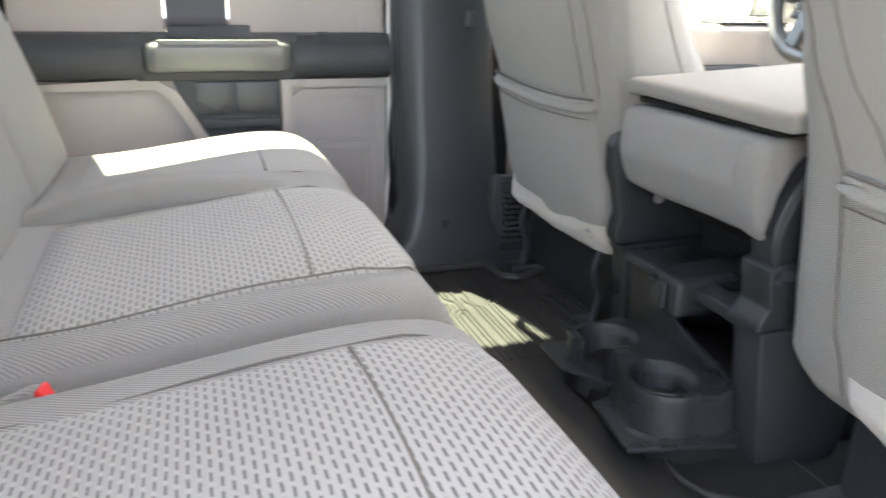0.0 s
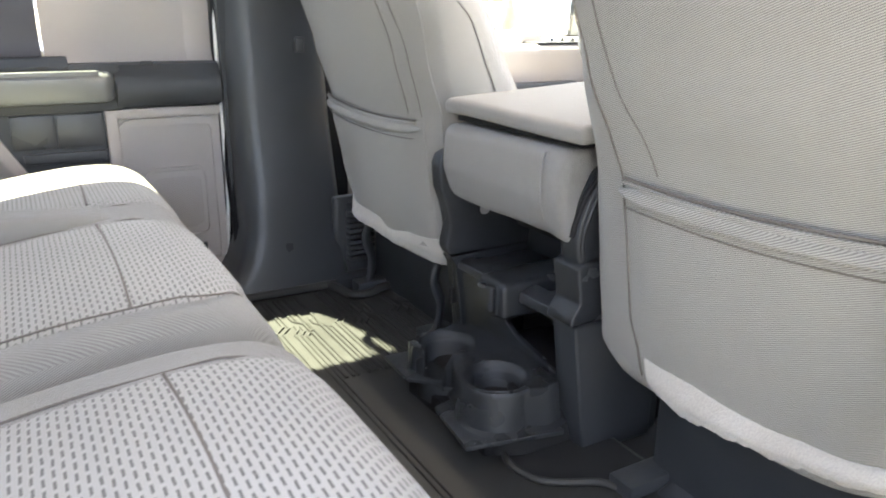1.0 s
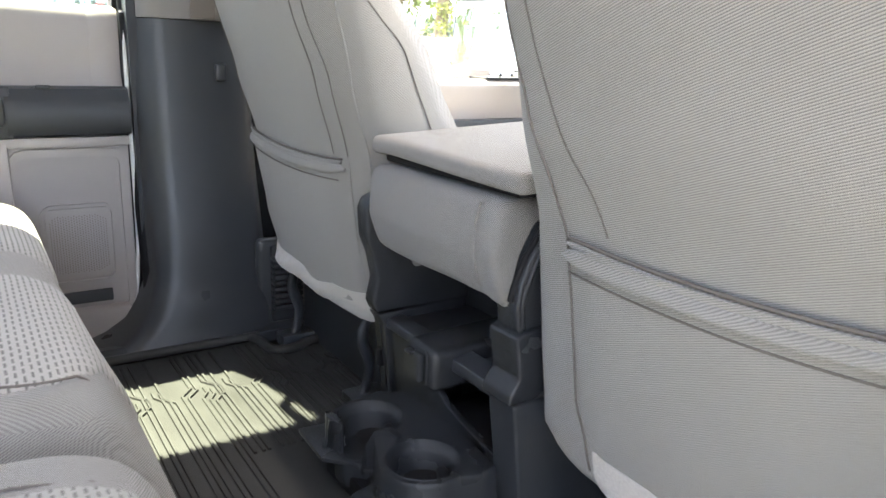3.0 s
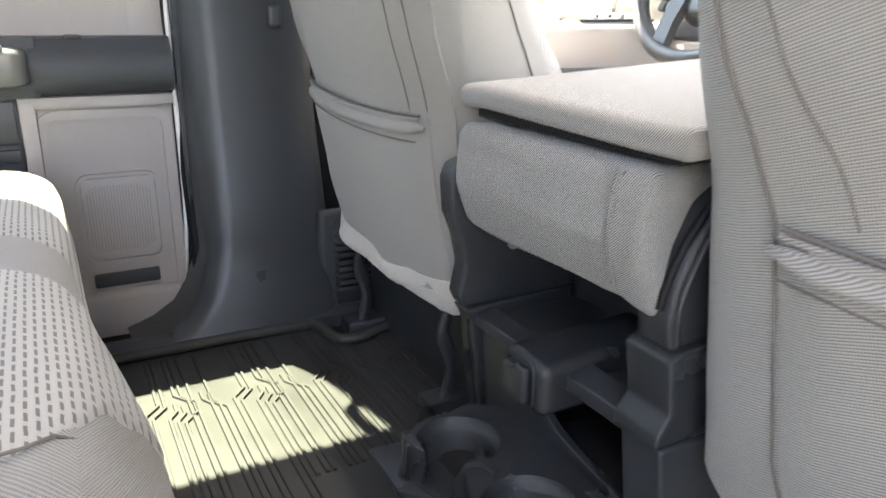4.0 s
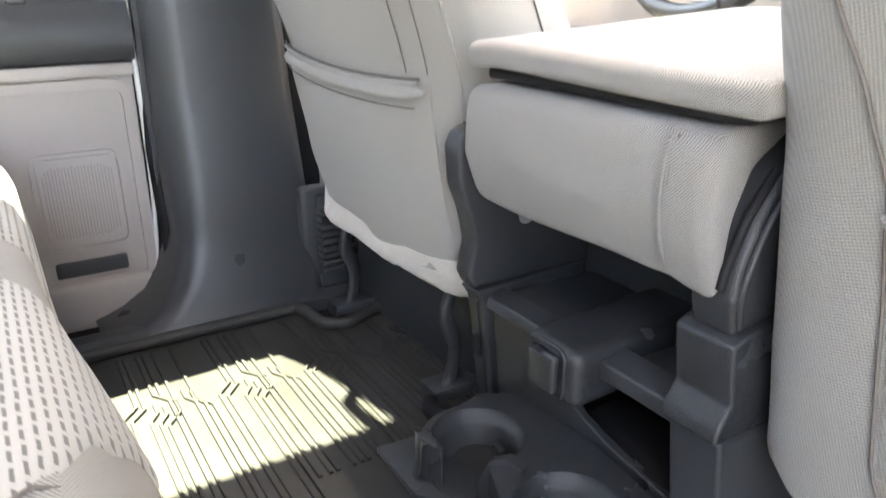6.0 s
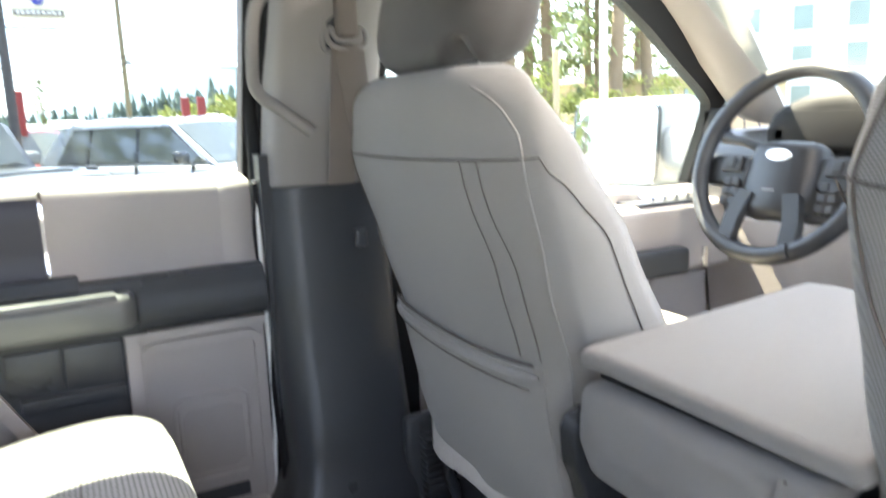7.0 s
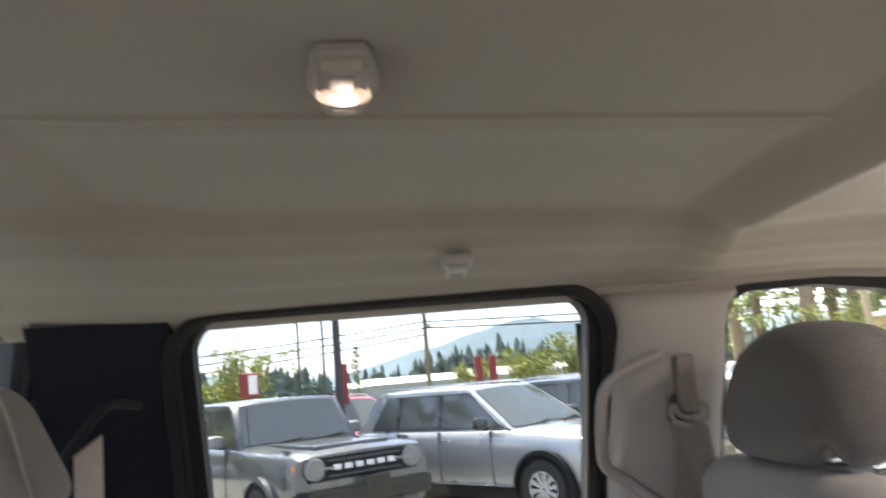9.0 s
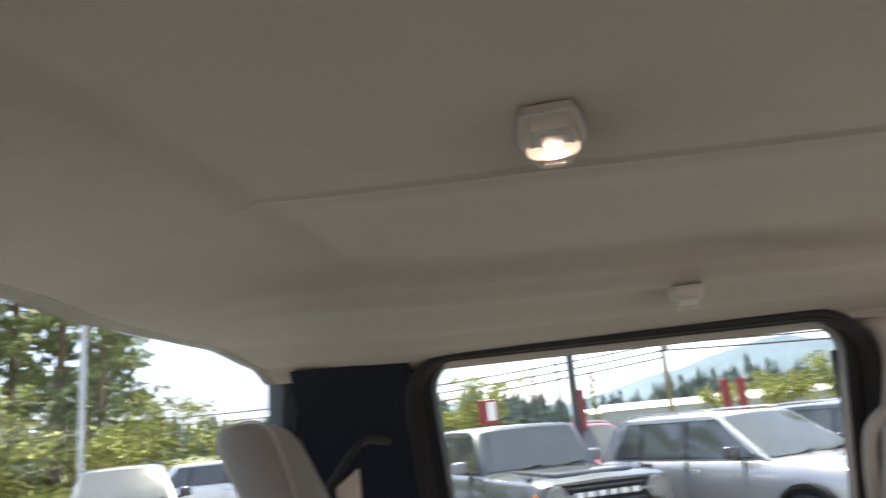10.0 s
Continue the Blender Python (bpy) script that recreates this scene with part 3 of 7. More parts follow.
edge = curve([(XB + 0.004, 0.806, 0.655), (XB + 0.004, 0.800, 0.50), (XB + 0.004, 0.800, 0.24), (-0.061, 0.800, 0.15), (-0.067, 0.800, 0.09), (-0.084, 0.800, 0.034), (-0.114, 0.800, -0.013), (-0.17, 0.800, -0.047)], 6)
part("door_edge", tube(B(), edge, 0.0042, 8), M_WHITE, rdoor, "pale edge of the door panel", sharp=80)
# upper tan roll with its ledge to the glass
prof = [(0.812, 0.500), (0.826, 0.53), (0.829, 0.565), (0.822, 0.615), (0.822, 0.640), (0.828, 0.658), (0.842, 0.668), (0.878, 0.674), (0.93, 0.676), (0.93, 0.50)]
bm = door_face(B(), prof, XA, XB, 14)


def sill_fall(bm):
    for v in bm.verts:
        if v.co.z > 0.6:
            v.co.z -= 0.012 * max(0.0, (v.co.x + 0.40) / 0.34)
    return bm


sill_fall(bm)
part("upper_panel", bm, M_TAN, rdoor, "tan padded upper door panel")
bm = door_face(B(), [(0.809, 0.500), (0.823, 0.53), (0.826, 0.565), (0.819, 0.615), (0.819, 0.641), (0.826, 0.652), (0.84, 0.652), (0.84, 0.50)], -0.5135, -0.3955)
part("insert_panel", bm, M_PANEL, rdoor, "dark glossy insert between chrome strips")
for xa, xb in ((-0.519, -0.5145), (-0.3945, -0.390)):
    bm = door_face(B(), [(y - 0.004 if y < 0.9 else y, z + (0.002 if z > 0.6 else 0)) for y, z in prof], xa, xb, 3)
    part("chrome_strip", bm, M_CHROME, rdoor, "thin bright chrome strip")
rings_ = [[V(x, y - d if y < 0.9 else y, z + (0.4 * d if z > 0.6 else 0)) for y, z in prof] for x, d in ((-0.118, -0.001), (-0.110, 0.003), (-0.100, 0.0055), (XB - 0.004, 0.006), (XB, 0.003))]
part("panel_end", sill_fall(rings(B(), rings_)), M_TAN, rdoor)
# black band
prof = [(0.80, 0.512), (0.785, 0.508), (0.776, 0.490), (0.768, 0.478), (0.766, 0.440), (0.776, 0.424), (0.80, 0.418), (0.82, 0.418), (0.82, 0.512)]
for x0, x1 in ((XA, -0.566), (-0.270, XB + 0.002)):
    bm = door_face(B(), prof, x0, x1)
    bmesh.ops.bevel(bm, geom=[e for e in bm.edges if len(e.link_faces) == 2 and e.calc_face_angle(0) > 1.2], offset=0.004, segments=2, affect="EDGES")
    part("armrest_band", bm, M_BLACK, rdoor, "black grained armrest band")
bm = box(B(), (-0.58, 0.778, 0.418), (-0.26, 0.82, 0.512), 0.003)
part("band_backing", bm, M_BLACK, rdoor)
bm = prism(B(), [(0.80, 0.528), (0.786, 0.524), (0.770, 0.508), (0.772, 0.496), (0.80, 0.496)], 0, -0.515, -0.352, 0.004)
part("pull_shade", bm, M_BLACK, rdoor)
# grey pull handle
prof = [(0.738, 0.494), (0.730, 0.486), (0.728, 0.452), (0.736, 0.440), (0.760, 0.436), (0.778, 0.44), (0.778, 0.494), (0.760, 0.498)]
bm = B()
rings(bm, [[V(x, y + dy, 0.467 + (z - 0.467) * k) for y, z in prof] for x, dy, k in ((-0.562, 0.03, 0.8), (-0.552, 0.012, 0.95), (-0.538, 0.0, 1), (-0.45, 0, 1), (-0.38, 0, 1), (-0.300, 0, 1), (-0.285, 0.010, 0.96), (-0.274, 0.03, 0.82))])
part("pull_handle", bm, M_SILVER, rdoor, "satin grey pull handle")
bm = box(B(), (-0.535, 0.7355, 0.4885), (-0.303, 0.772, 0.5005), 0.003)
part("pull_top", bm, M_SILVER, rdoor)
bm = rbox(B(), (-0.205, 0.788, 0.5105), (0.026, 0.012, 0.008), 0.003, 2)
part("window_switch", bm, M_SLATE, rdoor)
# dark hollow under the pull
bm = prism(B(), [(-0.515, 0.418), (-0.297, 0.418), (-0.297, 0.14), (-0.400, 0.14)], 1, 0.7985, 0.81, 0.002)
part("hollow", bm, M_BLACK, rdoor, "black hollow under the pull")
bm = box(B(), (-0.47, 0.792, 0.345), (-0.392, 0.80, 0.412), 0.002)
box(bm, (-0.388, 0.792, 0.345), (-0.302, 0.80, 0.412), 0.002)
part("hollow_plate", bm, M_SLATE, rdoor)
bm = box(B(), (-0.455, 0.786, 0.315), (-0.302, 0.80, 0.336), 0.003)
part("hollow_ledge", bm, M_BLACK, rdoor)
# tan speaker panel with raised border
bm = ring_frame(B(), rrect(-0.262, -0.082, 0.060, 0.378, 0.016, 3), 0.016, lambda z: 0.80, -0.004, 0.012)
part("panel_border", bm, M_TAN, rdoor, sharp=30)
bm = box(B(), (-0.297, 0.788, 0.398), (XB, 0.81, 0.417), 0.004)
box(bm, (-0.297, 0.786, 0.05), (-0.272, 0.81, 0.41), 0.006)
part("panel_rim", bm, M_TAN, rdoor)
bm = ring_frame(B(), rrect(-0.226, -0.104, 0.128, 0.278, 0.016, 5), 0.006, lambda z: 0.80, -0.004, 0.006)
part("speaker_ring", bm, M_TAN, rdoor)
bm = box(B(), (-0.224, 0.800, 0.13), (-0.106, 0.806, 0.276), 0.002)
grille = part("speaker_grille", bm, M_TAN, rdoor)
holes = B()
for i in range(22):
    for j in range(26):
        x, z = -0.216 + 0.0048 * i, 0.138 + 0.0050 * j + (0.0025 if i % 2 else 0)
        if abs(x + 0.165) ** 4 + abs(z - 0.203) ** 4 > 0.060 ** 4:
            continue
        q = [holes.verts.new((x + a, 0.7994, z + b)) for a, b in ((-0.0015, 0), (0, -0.0015), (0.0015, 0), (0, 0.0015))]
        q2 = [holes.verts.new((v.co.x, 0.8015, v.co.z)) for v in q]
        holes.faces.new(q)
        for k in range(4):
            holes.faces.new((q[k], q[(k + 1) % 4], q2[(k + 1) % 4], q2[k]))
tagged(part("speaker_holes", holes, mat("grille_hole", (0.235, 0.212, 0.20), 0.8), grille), kind="stuff")
bm = box(B(), (-0.222, 0.7965, 0.078), (-0.112, 0.806, 0.104), 0.004)
part("pocket_slot", bm, M_BLACK, rdoor, "black slot of the door pocket")
bm = B()
rbox(bm, (-0.185, 0.803, 0.020), (0.222, 0.034, 0.098), 0.014)
part("pocket_bulge", bm, M_TAN, rdoor)
# rear pocket panel with sloping end
def slope_ring(pts, w):
    return ring_frame(B(), pts, w, lambda z: 0.79, -0.006, 0.02)
part("pocket_border", slope_ring([(-0.775, 0.40), (-0.548, 0.40), (-0.525, 0.385), (-0.44, 0.235), (-0.38, 0.13), (-0.40, 0.06), (-0.775, 0.06)], 0.022), M_TAN, rdoor, sharp=30)
# window frame, seals and glass
wpath = rrect(-0.742, -0.062, 0.600, 1.103, 0.05, 6)
part("window_frame", ring_frame(B(), wpath, 0.030, yw, -0.005, 0.04), M_RUBBER, rdoor, "black window frame", sharp=50)
for w0, off in ((0.031, -0.015), (0.042, -0.022)):
    big = rrect(-0.742 - w0, -0.062 + min(w0, 0.040), 0.580, 1.100 + w0 * 0.32, 0.05 + w0, 8)
    bm = tube(B(), [V(x, yw(z) + off, z) for x, z in big], 0.009, 8, closed=True)
    part("door_seal", bm, M_RUBBER, rdoor, "black rubber door seal", sharp=80)
part("pane", pane(B(), rrect(-0.746, -0.066, 0.59, 1.105, 0.05, 6), yw, 0.014, 0.004), M_TINT, rdoor, "grey tinted window pane")
bm = lathe(B(), [(0.0, 0.732), (0.004, 0.731), (0.005, 0.726), (0.005, 0.66), (0.0, 0.66)], (-0.655, 0.862, 0), 2, 10)
part("lock_pin", bm, M_BLACK, rdoor, "small black lock pin")
bm = prism(B(), body, 1, 0.922, 0.97, 0.006)
box(bm, (XA, 0.935, 0.50), (XB, 0.965, 0.665), 0.01)
part("door_skin", bm, M_SLATE, rdoor)
bm = tube(B(), curve([(-0.0565, 0.812, 0.52), (-0.0565, 0.806, 0.30), (-0.058, 0.806, 0.10), (-0.075, 0.806, 0.02), (-0.11, 0.806, -0.03)], 5), 0.0014, 6)
part("edge_strip", bm, M_WHITE, rdoor, "pale bright door edge", sharp=80)
bm = tube(B(), curve([(-0.047, 0.80, 1.06), (-0.047, 0.83, 0.66), (-0.047, 0.80, 0.30), (-0.048, 0.76, 0.06), (-0.07, 0.70, 0.012)], 6), 0.012, 8)
solo("body_seal", bm, M_RUBBER, "black rubber seal round the rear door opening", "seal", kind="structure", sharp=80)
bm = box(B(), (-0.062, 0.80, -0.08), (-0.03, 0.90, 0.652), 0.004)
solo("door_gap", bm, M_RUBBER, "black gap beside the rear door", "seal", kind="structure")


# ---- front doors ----
def front_door(sg):
    d = thing("front_door", (0.6, 0.85 * sg, -0.06), "closed front door with tan panel, switches and dark pull" if sg > 0 else "unseen front passenger door, swung open to let in light", "car door")
    # the unseen passenger door is swung out so daylight reaches the front headliner
    swing = Matrix.Translation((1.26, -0.93, 0)) @ Matrix.Rotation(radians(62), 4, "Z") @ Matrix.Translation((-1.26, 0.93, 0))

    def fl(bm):
        if sg < 0:
            for v in bm.verts:
                v.co.y = -v.co.y
            bm.transform(swing)
        return bm

    part("door_panel", fl(prism(B(), [(0.19, -0.05), (1.20, -0.05), (1.24, 0.10), (1.16, 0.54), (0.19, 0.60)], 1, 0.80, 0.92, 0.006)), M_TAN, d, "tan moulded door panel")
    part("door_seal", fl(box(B(), (0.186, 0.790, -0.05), (0.240, 0.806, 0.60), 0.004)), M_RUBBER, d)
    part("sill_roll", fl(prism(B(), [(0.795, 0.50), (0.80, 0.535), (0.82, 0.547), (0.92, 0.552), (0.92, 0.5)], 0, 0.19, 1.16, 0.006)), M_TAN, d)
    bm = B()
    rbox(bm, (0.80, 0.765, 0.455), (0.62, 0.10, 0.165), 0.025)
    part("armrest", fl(bm), M_TAN, d, "tan armrest with a switch panel")
    bm = box(B(), (0.765, 0.728, 0.5375), (0.975, 0.80, 0.5435), 0.002)
    sw = part("switch_panel", fl(bm), M_SLATE, d)
    for i in range(4):
        bm = rbox(B(), (0.822 + 0.036 * i, 0.765, 0.548), (0.012, 0.045, 0.014), 0.004, 2, rot=Euler((0, radians(20), 0)).to_matrix())
        part("window_switch", fl(bm), M_CHROME if i < 2 else M_SILVER, sw)
    bm = rbox(B(), (0.745, 0.70, 0.413), (0.26, 0.05, 0.062), 0.014)
    part("pull_handle", fl(bm), M_BLACK, d, "black pull handle")
    bm = rbox(B(), (0.955, 0.712, 0.405), (0.018, 0.008, 0.05), 0.0035, 2)
    part("latch", fl(bm), M_CHROME, d, "chrome latch lever")
    part("pocket_border", fl(ring_frame(B(), rrect(0.86, 1.12, -0.02, 0.34, 0.03, 3), 0.01, lambda z: 0.79, 0.0, 0.015)), M_TAN, d)
    wp = [(0.205, 0.556), (0.202, 1.045), (0.212, 1.075), (0.25, 1.087), (0.38, 1.089), (0.51, 1.073), (0.64, 1.027), (0.73, 0.981), (0.84, 0.921), (0.96, 0.846), (1.06, 0.786), (1.09, 0.762), (1.10, 0.738), (1.10, 0.556), (0.9, 0.556), (0.5, 0.556)]
    part("window_frame", fl(ring_frame(B(), wp, 0.052, yw, -0.004, 0.03)), M_RUBBER, d, "black window frame")
    see_through(part("pane", fl(pane(B(), wp, yw, 0.01, 0.004)), M_GLASS, d))
    part("post", fl(prism(B(), [(1.10, 0.55), (1.134, 0.55), (1.134, 0.72), (1.10, 0.745)], 1, 0.80, 0.86, 0.004)), M_RUBBER, d)
    part("sail_panel", fl(prism(B(), [(1.130, 0.55), (1.23, 0.55), (1.23, 0.60), (1.130, 0.715)], 1, 0.82, 0.86, 0.003)), M_SLATE, d)
    part("door_skin", fl(prism(B(), [(0.19, -0.05), (1.30, -0.05), (1.30, 0.54), (0.19, 0.59)], 1, 0.922, 0.97, 0.006)), M_SLATE, d)
    return d


front_door(1)
front_door(-1)

# grab handle and belt on the driver's pillar
bm = tube(B(), curve([(0.035, 0.655, 0.985), (-0.01, 0.652, 0.972), (-0.048, 0.655, 0.952), (-0.066, 0.672, 0.92), (-0.068, 0.70, 0.845), (-0.058, 0.722, 0.805), (-0.02, 0.728, 0.775), (0.03, 0.725, 0.735)], 6), [0.009] * 6 + [0.0095] * 31 + [0.009] * 6, 10, flat=1.15)
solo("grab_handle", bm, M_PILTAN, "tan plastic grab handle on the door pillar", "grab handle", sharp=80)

belt = thing("seat_belt", (0.08, 0.70, 0.64), "tan seat belt hanging from its pillar loop", "seat belt")
bm = ring_frame(B(), rrect(0.052, 0.104, 0.868, 0.985, 0.012, 3), 0.006, lambda z: 0.716 - 0.22 * (z - 0.82), -0.010, 0.01)
part("slot_rim", bm, M_PILTAN, belt, sharp=50)
bm = prism(B(), [(0.056, 0.872), (0.1, 0.872), (0.1, 0.98), (0.056, 0.98)], 1, 0.655, 0.75)
for v in bm.verts:
    v.co.y = 0.712 - 0.22 * (v.co.z - 0.82) - (0.004 if v.co.y < 0.7 else -0.02)
part("slot_back", bm, M_BLACK, belt)
bm = rbox(B(), (0.082, 0.668, 0.935), (0.034, 0.03, 0.10), 0.008)
part("height_slider", bm, M_WEB, belt, "brown height slider")
bm = tube(B(), curve([(0.046, 0.660, 0.888), (0.052, 0.655, 0.872), (0.080, 0.652, 0.866), (0.106, 0.655, 0.872), (0.112, 0.660, 0.890), (0.104, 0.662, 0.900), (0.098, 0.660, 0.884), (0.080, 0.657, 0.879), (0.060, 0.660, 0.884), (0.054, 0.662, 0.900)], 5, closed=True), 0.0045, 8, closed=True)
part("loop", bm, M_PILTAN, belt, "tan plastic belt loop", sharp=80)
bm = sheet(B(), lambda u, v: (0.056 + 0.048 * v + 0.060 * (1 - u) ** 1.3 * (1 if u < 1 else 0), 0.652 + 0.045 * (1 - u) - 0.006 * math.sin(v * 3.1), 0.62 + 0.252 * u), lin(0, 1, 10), lin(0, 1, 5), (0, 0.003, 0))
part("webbing", bm, M_WEB, belt, "tan woven webbing", sharp=60)
bm = sheet(B(), lambda u, v: (0.050 + 0.046 * v, 0.712 - 0.06 * u, 0.645 + 0.225 * u), lin(0, 1, 6), lin(0, 1, 3), (0, 0.003, 0))
part("webbing", bm, M_WEB, belt, sharp=60)

# rear corner belt
rbelt = thing("rear_seat_belt", (-0.86, 0.72, 0.55), "tan rear seat belt on the black corner panel", "seat belt")
bm = tube(B(), curve([(-0.815, 0.672, 0.978), (-0.838, 0.640, 0.984), (-0.853, 0.618, 0.976), (-0.885, 0.616, 0.940), (-0.930, 0.616, 0.885), (-0.945, 0.618, 0.865)], 5), 0.0095, 8, flat=0.6)
part("loop", bm, M_RUBBER, rbelt, "black belt loop", sharp=80)
bm = sheet(B(), lambda u, v: (-0.897 + 0.040 * v + 0.004 * u, 0.622 + 0.01 * u, 0.912 + 0.028 * v * (1 - u) - 0.40 * u), lin(0, 1, 8), lin(0, 1, 4), (0, 0.003, 0))
part("webbing", bm, M_WEBPALE, rbelt, "tan woven webbing", sharp=60)

# roof lamp and coat hook
M_SILVLAMP = mat("lamp_plastic", (0.225, 0.203, 0.186), 0.42, vary=0.05, fine=1200)
lamp = thing("dome_lamp", (-0.478, -0.045, 1.20), "beige oval roof lamp, lit warm", "ceiling lamp")
lz = 1.211


def lamp_ring(half, cx=-0.468, k=1.0, dz=0.0):
    """A closed outline from its half widths along the lamp, drawn in by k."""
    pts = [(w, y) for w, y in half] + [(-w, y) for w, y in reversed(half)]
    return [V(cx + k * x, -0.020 + k * (y + 0.020), lz + dz) for x, y in pts]


plate = [(0.0170, -0.0635), (0.0195, -0.061), (0.0230, -0.048), (0.0262, -0.018), (0.0264, -0.003), (0.0218, 0.016), (0.0160, 0.028), (0.0130, 0.0305)]
body = [(0.0148, -0.059), (0.0162, -0.056), (0.0180, -0.033), (0.0202, -0.003), (0.0194, 0.006), (0.0148, 0.026), (0.0132, 0.0285)]
bm = B()
rings(bm, [lamp_ring(plate, k=k, dz=dz) for k, dz in ((1.0, 0.006), (1.0, -0.0015), (0.985, -0.0030), (0.93, -0.0045))])
part("housing", bm, M_SILVLAMP, lamp, "beige lamp plate", sharp=35)
bm = B()
rings(bm, [lamp_ring(body, k=k, dz=dz) for k, dz in ((1.02, -0.003), (1.0, -0.0105), (0.975, -0.0125), (0.93, -0.0130))])
shell = part("shell", bm, M_SILVLAMP, lamp, "raised beige lamp shell", sharp=35)
part("rim_gap", tube(B(), lamp_ring(plate, k=1.015, dz=-0.001), 0.0014, 6, closed=True), M_INK, lamp, "dark gap round the plate")
for y0, hw_, hh, gap in ((-0.0410, 0.0122, 0.0130, 0.0011), (0.0175, 0.0115, 0.0062, 0.0009)):
    part("button", rbox(B(), (-0.468, y0, lz - 0.0135), (2 * hw_ - 0.002, 2 * hh - 0.002, 0.0045), 0.0020, 3), M_SILVLAMP, shell)
    hexa = [(-0.468 + a * hw_, y0 + b * hh) for a, b in ((-0.72, -1), (0.72, -1), (1.0, 0.35), (0.72, 1), (-0.72, 1), (-1.0, 0.35))]
    part("button_gap", tube(B(), curve([(x, y, lz - 0.0135) for x, y in hexa], 4, True), gap, 6, closed=True), M_INK, shell, "dark gap round the button", sharp=80)
bm = lathe(B(), [(0.0, -0.0162), (0.80, -0.0160), (0.92, -0.0154), (1.0, -0.0140), (1.0, -0.0095), (0.0, -0.0095)], (0, 0, 0), 2, 32)
for v in bm.verts:
    v.co = V(-0.468 + v.co.x * 0.0212, -0.0125 + v.co.y * 0.0165, lz + v.co.z)
lensr = part("lens_ring", bm, glowing("lamp_lens_rim", (1.0, 0.72, 0.52), 0.085), lamp, "clear oval lens rim")
bm = lathe(B(), [(0.0, -0.0178), (0.006, -0.0176), (0.0085, -0.0170), (0.0090, -0.0160), (0.0, -0.0160)], (0, 0, 0), 2, 20)
for v in bm.verts:
    v.co = V(-0.468 + v.co.x, -0.0125 + v.co.y * 0.95, lz + v.co.z)
part("bulb", bm, M_LENS, lensr, "glowing warm lens")


# added fill light, out of view: brightens the front headliner and its step
fill_lamp = thing("front_dome_lamp", (0.40, 0.0, 1.18), "unseen warm fill lamp added under the front roof", "ceiling lamp")
part("housing", rbox(B(), (0.40, 0.0, 1.172), (0.11, 0.14, 0.03), 0.012, 4), M_SILVLAMP, fill_lamp)
bm = lathe(B(), [(0.0, -0.012), (0.012, -0.011), (0.018, -0.006), (0.019, 0.0), (0.0, 0.0)], (0.362, 0.02, 1.158), 2, 20)
part("bulb", bm, M_LENS_FILL, fill_lamp, "glowing warm lens")

M_HOOK = mat("hook_plastic", (0.29, 0.275, 0.27), 0.45, vary=0.06, fine=1200)
hook = thing("coat_hook", (-0.316, 0.50, 1.148), "small grey coat hook on the headliner", "coat hook")
bm = rbox(B(), (-0.316, 0.503, 1.146), (0.044, 0.030, 0.014), 0.004, 3, rot=Euler((radians(-14), 0, 0)).to_matrix())
part("base", bm, M_HOOK, hook, "grey hook frame")
part("gap", tube(B(), [V(-0.316 + a, 0.504 + b, 1.1385 - 0.25 * b) for a, b in rrect(-0.018, 0.018, -0.011, 0.011, 0.004, 3)], 0.0013, 6, closed=True), M_INK, hook, "dark gap in the hook frame", sharp=80)
bm = rbox(B(), (-0.316, 0.509, 1.137), (0.030, 0.022, 0.010), 0.003, 3, rot=Euler((radians(-18), 0, 0)).to_matrix())
for sx in (-0.0125, 0.0125):
    rbox(bm, (-0.316 + sx, 0.526, 1.131), (0.007, 0.018, 0.007), 0.0025, 2, rot=Euler((radians(-32), 0, 0)).to_matrix())
part("prong", bm, M_HOOK, hook)

# sun visor with its notice
visor = thing("sun_visor", (0.62, 0.40, 1.12), "beige sun visor folded up, with a printed notice", "sun visor")
def vis(x, y, lift=0.0):
    return V(x, y, 1.135 - 0.20 * (x - 0.555) - lift)


VOUT = [(0.515, 0.12), (0.53, 0.36), (0.548, 0.525), (0.556, 0.556), (0.585, 0.574), (0.70, 0.612), (0.735, 0.605), (0.768, 0.56), (0.768, 0.12)]
bm = B()
cen = V(0.65, 0.35, 0)
rings(bm, [[vis(cen.x + k * (x - cen.x), cen.y + (1 - (1 - k) * 0.4) * (y - cen.y), dz) for x, y in VOUT] for k, dz in ((0.95, -0.016), (1.0, -0.012), (1.0, 0.0), (0.985, 0.005), (0.93, 0.008))])
part("panel", bm, M_LINER, visor, "beige cloth visor panel", sharp=50)
part("edge", tube(B(), [vis(x - 0.002, y + 0.002, -0.006) for x, y in VOUT[:7]], 0.0045, 8), M_INK, visor, "dark gap along the edge", sharp=80)


def tag_plate(pts, mt, nm, lift, par):
    b_ = B()
    pv = [b_.verts.new(vis(x, y, lift)) for x, y in pts]
    qv = [b_.verts.new(v.co + V(0, 0, 0.0015)) for v in pv]
    b_.faces.new(pv), b_.faces.new(list(reversed(qv)))
    for i in range(len(pts)):
        b_.faces.new((pv[i], qv[i], qv[(i + 1) % len(pts)], pv[(i + 1) % len(pts)]))
    return part(nm, b_, mt, par)


def nt(u, v):
    """Notice corners: u across it, v from its yellow head to its foot."""
    return (0.618 + 0.024 * u + 0.095 * v, 0.300 + 0.185 * u + 0.03 * v)


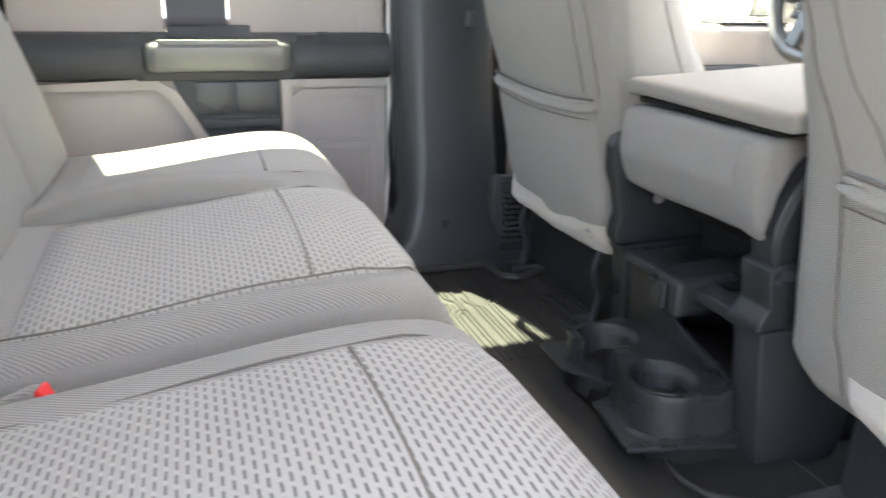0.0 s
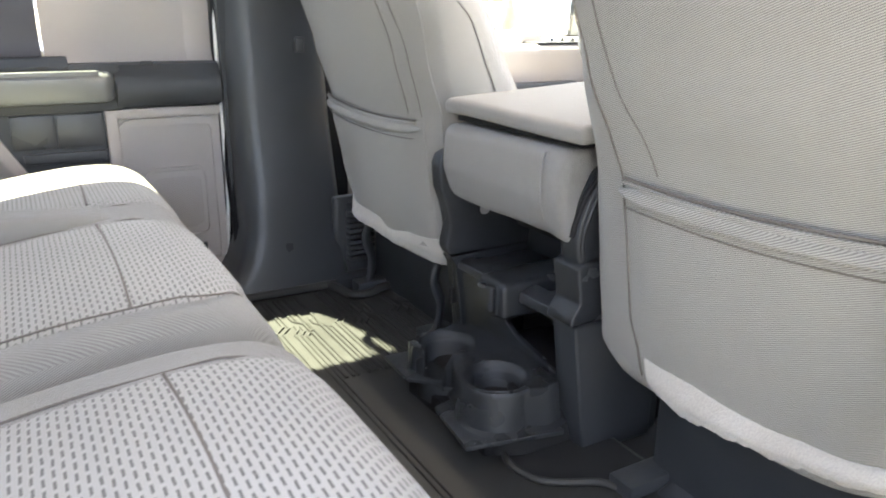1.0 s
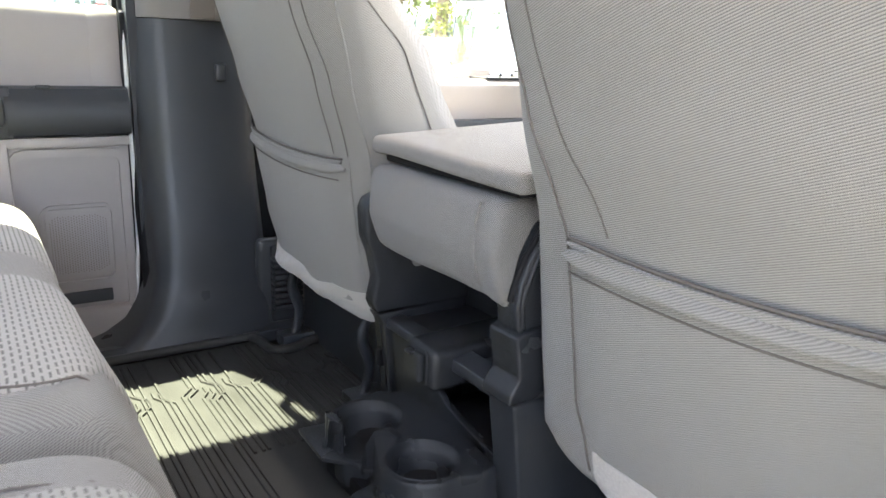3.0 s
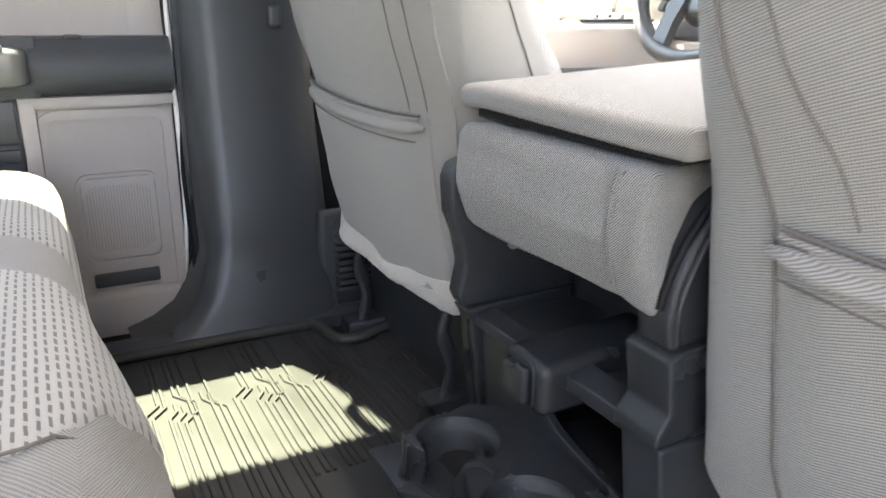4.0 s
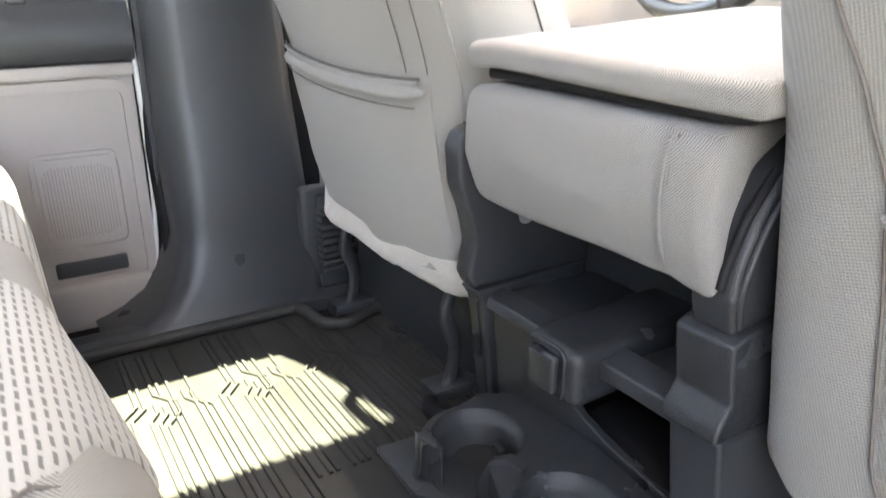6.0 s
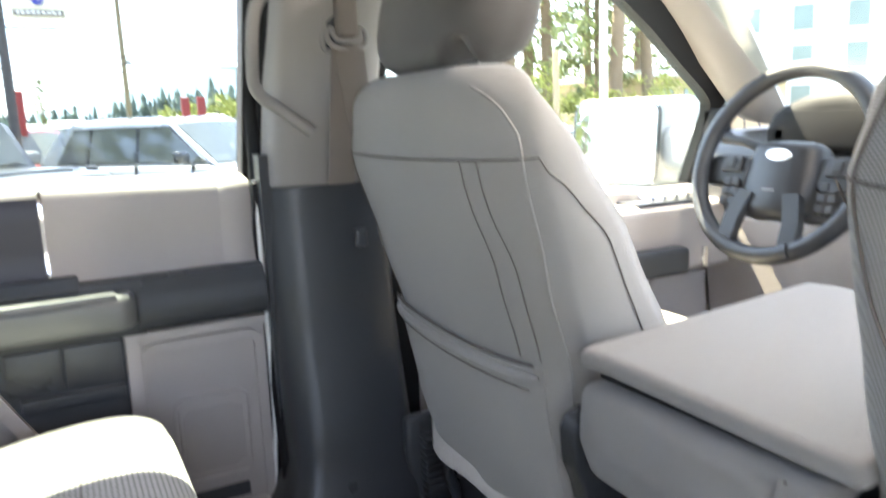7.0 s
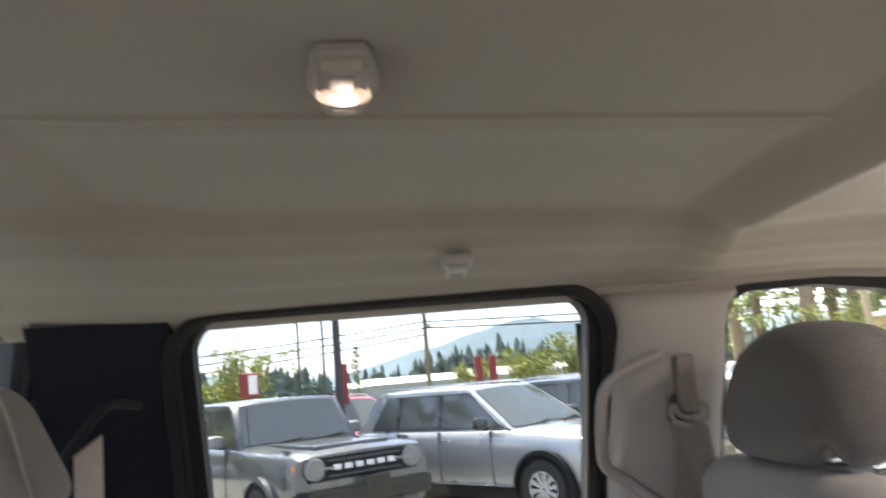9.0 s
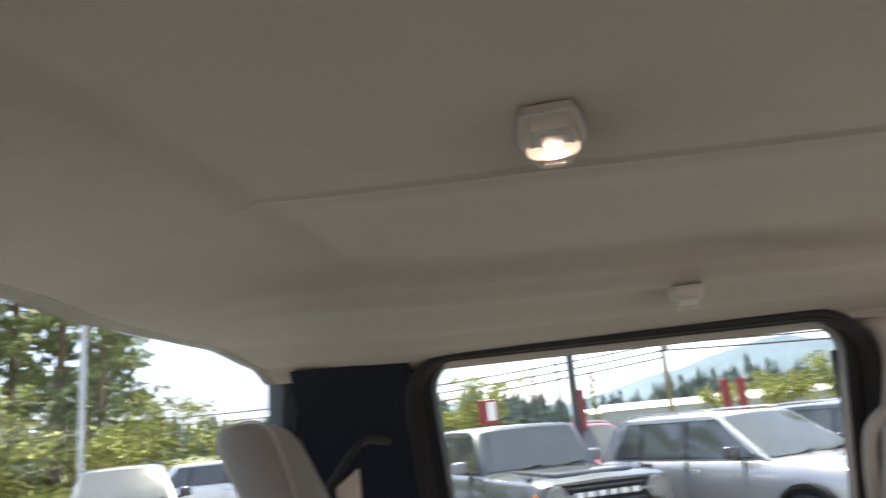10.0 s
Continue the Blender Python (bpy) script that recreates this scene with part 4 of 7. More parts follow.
notice = tag_plate([nt(0, 0), nt(1, 0), nt(1, 1), nt(0, 1)], M_WHITE, "notice", 0.0092, visor)
tag_plate([nt(0, 0), nt(1, 0), nt(1, 0.12), nt(0, 0.12)], M_YELLOW, "notice_band", 0.0104, notice)
for i in range(8):
    v0 = 0.24 + 0.085 * i
    tag_plate([nt(0.06, v0), nt(0.9 - 0.08 * (i % 3), v0), nt(0.9 - 0.08 * (i % 3), v0 + 0.025), nt(0.06, v0 + 0.025)], M_INK, "print_line", 0.0104, notice)

# corrugated cover at the pillar's foot
reel = thing("belt_reel_cover", (0.215, 0.69, 0.0), "black ribbed cover at the foot of the pillar", "cover")
part("body", box(B(), (0.183, 0.672, -0.012), (0.25, 0.72, 0.19), 0.006), M_BLACK, reel)
for i in range(9):
    part("rib", rbox(B(), (0.215, 0.668, 0.055 + 0.0135 * i), (0.065, 0.030, 0.011), 0.004, 2), M_BLACK, reel)
bm = rbox(B(), (0.205, 0.69, 0.12), (0.10, 0.025, 0.17), 0.012)
solo("foot_cover", bm, M_SLATE, "dark plastic panel at the foot of the pillar", "cover")


# ---- the truck's own white body outside ----
P_BODY = mat("white_body_paint", (0.80, 0.80, 0.79), 0.3, vary=0.03, fine=200, coat=0.6)
bm = sheet(B(), lambda u, v: (u, v, 0.60 - 0.05 * (u - 1.42) - 0.05 * (abs(v) / 0.9) ** 4 + (0.02 if abs(v) < 0.5 else 0)), lin(1.42, 2.65, 8), lin(-0.93, 0.93, 19), (0, 0, -0.03))
solo("truck_hood", bm, P_BODY, "white painted hood of the truck", "hood", kind="structure")
bm = box(B(), (1.50, -0.94, -0.35), (2.75, 0.94, 0.52), 0.05)
solo("truck_front", bm, P_BODY, "white painted front end of the truck", "body", kind="structure")
odoor = thing("open_rear_door", (-0.05, -0.93, -0.06), "white rear door standing wide open", "car door")
bm = prism(B(), [(-0.80, 0.66), (-0.80, 0.0), (-0.74, -0.05), (-0.19, -0.055), (-0.10, 0.0), (-0.06, 0.10), (-0.06, 0.66)], 1, -0.94, -0.81, 0.01)
hinge = Matrix.Translation((-0.05, -0.93, 0)) @ Matrix.Rotation(radians(82), 4, "Z") @ Matrix.Translation((0.05, 0.93, 0))
bm.transform(hinge)
part("door_panel", bm, M_TAN, odoor, "tan inner door panel")
bm = prism(B(), [(-0.80, 0.66), (-0.80, 0.0), (-0.74, -0.05), (-0.19, -0.055), (-0.10, 0.0), (-0.06, 0.10), (-0.06, 0.66)], 1, -0.97, -0.943, 0.005)
bm.transform(hinge)
part("door_skin", bm, P_BODY, odoor, "white outer skin")
bm = ring_frame(B(), rrect(-0.74, -0.07, 0.66, 1.09, 0.05, 4), 0.035, lambda z: 0.90 - 0.3 * (z - 0.66), 0.0, 0.03, -1)
bm.transform(hinge)
part("window_frame", bm, M_RUBBER, odoor)



# ---- rear bench ----
NOSE = curve([(-0.80, 0, 0.290), (-0.62, 0, 0.300), (-0.42, 0, 0.3255), (-0.335, 0, 0.329), (-0.285, 0, 0.319), (-0.258, 0, 0.297), (-0.240, 0, 0.262), (-0.222, 0, 0.225), (-0.210, 0, 0.185), (-0.214, 0, 0.150)], 6)


def setback(p, y):
    """The cushion's front falls more steeply towards the driver's door."""
    k = min(1.0, max(0.0, (y + 0.02) / 0.36))
    return -0.36 * k * k * (3 - 2 * k) * min(0.13, max(0.0, 0.305 - p.z))


def crown(y, ya, yb):
    u = (y - (ya + yb) / 2) / ((yb - ya) / 2)
    return 0.012 * (1 - u * u)


def rear_cushion(bm, ya, yb):
    """A cushion drawn out across the cab, with rolled ends."""
    r = 0.05
    rs = []
    ys = [ya + r * (1 - math.cos(a)) for a in lin(0, math.pi / 2, 7)] + lin(ya + r, yb - r, 14)[1:-1] + [yb - r * (1 - math.cos(a)) for a in lin(math.pi / 2, 0, 7)]
    for y in ys:
        e = min(y - ya, yb - y, r)
        inset = r - math.sqrt(max(0, r * r - (r - e) ** 2))
        ring = []
        for i, p in enumerate(NOSE):
            d = (NOSE[min(i + 1, len(NOSE) - 1)] - NOSE[max(i - 1, 0)]).normalized()
            n = V(-d.z, 0, d.x)
            q = p + V(0, y, crown(y, ya, yb) * max(0, 1 - max(0, (p.x + 0.30) / 0.08))) - n * inset
            ring.append(V(q.x + setback(p, y), y, q.z))
        ring += [V(-0.36, y, 0.135), V(-0.80, y, 0.135)]
        rs.append(ring)
    return rings(bm, rs)


def insert(bm, y0, y1, ya, yb, i0=7, i1=None, lift=0.0035, cut=False):
    """A woven panel lying on the cushion between its seams, rolled over the nose."""
    line = NOSE[i0:i1]

    def fn(u, v):
        i = int(round(u))
        p = line[i]
        d = (line[min(i + 1, len(line) - 1)] - line[max(i - 1, 0)]).normalized()
        n = V(-d.z, 0, d.x)
        ys = y0 + (interp(p.x, [(-0.33, 0.0), (-0.30, 0.010), (-0.27, 0.05), (-0.245, 0.12), (-0.22, 0.17)]) if cut else 0.0)
        y = ys + (y1 - ys) * v
        edge = 1 - 0.95 * abs(2 * v - 1) ** 12
        return p + V(setback(p, y), y, crown(y, ya, yb) * max(0, 1 - max(0, (p.x + 0.30) / 0.08))) + n * lift * edge

    return sheet(bm, fn, list(range(len(line))), lin(0, 1, 17), (-0.002, 0, -0.004))


def seam(bm, pts, r=0.0018):
    return tube(bm, pts, r * 0.6, 6)


def cushion_set(name, ya, yb, panels, label):
    seat = thing(name, (-0.5, (ya + yb) / 2, 0.0), label, "rear seat")
    part("cushion", rear_cushion(B(), ya, yb), M_REAR, seat, sharp=70)
    for y0, y1 in panels:
        ob = part("woven_panel", insert(B(), y0, y1, ya, yb, 5, -8, cut=y0 < -0.1 and ya > -0.5), M_WOVEN, seat, "woven insert with dark dashes", sharp=60)
        yc = []
        for v in lin(0.01, 0.99, 20):
            y = y0 + (y1 - y0) * v
            un = (y - (ya + yb) / 2) / ((yb - ya) / 2)
            yc.append((-0.386 + 0.004 * math.sin(3 * v), y, 0.3282 + 0.012 * (1 - un * un) + 0.0032))
        part("cross_seam", seam(B(), yc, 0.0026), M_SEAM, ob, sharp=80)
    bm = box(B(), (-0.74, ya + 0.03, -0.012), (-0.36, yb - 0.03, 0.14), 0.01)
    part("seat_base", bm, M_BLACK, seat, "black seat base")
    return seat


s60 = cushion_set("rear_seat_wide", -0.226, 0.70, [(-0.165, 0.150), (0.262, 0.62)], "wide grey cloth rear cushion with two woven inserts")
s40 = cushion_set("rear_seat_narrow", -0.70, -0.238, [(-0.63, -0.328)], "narrow grey cloth rear cushion with woven insert")
# rolled bolsters of the outer seat
bm = B()
rbox(bm, (-0.56, 0.205, 0.310), (0.56, 0.085, 0.05), 0.024, 6, lambda p: (p.x, 0.205 + (p.y - 0.205) * (1 - 0.35 * min(1.0, max(0.0, (-0.60 - p.x) / 0.14))), p.z - 0.030 * min(1.0, max(0.0, (-0.58 - p.x) / 0.16)) ** 1.5 + 0.022 * math.sin((p.x + 0.72) * 7) - 0.06 * max(0, (p.x + 0.36) / 0.1) ** 2))
part("bolster", bm, M_REAR, s60, sharp=70)
for yy in (0.160, 0.250, -0.172):
    part("long_seam", seam(B(), [(x, yy + (interp(x, [(-0.33, 0.0), (-0.30, 0.010), (-0.27, 0.05)]) if yy < 0 else 0), interp(x, [(-0.74, 0.30), (-0.62, 0.308), (-0.42, 0.335), (-0.34, 0.340), (-0.29, 0.330), (-0.265, 0.305)]) + 0.0015) for x in lin(-0.70, -0.266, 30)], 0.002), M_SEAM, s60, sharp=80)
part("side_seam", seam(B(), [(x, -0.2265, 0.240 + 0.02 * math.sin(4 * (x + 0.8))) for x in lin(-0.66, -0.30, 14)], 0.0018), M_STITCH, s60, sharp=80)
part("long_seam", seam(B(), [(x, -0.320, interp(x, [(-0.74, 0.30), (-0.62, 0.306), (-0.42, 0.333), (-0.34, 0.338), (-0.29, 0.328), (-0.265, 0.305)])) for x in lin(-0.70, -0.266, 30)], 0.002), M_SEAM, s40, sharp=80)


def rear_back(name, ya, yb, label):
    bk = thing(name, (-0.78, (ya + yb) / 2, 0.28), label, "seat backrest")

    def warp(p):
        t = (p.z - 0.27) / 0.57
        u = (p.y - (ya + yb) / 2) / ((yb - ya) / 2)
        return (p.x - 0.19 * t + 0.02 * math.sin(t * 3) * (1 - u * u), p.y, p.z)
    bm = rbox(B(), (-0.755, (ya + yb) / 2, 0.555), (0.13, yb - ya, 0.57), 0.05, 8, warp)
    part("cushion", bm, M_REAR, bk, sharp=70)
    return bk


rb1 = rear_back("rear_backrest_wide", -0.222, 0.68, "wide grey cloth rear backrest, upright")
rb2 = rear_back("rear_backrest_narrow", -0.68, -0.236, "narrow grey cloth rear backrest, upright")
for bk, ys in ((rb1, ((0.26, 0.62),)), (rb2, ((-0.62, -0.30),))):
    for y0, y1 in ys:
        bm = sheet(B(), lambda u, v: (-0.6895 - 0.19 * u + 0.02 * math.sin(u * 3) + 0.004 - 0.02 * abs(2 * v - 1) ** 8, y0 + (y1 - y0) * v, 0.29 + 0.55 * u), lin(0.05, 0.9, 14), lin(0, 1, 12), (-0.006, 0, 0))
        part("seat_panel", bm, M_REAR, bk, sharp=60)


def rear_headrest(y):
    h = thing("rear_headrest", (-0.915, y, 0.84), "grey cloth rear headrest on steel posts", "headrest", "rear headrests")
    bm = rbox(B(), (-0.925, y, 0.940), (0.085, 0.165, 0.165), 0.040, 6, lambda p: (p.x - 0.05 * (p.z - 0.94) / 0.1, p.y, p.z))
    part("pad", bm, M_RHEAD, h, sharp=70)
    for dy in (-0.06, 0.06):
        part("post", tube(B(), [(-0.925, y + dy, 0.78), (-0.925, y + dy, 0.89)], 0.006, 10), M_CHROME, h)
    sm = curve([(-0.862, y - 0.06, 0.88), (-0.895, y - 0.06, 0.99), (-0.925, y - 0.06, 1.022), (-0.97, y - 0.06, 1.018)], 6)
    part("seam", tube(B(), [p + V(0.0, 0, 0) for p in sm], 0.002, 6), M_STITCH, h, sharp=80)
    return h


rear_headrest(0.455)
rear_headrest(-0.455)

# buckles between the cushions
for x, y, tip in ((-0.655, -0.238, 1),):
    bk = thing("belt_buckle", (x, y, 0.25), "grey belt buckle with a red press button", "buckle", "rear belt buckles")
    R_ = Euler((0, radians(-24), radians(-12))).to_matrix()
    part("housing", rbox(B(), (x, y, 0.262), (0.10, 0.024, 0.038), 0.010, 3, rot=R_), M_REAR if tip else M_WEB, bk)
    part("button", rbox(B(), V(x, y, 0.262) + R_ @ V(0.049, 0, 0.004), (0.006, 0.018, 0.024), 0.0025, 2, rot=R_), M_RED, bk, "red press button")


# ---- front seats ----
def front_seat(sg, name, label):
    st = thing(name, (0.4, 0.46 * sg, 0.0), label, "car seat", "front seats")
    xr = [(0.15, 0.195), (0.20, 0.168), (0.30, 0.156), (0.43, 0.150), (0.55, 0.120), (0.70, 0.085), (0.78, 0.083), (0.83, 0.10)]
    yin = [(0.15, 0.205), (0.20, 0.185), (0.43, 0.178), (0.60, 0.180), (0.70, 0.186), (0.76, 0.205), (0.80, 0.235), (0.825, 0.30)]
    yout = [(0.15, 0.58), (0.20, 0.615), (0.30, 0.655), (0.43, 0.695), (0.55, 0.722), (0.70, 0.742), (0.76, 0.725), (0.80, 0.695), (0.825, 0.63)]
    if sg > 0:
        yout = [(z, y + interp(z, [(0.25, 0.0), (0.43, 0.017), (0.80, 0.017), (0.825, 0.0)])) for z, y in yout]
    dep = [(0.15, 0.20), (0.30, 0.21), (0.47, 0.195), (0.60, 0.165), (0.70, 0.135), (0.79, 0.095), (0.825, 0.07)]

    def xrake(z):
        return interp(z, xr) - (0.055 * max(0.0, z - 0.30) if sg < 0 else 0.0)

    def surf(v, z):
        """Back face: v from -1 (inner) to 1 (outer)."""
        a, b = interp(z, yin), interp(z, yout)
        y = (a + b) / 2 + v * (b - a) / 2
        x = xrake(z) + 0.045 * abs(v) ** 7 - 0.010 * (1 - v * v)
        return V(x, y * sg, z)

    def at_y(y, z, lift=0.0):
        a, b = interp(z, yin), interp(z, yout)
        p = surf((y - (a + b) / 2) / ((b - a) / 2), z)
        return p + V(-lift, 0, 0)

    zs = lin(0.165, 0.74, 34) + [0.76, 0.78, 0.795, 0.807, 0.815]
    rs = []
    for i, z in enumerate(zs):
        k = 1.0 if z < 0.79 else [0.985, 0.95, 0.88][zs.index(z) - len(zs) + 3] if z > 0.79 else 1.0
        ring = [surf(v, z) for v in (-1, -0.97, -0.92, -0.85, -0.75, -0.6, -0.4, -0.2, 0, 0.2, 0.4, 0.6, 0.75, 0.85, 0.92, 0.97, 1)]
        d = interp(z, dep)
        a, b = interp(z, yin), interp(z, yout)
        mid, hw = (a + b) / 2, (b - a) / 2
        x0 = xrake(z)
        for v in (1.0, 0.95, 0.85, 0.7, 0.45, 0.0, -0.45, -0.7, -0.85, -0.95, -1.0):
            f = abs(v)
            wing = 0.035 * math.exp(-((f - 0.8) / 0.14) ** 2) * interp(z, [(0.2, 1), (0.6, 0.8), (0.8, 0.1)])
            edge = 0.05 * f ** 8
            ring.append(V(x0 + max(0.055, d - edge - 0.03 * (1 - f) + wing), sg * (mid + v * hw), z))
        c = V(x0 + d / 2, sg * mid, z)
        ring = [c + (p - c) * k for p in ring]
        rs.append(ring)
    bm = B()
    rings(bm, rs)
    back = part("backrest", bm, M_TWILL, st, "grey-beige cloth backrest", sharp=75)

    # yoke and darts
    part("yoke_seam", seam(B(), [surf(v, 0.702 - 0.006 * (1 - v * v)) + V(-0.0012, 0, 0) for v in lin(-0.985, 0.985, 40)], 0.0024), M_SEAM, back, sharp=80)
    def dart(pts):
        return seam(B(), [at_y(y, z, 0.0008) for y, z in [(p.x, p.y) for p in curve([(a, b, 0) for a, b in pts], 6)]], 0.0014)
    if sg > 0:
        part("dart_seam", dart([(0.268, 0.697), (0.262, 0.63), (0.240, 0.55), (0.237, 0.44)]), M_SEAM, back, sharp=80)
        part("dart_seam", dart([(0.302, 0.697), (0.297, 0.63), (0.277, 0.55), (0.272, 0.44)]), M_SEAM, back, sharp=80)
    else:
        part("dart_seam", dart([(0.262, 0.697), (0.268, 0.60), (0.292, 0.53), (0.320, 0.484), (0.333, 0.445)]), M_SEAM, back, sharp=80)
    part("dart_seam", dart([(0.700, 0.697), (0.692, 0.64), (0.658, 0.56), (0.640, 0.44)]), M_SEAM, back, sharp=80)
    part("dart_seam", dart([(0.735, 0.697), (0.726, 0.60), (0.705, 0.50), (0.680, 0.43)]), M_SEAM, back, sharp=80)
    # edge piping between back and sides
    for v in (-0.93, 0.95):
        pts = [surf(interp(z, [(0.20, v), (0.55, v + 0.02 * (v < 0)), (0.73, v), (0.765, v * 0.95), (0.787, v * 0.84)]), z) + V(-0.001, 0, 0) for z in lin(0.17, 0.787, 44)]
        if sg < 0 and v < 0:
            pts = [at_y(interp(z, [(0.20, 0.308), (0.218, 0.304), (0.263, 0.290), (0.35, 0.283), (0.43, 0.275), (0.477, 0.262), (0.56, 0.232), (0.63, 0.208), (0.70, 0.200), (0.80, 0.25)]), z, 0.001) for z in lin(0.19, 0.79, 50)]
        part("edge_seam", seam(B(), pts, 0.0034 if v < 0 and sg > 0 else 0.0022), M_TWILL if v < 0 and sg > 0 else M_SEAM, back, sharp=80)
        if v < 0 and sg > 0:
            part("edge_stitch", seam(B(), [p + V(0.0, 0.0042, 0.0) for p in pts], 0.0018), M_SEAM, back, sharp=80)
    pts = []
    for z in lin(0.36, 0.70, 24):
        x0 = xrake(z) + interp(z, [(0.36, 0.150), (0.50, 0.125), (0.60, 0.105), (0.66, 0.07), (0.695, 0.035)])
        pts.append(V(x0, sg * (interp(z, yin) - 0.0006), z))
    part("side_seam", seam(B(), pts, 0.0018), M_SEAM, back, sharp=80)

    # map pocket
    def pocket(u, v):
        z = 0.205 + (0.432 - 0.205) * u + 0.010 * v * 0
        a = interp(z, [(0.2, 0.215), (0.43, 0.236)] if sg > 0 else [(0.2, 0.312), (0.263, 0.295), (0.35, 0.288), (0.43, 0.279)])
        b = interp(z, [(0.2, 0.590), (0.30, 0.632), (0.43, 0.668)])
        y = a + (b - a) * v
        lift = (0.011 - 0.006 * (1 - u)) * min(1, 10 * min(v, 1 - v) + 0.1)
        return at_y(y, z + 0.012 * v - 0.010 * math.sin(v * math.pi), lift)
    pk = part("pocket", sheet(B(), pocket, lin(0, 1, 16), lin(0, 1, 22), (0.004, 0, 0)), M_TWILL, back, "cloth map pocket", sharp=60)
    def cuff(u, dz):
        z = 0.432
        a, b = (0.236 if sg > 0 else 0.277), 0.668
        y = a + (b - a) * u
        return at_y(y, z + dz + 0.012 * u - 0.010 * math.sin(u * math.pi), 0.0085)
    part("cuff", tube(B(), [cuff(u, -0.012) for u in lin(0, 1, 22)], [0.003, 0.008] + [0.0105] * 18 + [0.008, 0.003], 10, flat=0.6), M_TWILL, pk, sharp=80)
    part("cuff_piping", tube(B(), [cuff(u, -0.0015) for u in lin(0.02, 0.98, 22)], 0.0024, 8), M_TWILL, pk, sharp=80)
    part("cuff_gap", seam(B(), [cuff(u, 0.0032) + V(0.002, 0, 0) for u in lin(0.02, 1, 22)], 0.0032), M_SEAM, pk, "dark pocket opening", sharp=80)
    part("cuff_seam", seam(B(), [cuff(u, -0.029) + V(-0.0022, 0, 0) for u in lin(0.03, 0.97, 22)], 0.0020), M_SEAM, pk, sharp=80)
    # pale fuzzy hem under the back
    def drape(u, v):
        y = 0.203 + 0.405 * v
        low = 0.160 + 0.010 * math.sin(5 * y) + 0.030 * v * v + 0.0018 * math.sin(97 * y) + 0.0014 * math.sin(241 * y)
        high = 0.222 - 0.018 * v + 0.030 * v * v
        return at_y(y, low + (high - low) * u, 0.004 + 0.015 * math.sin(math.pi * min(1.0, u * 0.85 + 0.15)) * (0.55 + 0.45 * math.sin(13 * y + 1.0)) + 0.003 * math.sin(37 * y + 4 * u))
    bm = sheet(B(), drape, lin(0, 1, 10), lin(0, 1, 80), (0.006, 0, 0))
    if sg < 0:
        bm.free()
        def fold(u, v):
            y = 0.318 + 0.29 * v + (1 - u) * 0.042 * (1 - v)
            low = interp(y, [(0.33, 0.158), (0.37, 0.156), (0.46, 0.176), (0.58, 0.188)]) + 0.0022 * math.sin(97 * y) + 0.0016 * math.sin(241 * y) + 0.0012 * math.sin(433 * y)
            return at_y(y, low + (0.219 - low) * u, 0.004 + 0.013 * math.sin(math.pi * min(1.0, u * 0.9 + 0.1)) + 0.003 * math.sin(31 * y + 3 * u))
        bm = sheet(B(), fold, lin(0, 1, 9), lin(0, 1, 70), (0.006, 0, 0))
    part("hem", bm, M_FELT, back, "pale felt hem", sharp=60)
    # headrest
    def hw(p):
        t = (p.z - 0.915) / 0.098
        u = (p.y - 0.452) / 0.168
        w = 0.88 - 0.14 * t if u > 0 else 1.0 - (0.14 if t < 0 else 0.10) * t * t
        depth = 1.0 - 0.12 * max(0, t) ** 2 - 0.16 * u * u
        notch = 0.036 * math.exp(-((u + 0.46 + 5.2 * max(-0.02, 0.160 - p.x)) / 0.13) ** 4)
        z = p.z - 0.030 * max(0, t) * u * u + notch * max(0.0, -t - 0.60) / 0.40
        return (0.160 + (p.x - 0.160) * depth + 0.016 * t - 0.010 * (1 - t * t) + 0.018 * u * u - (0.033 if sg < 0 else 0.0), sg * (0.455 + (p.y - 0.452) * w), z)
    bm = rbox(B(), (0.162, 0.452, 0.915), (0.142, 0.330, 0.196), 0.054, 14, hw)
    hr = part("headrest", bm, M_HEAD, st, "dark grey ribbed cloth headrest", sharp=75)
    for dy in (-0.085, 0.085):
        part("post", tube(B(), [(0.155 - (0.03 if sg < 0 else 0), sg * (0.455 + dy), 0.79), (0.155 - (0.03 if sg < 0 else 0), sg * (0.455 + dy), 0.875)], 0.0065, 12), M_CHROME, hr, "chrome post")
        part("post_guide", rbox(B(), (0.152 - (0.03 if sg < 0 else 0), sg * (0.455 + dy), 0.818), (0.035, 0.055, 0.012), 0.004, 2), M_SILVER, hr)
    # cushion, side shield, base
    bm = rbox(B(), (0.50, 0.455 * sg, 0.24), (0.52, 0.52, 0.15), 0.05, 6, lambda p: (p.x, p.y, p.z + 0.05 * (p.x - 0.3)))
    part("cushion", bm, M_TWILL, st, sharp=70)
    part("seat_base", box(B(), (0.24, sg * 0.455 - 0.19, -0.012), (0.70, sg * 0.455 + 0.19, 0.21), 0.015), M_BLACK, st, "black seat frame")
    for yy in (0.28, 0.60):
        bm = tube(B(), curve([(0.215, sg * yy, 0.165), (0.20, sg * yy, 0.12), (0.215, sg * yy, 0.07), (0.205, sg * yy, 0.012)], 5), [0.022, 0.02] + [0.017] * 13 + [0.03], 8, flat=0.5)
        if sg < 0:
            bm.free()
            dy = 0.045 if yy < 0.4 else 0.0
            bm = prism(B(), [(0.212, 0.0), (0.36, 0.0), (0.35, 0.06), (0.32, 0.112), (0.292, 0.112), (0.288, 0.072), (0.262, 0.052), (0.255, 0.016)], 1, sg * (yy + dy) - 0.022, sg * (yy + dy) + 0.022, 0.004, 3)
        part("frame_leg", bm, M_BLACK, st, sharp=80)
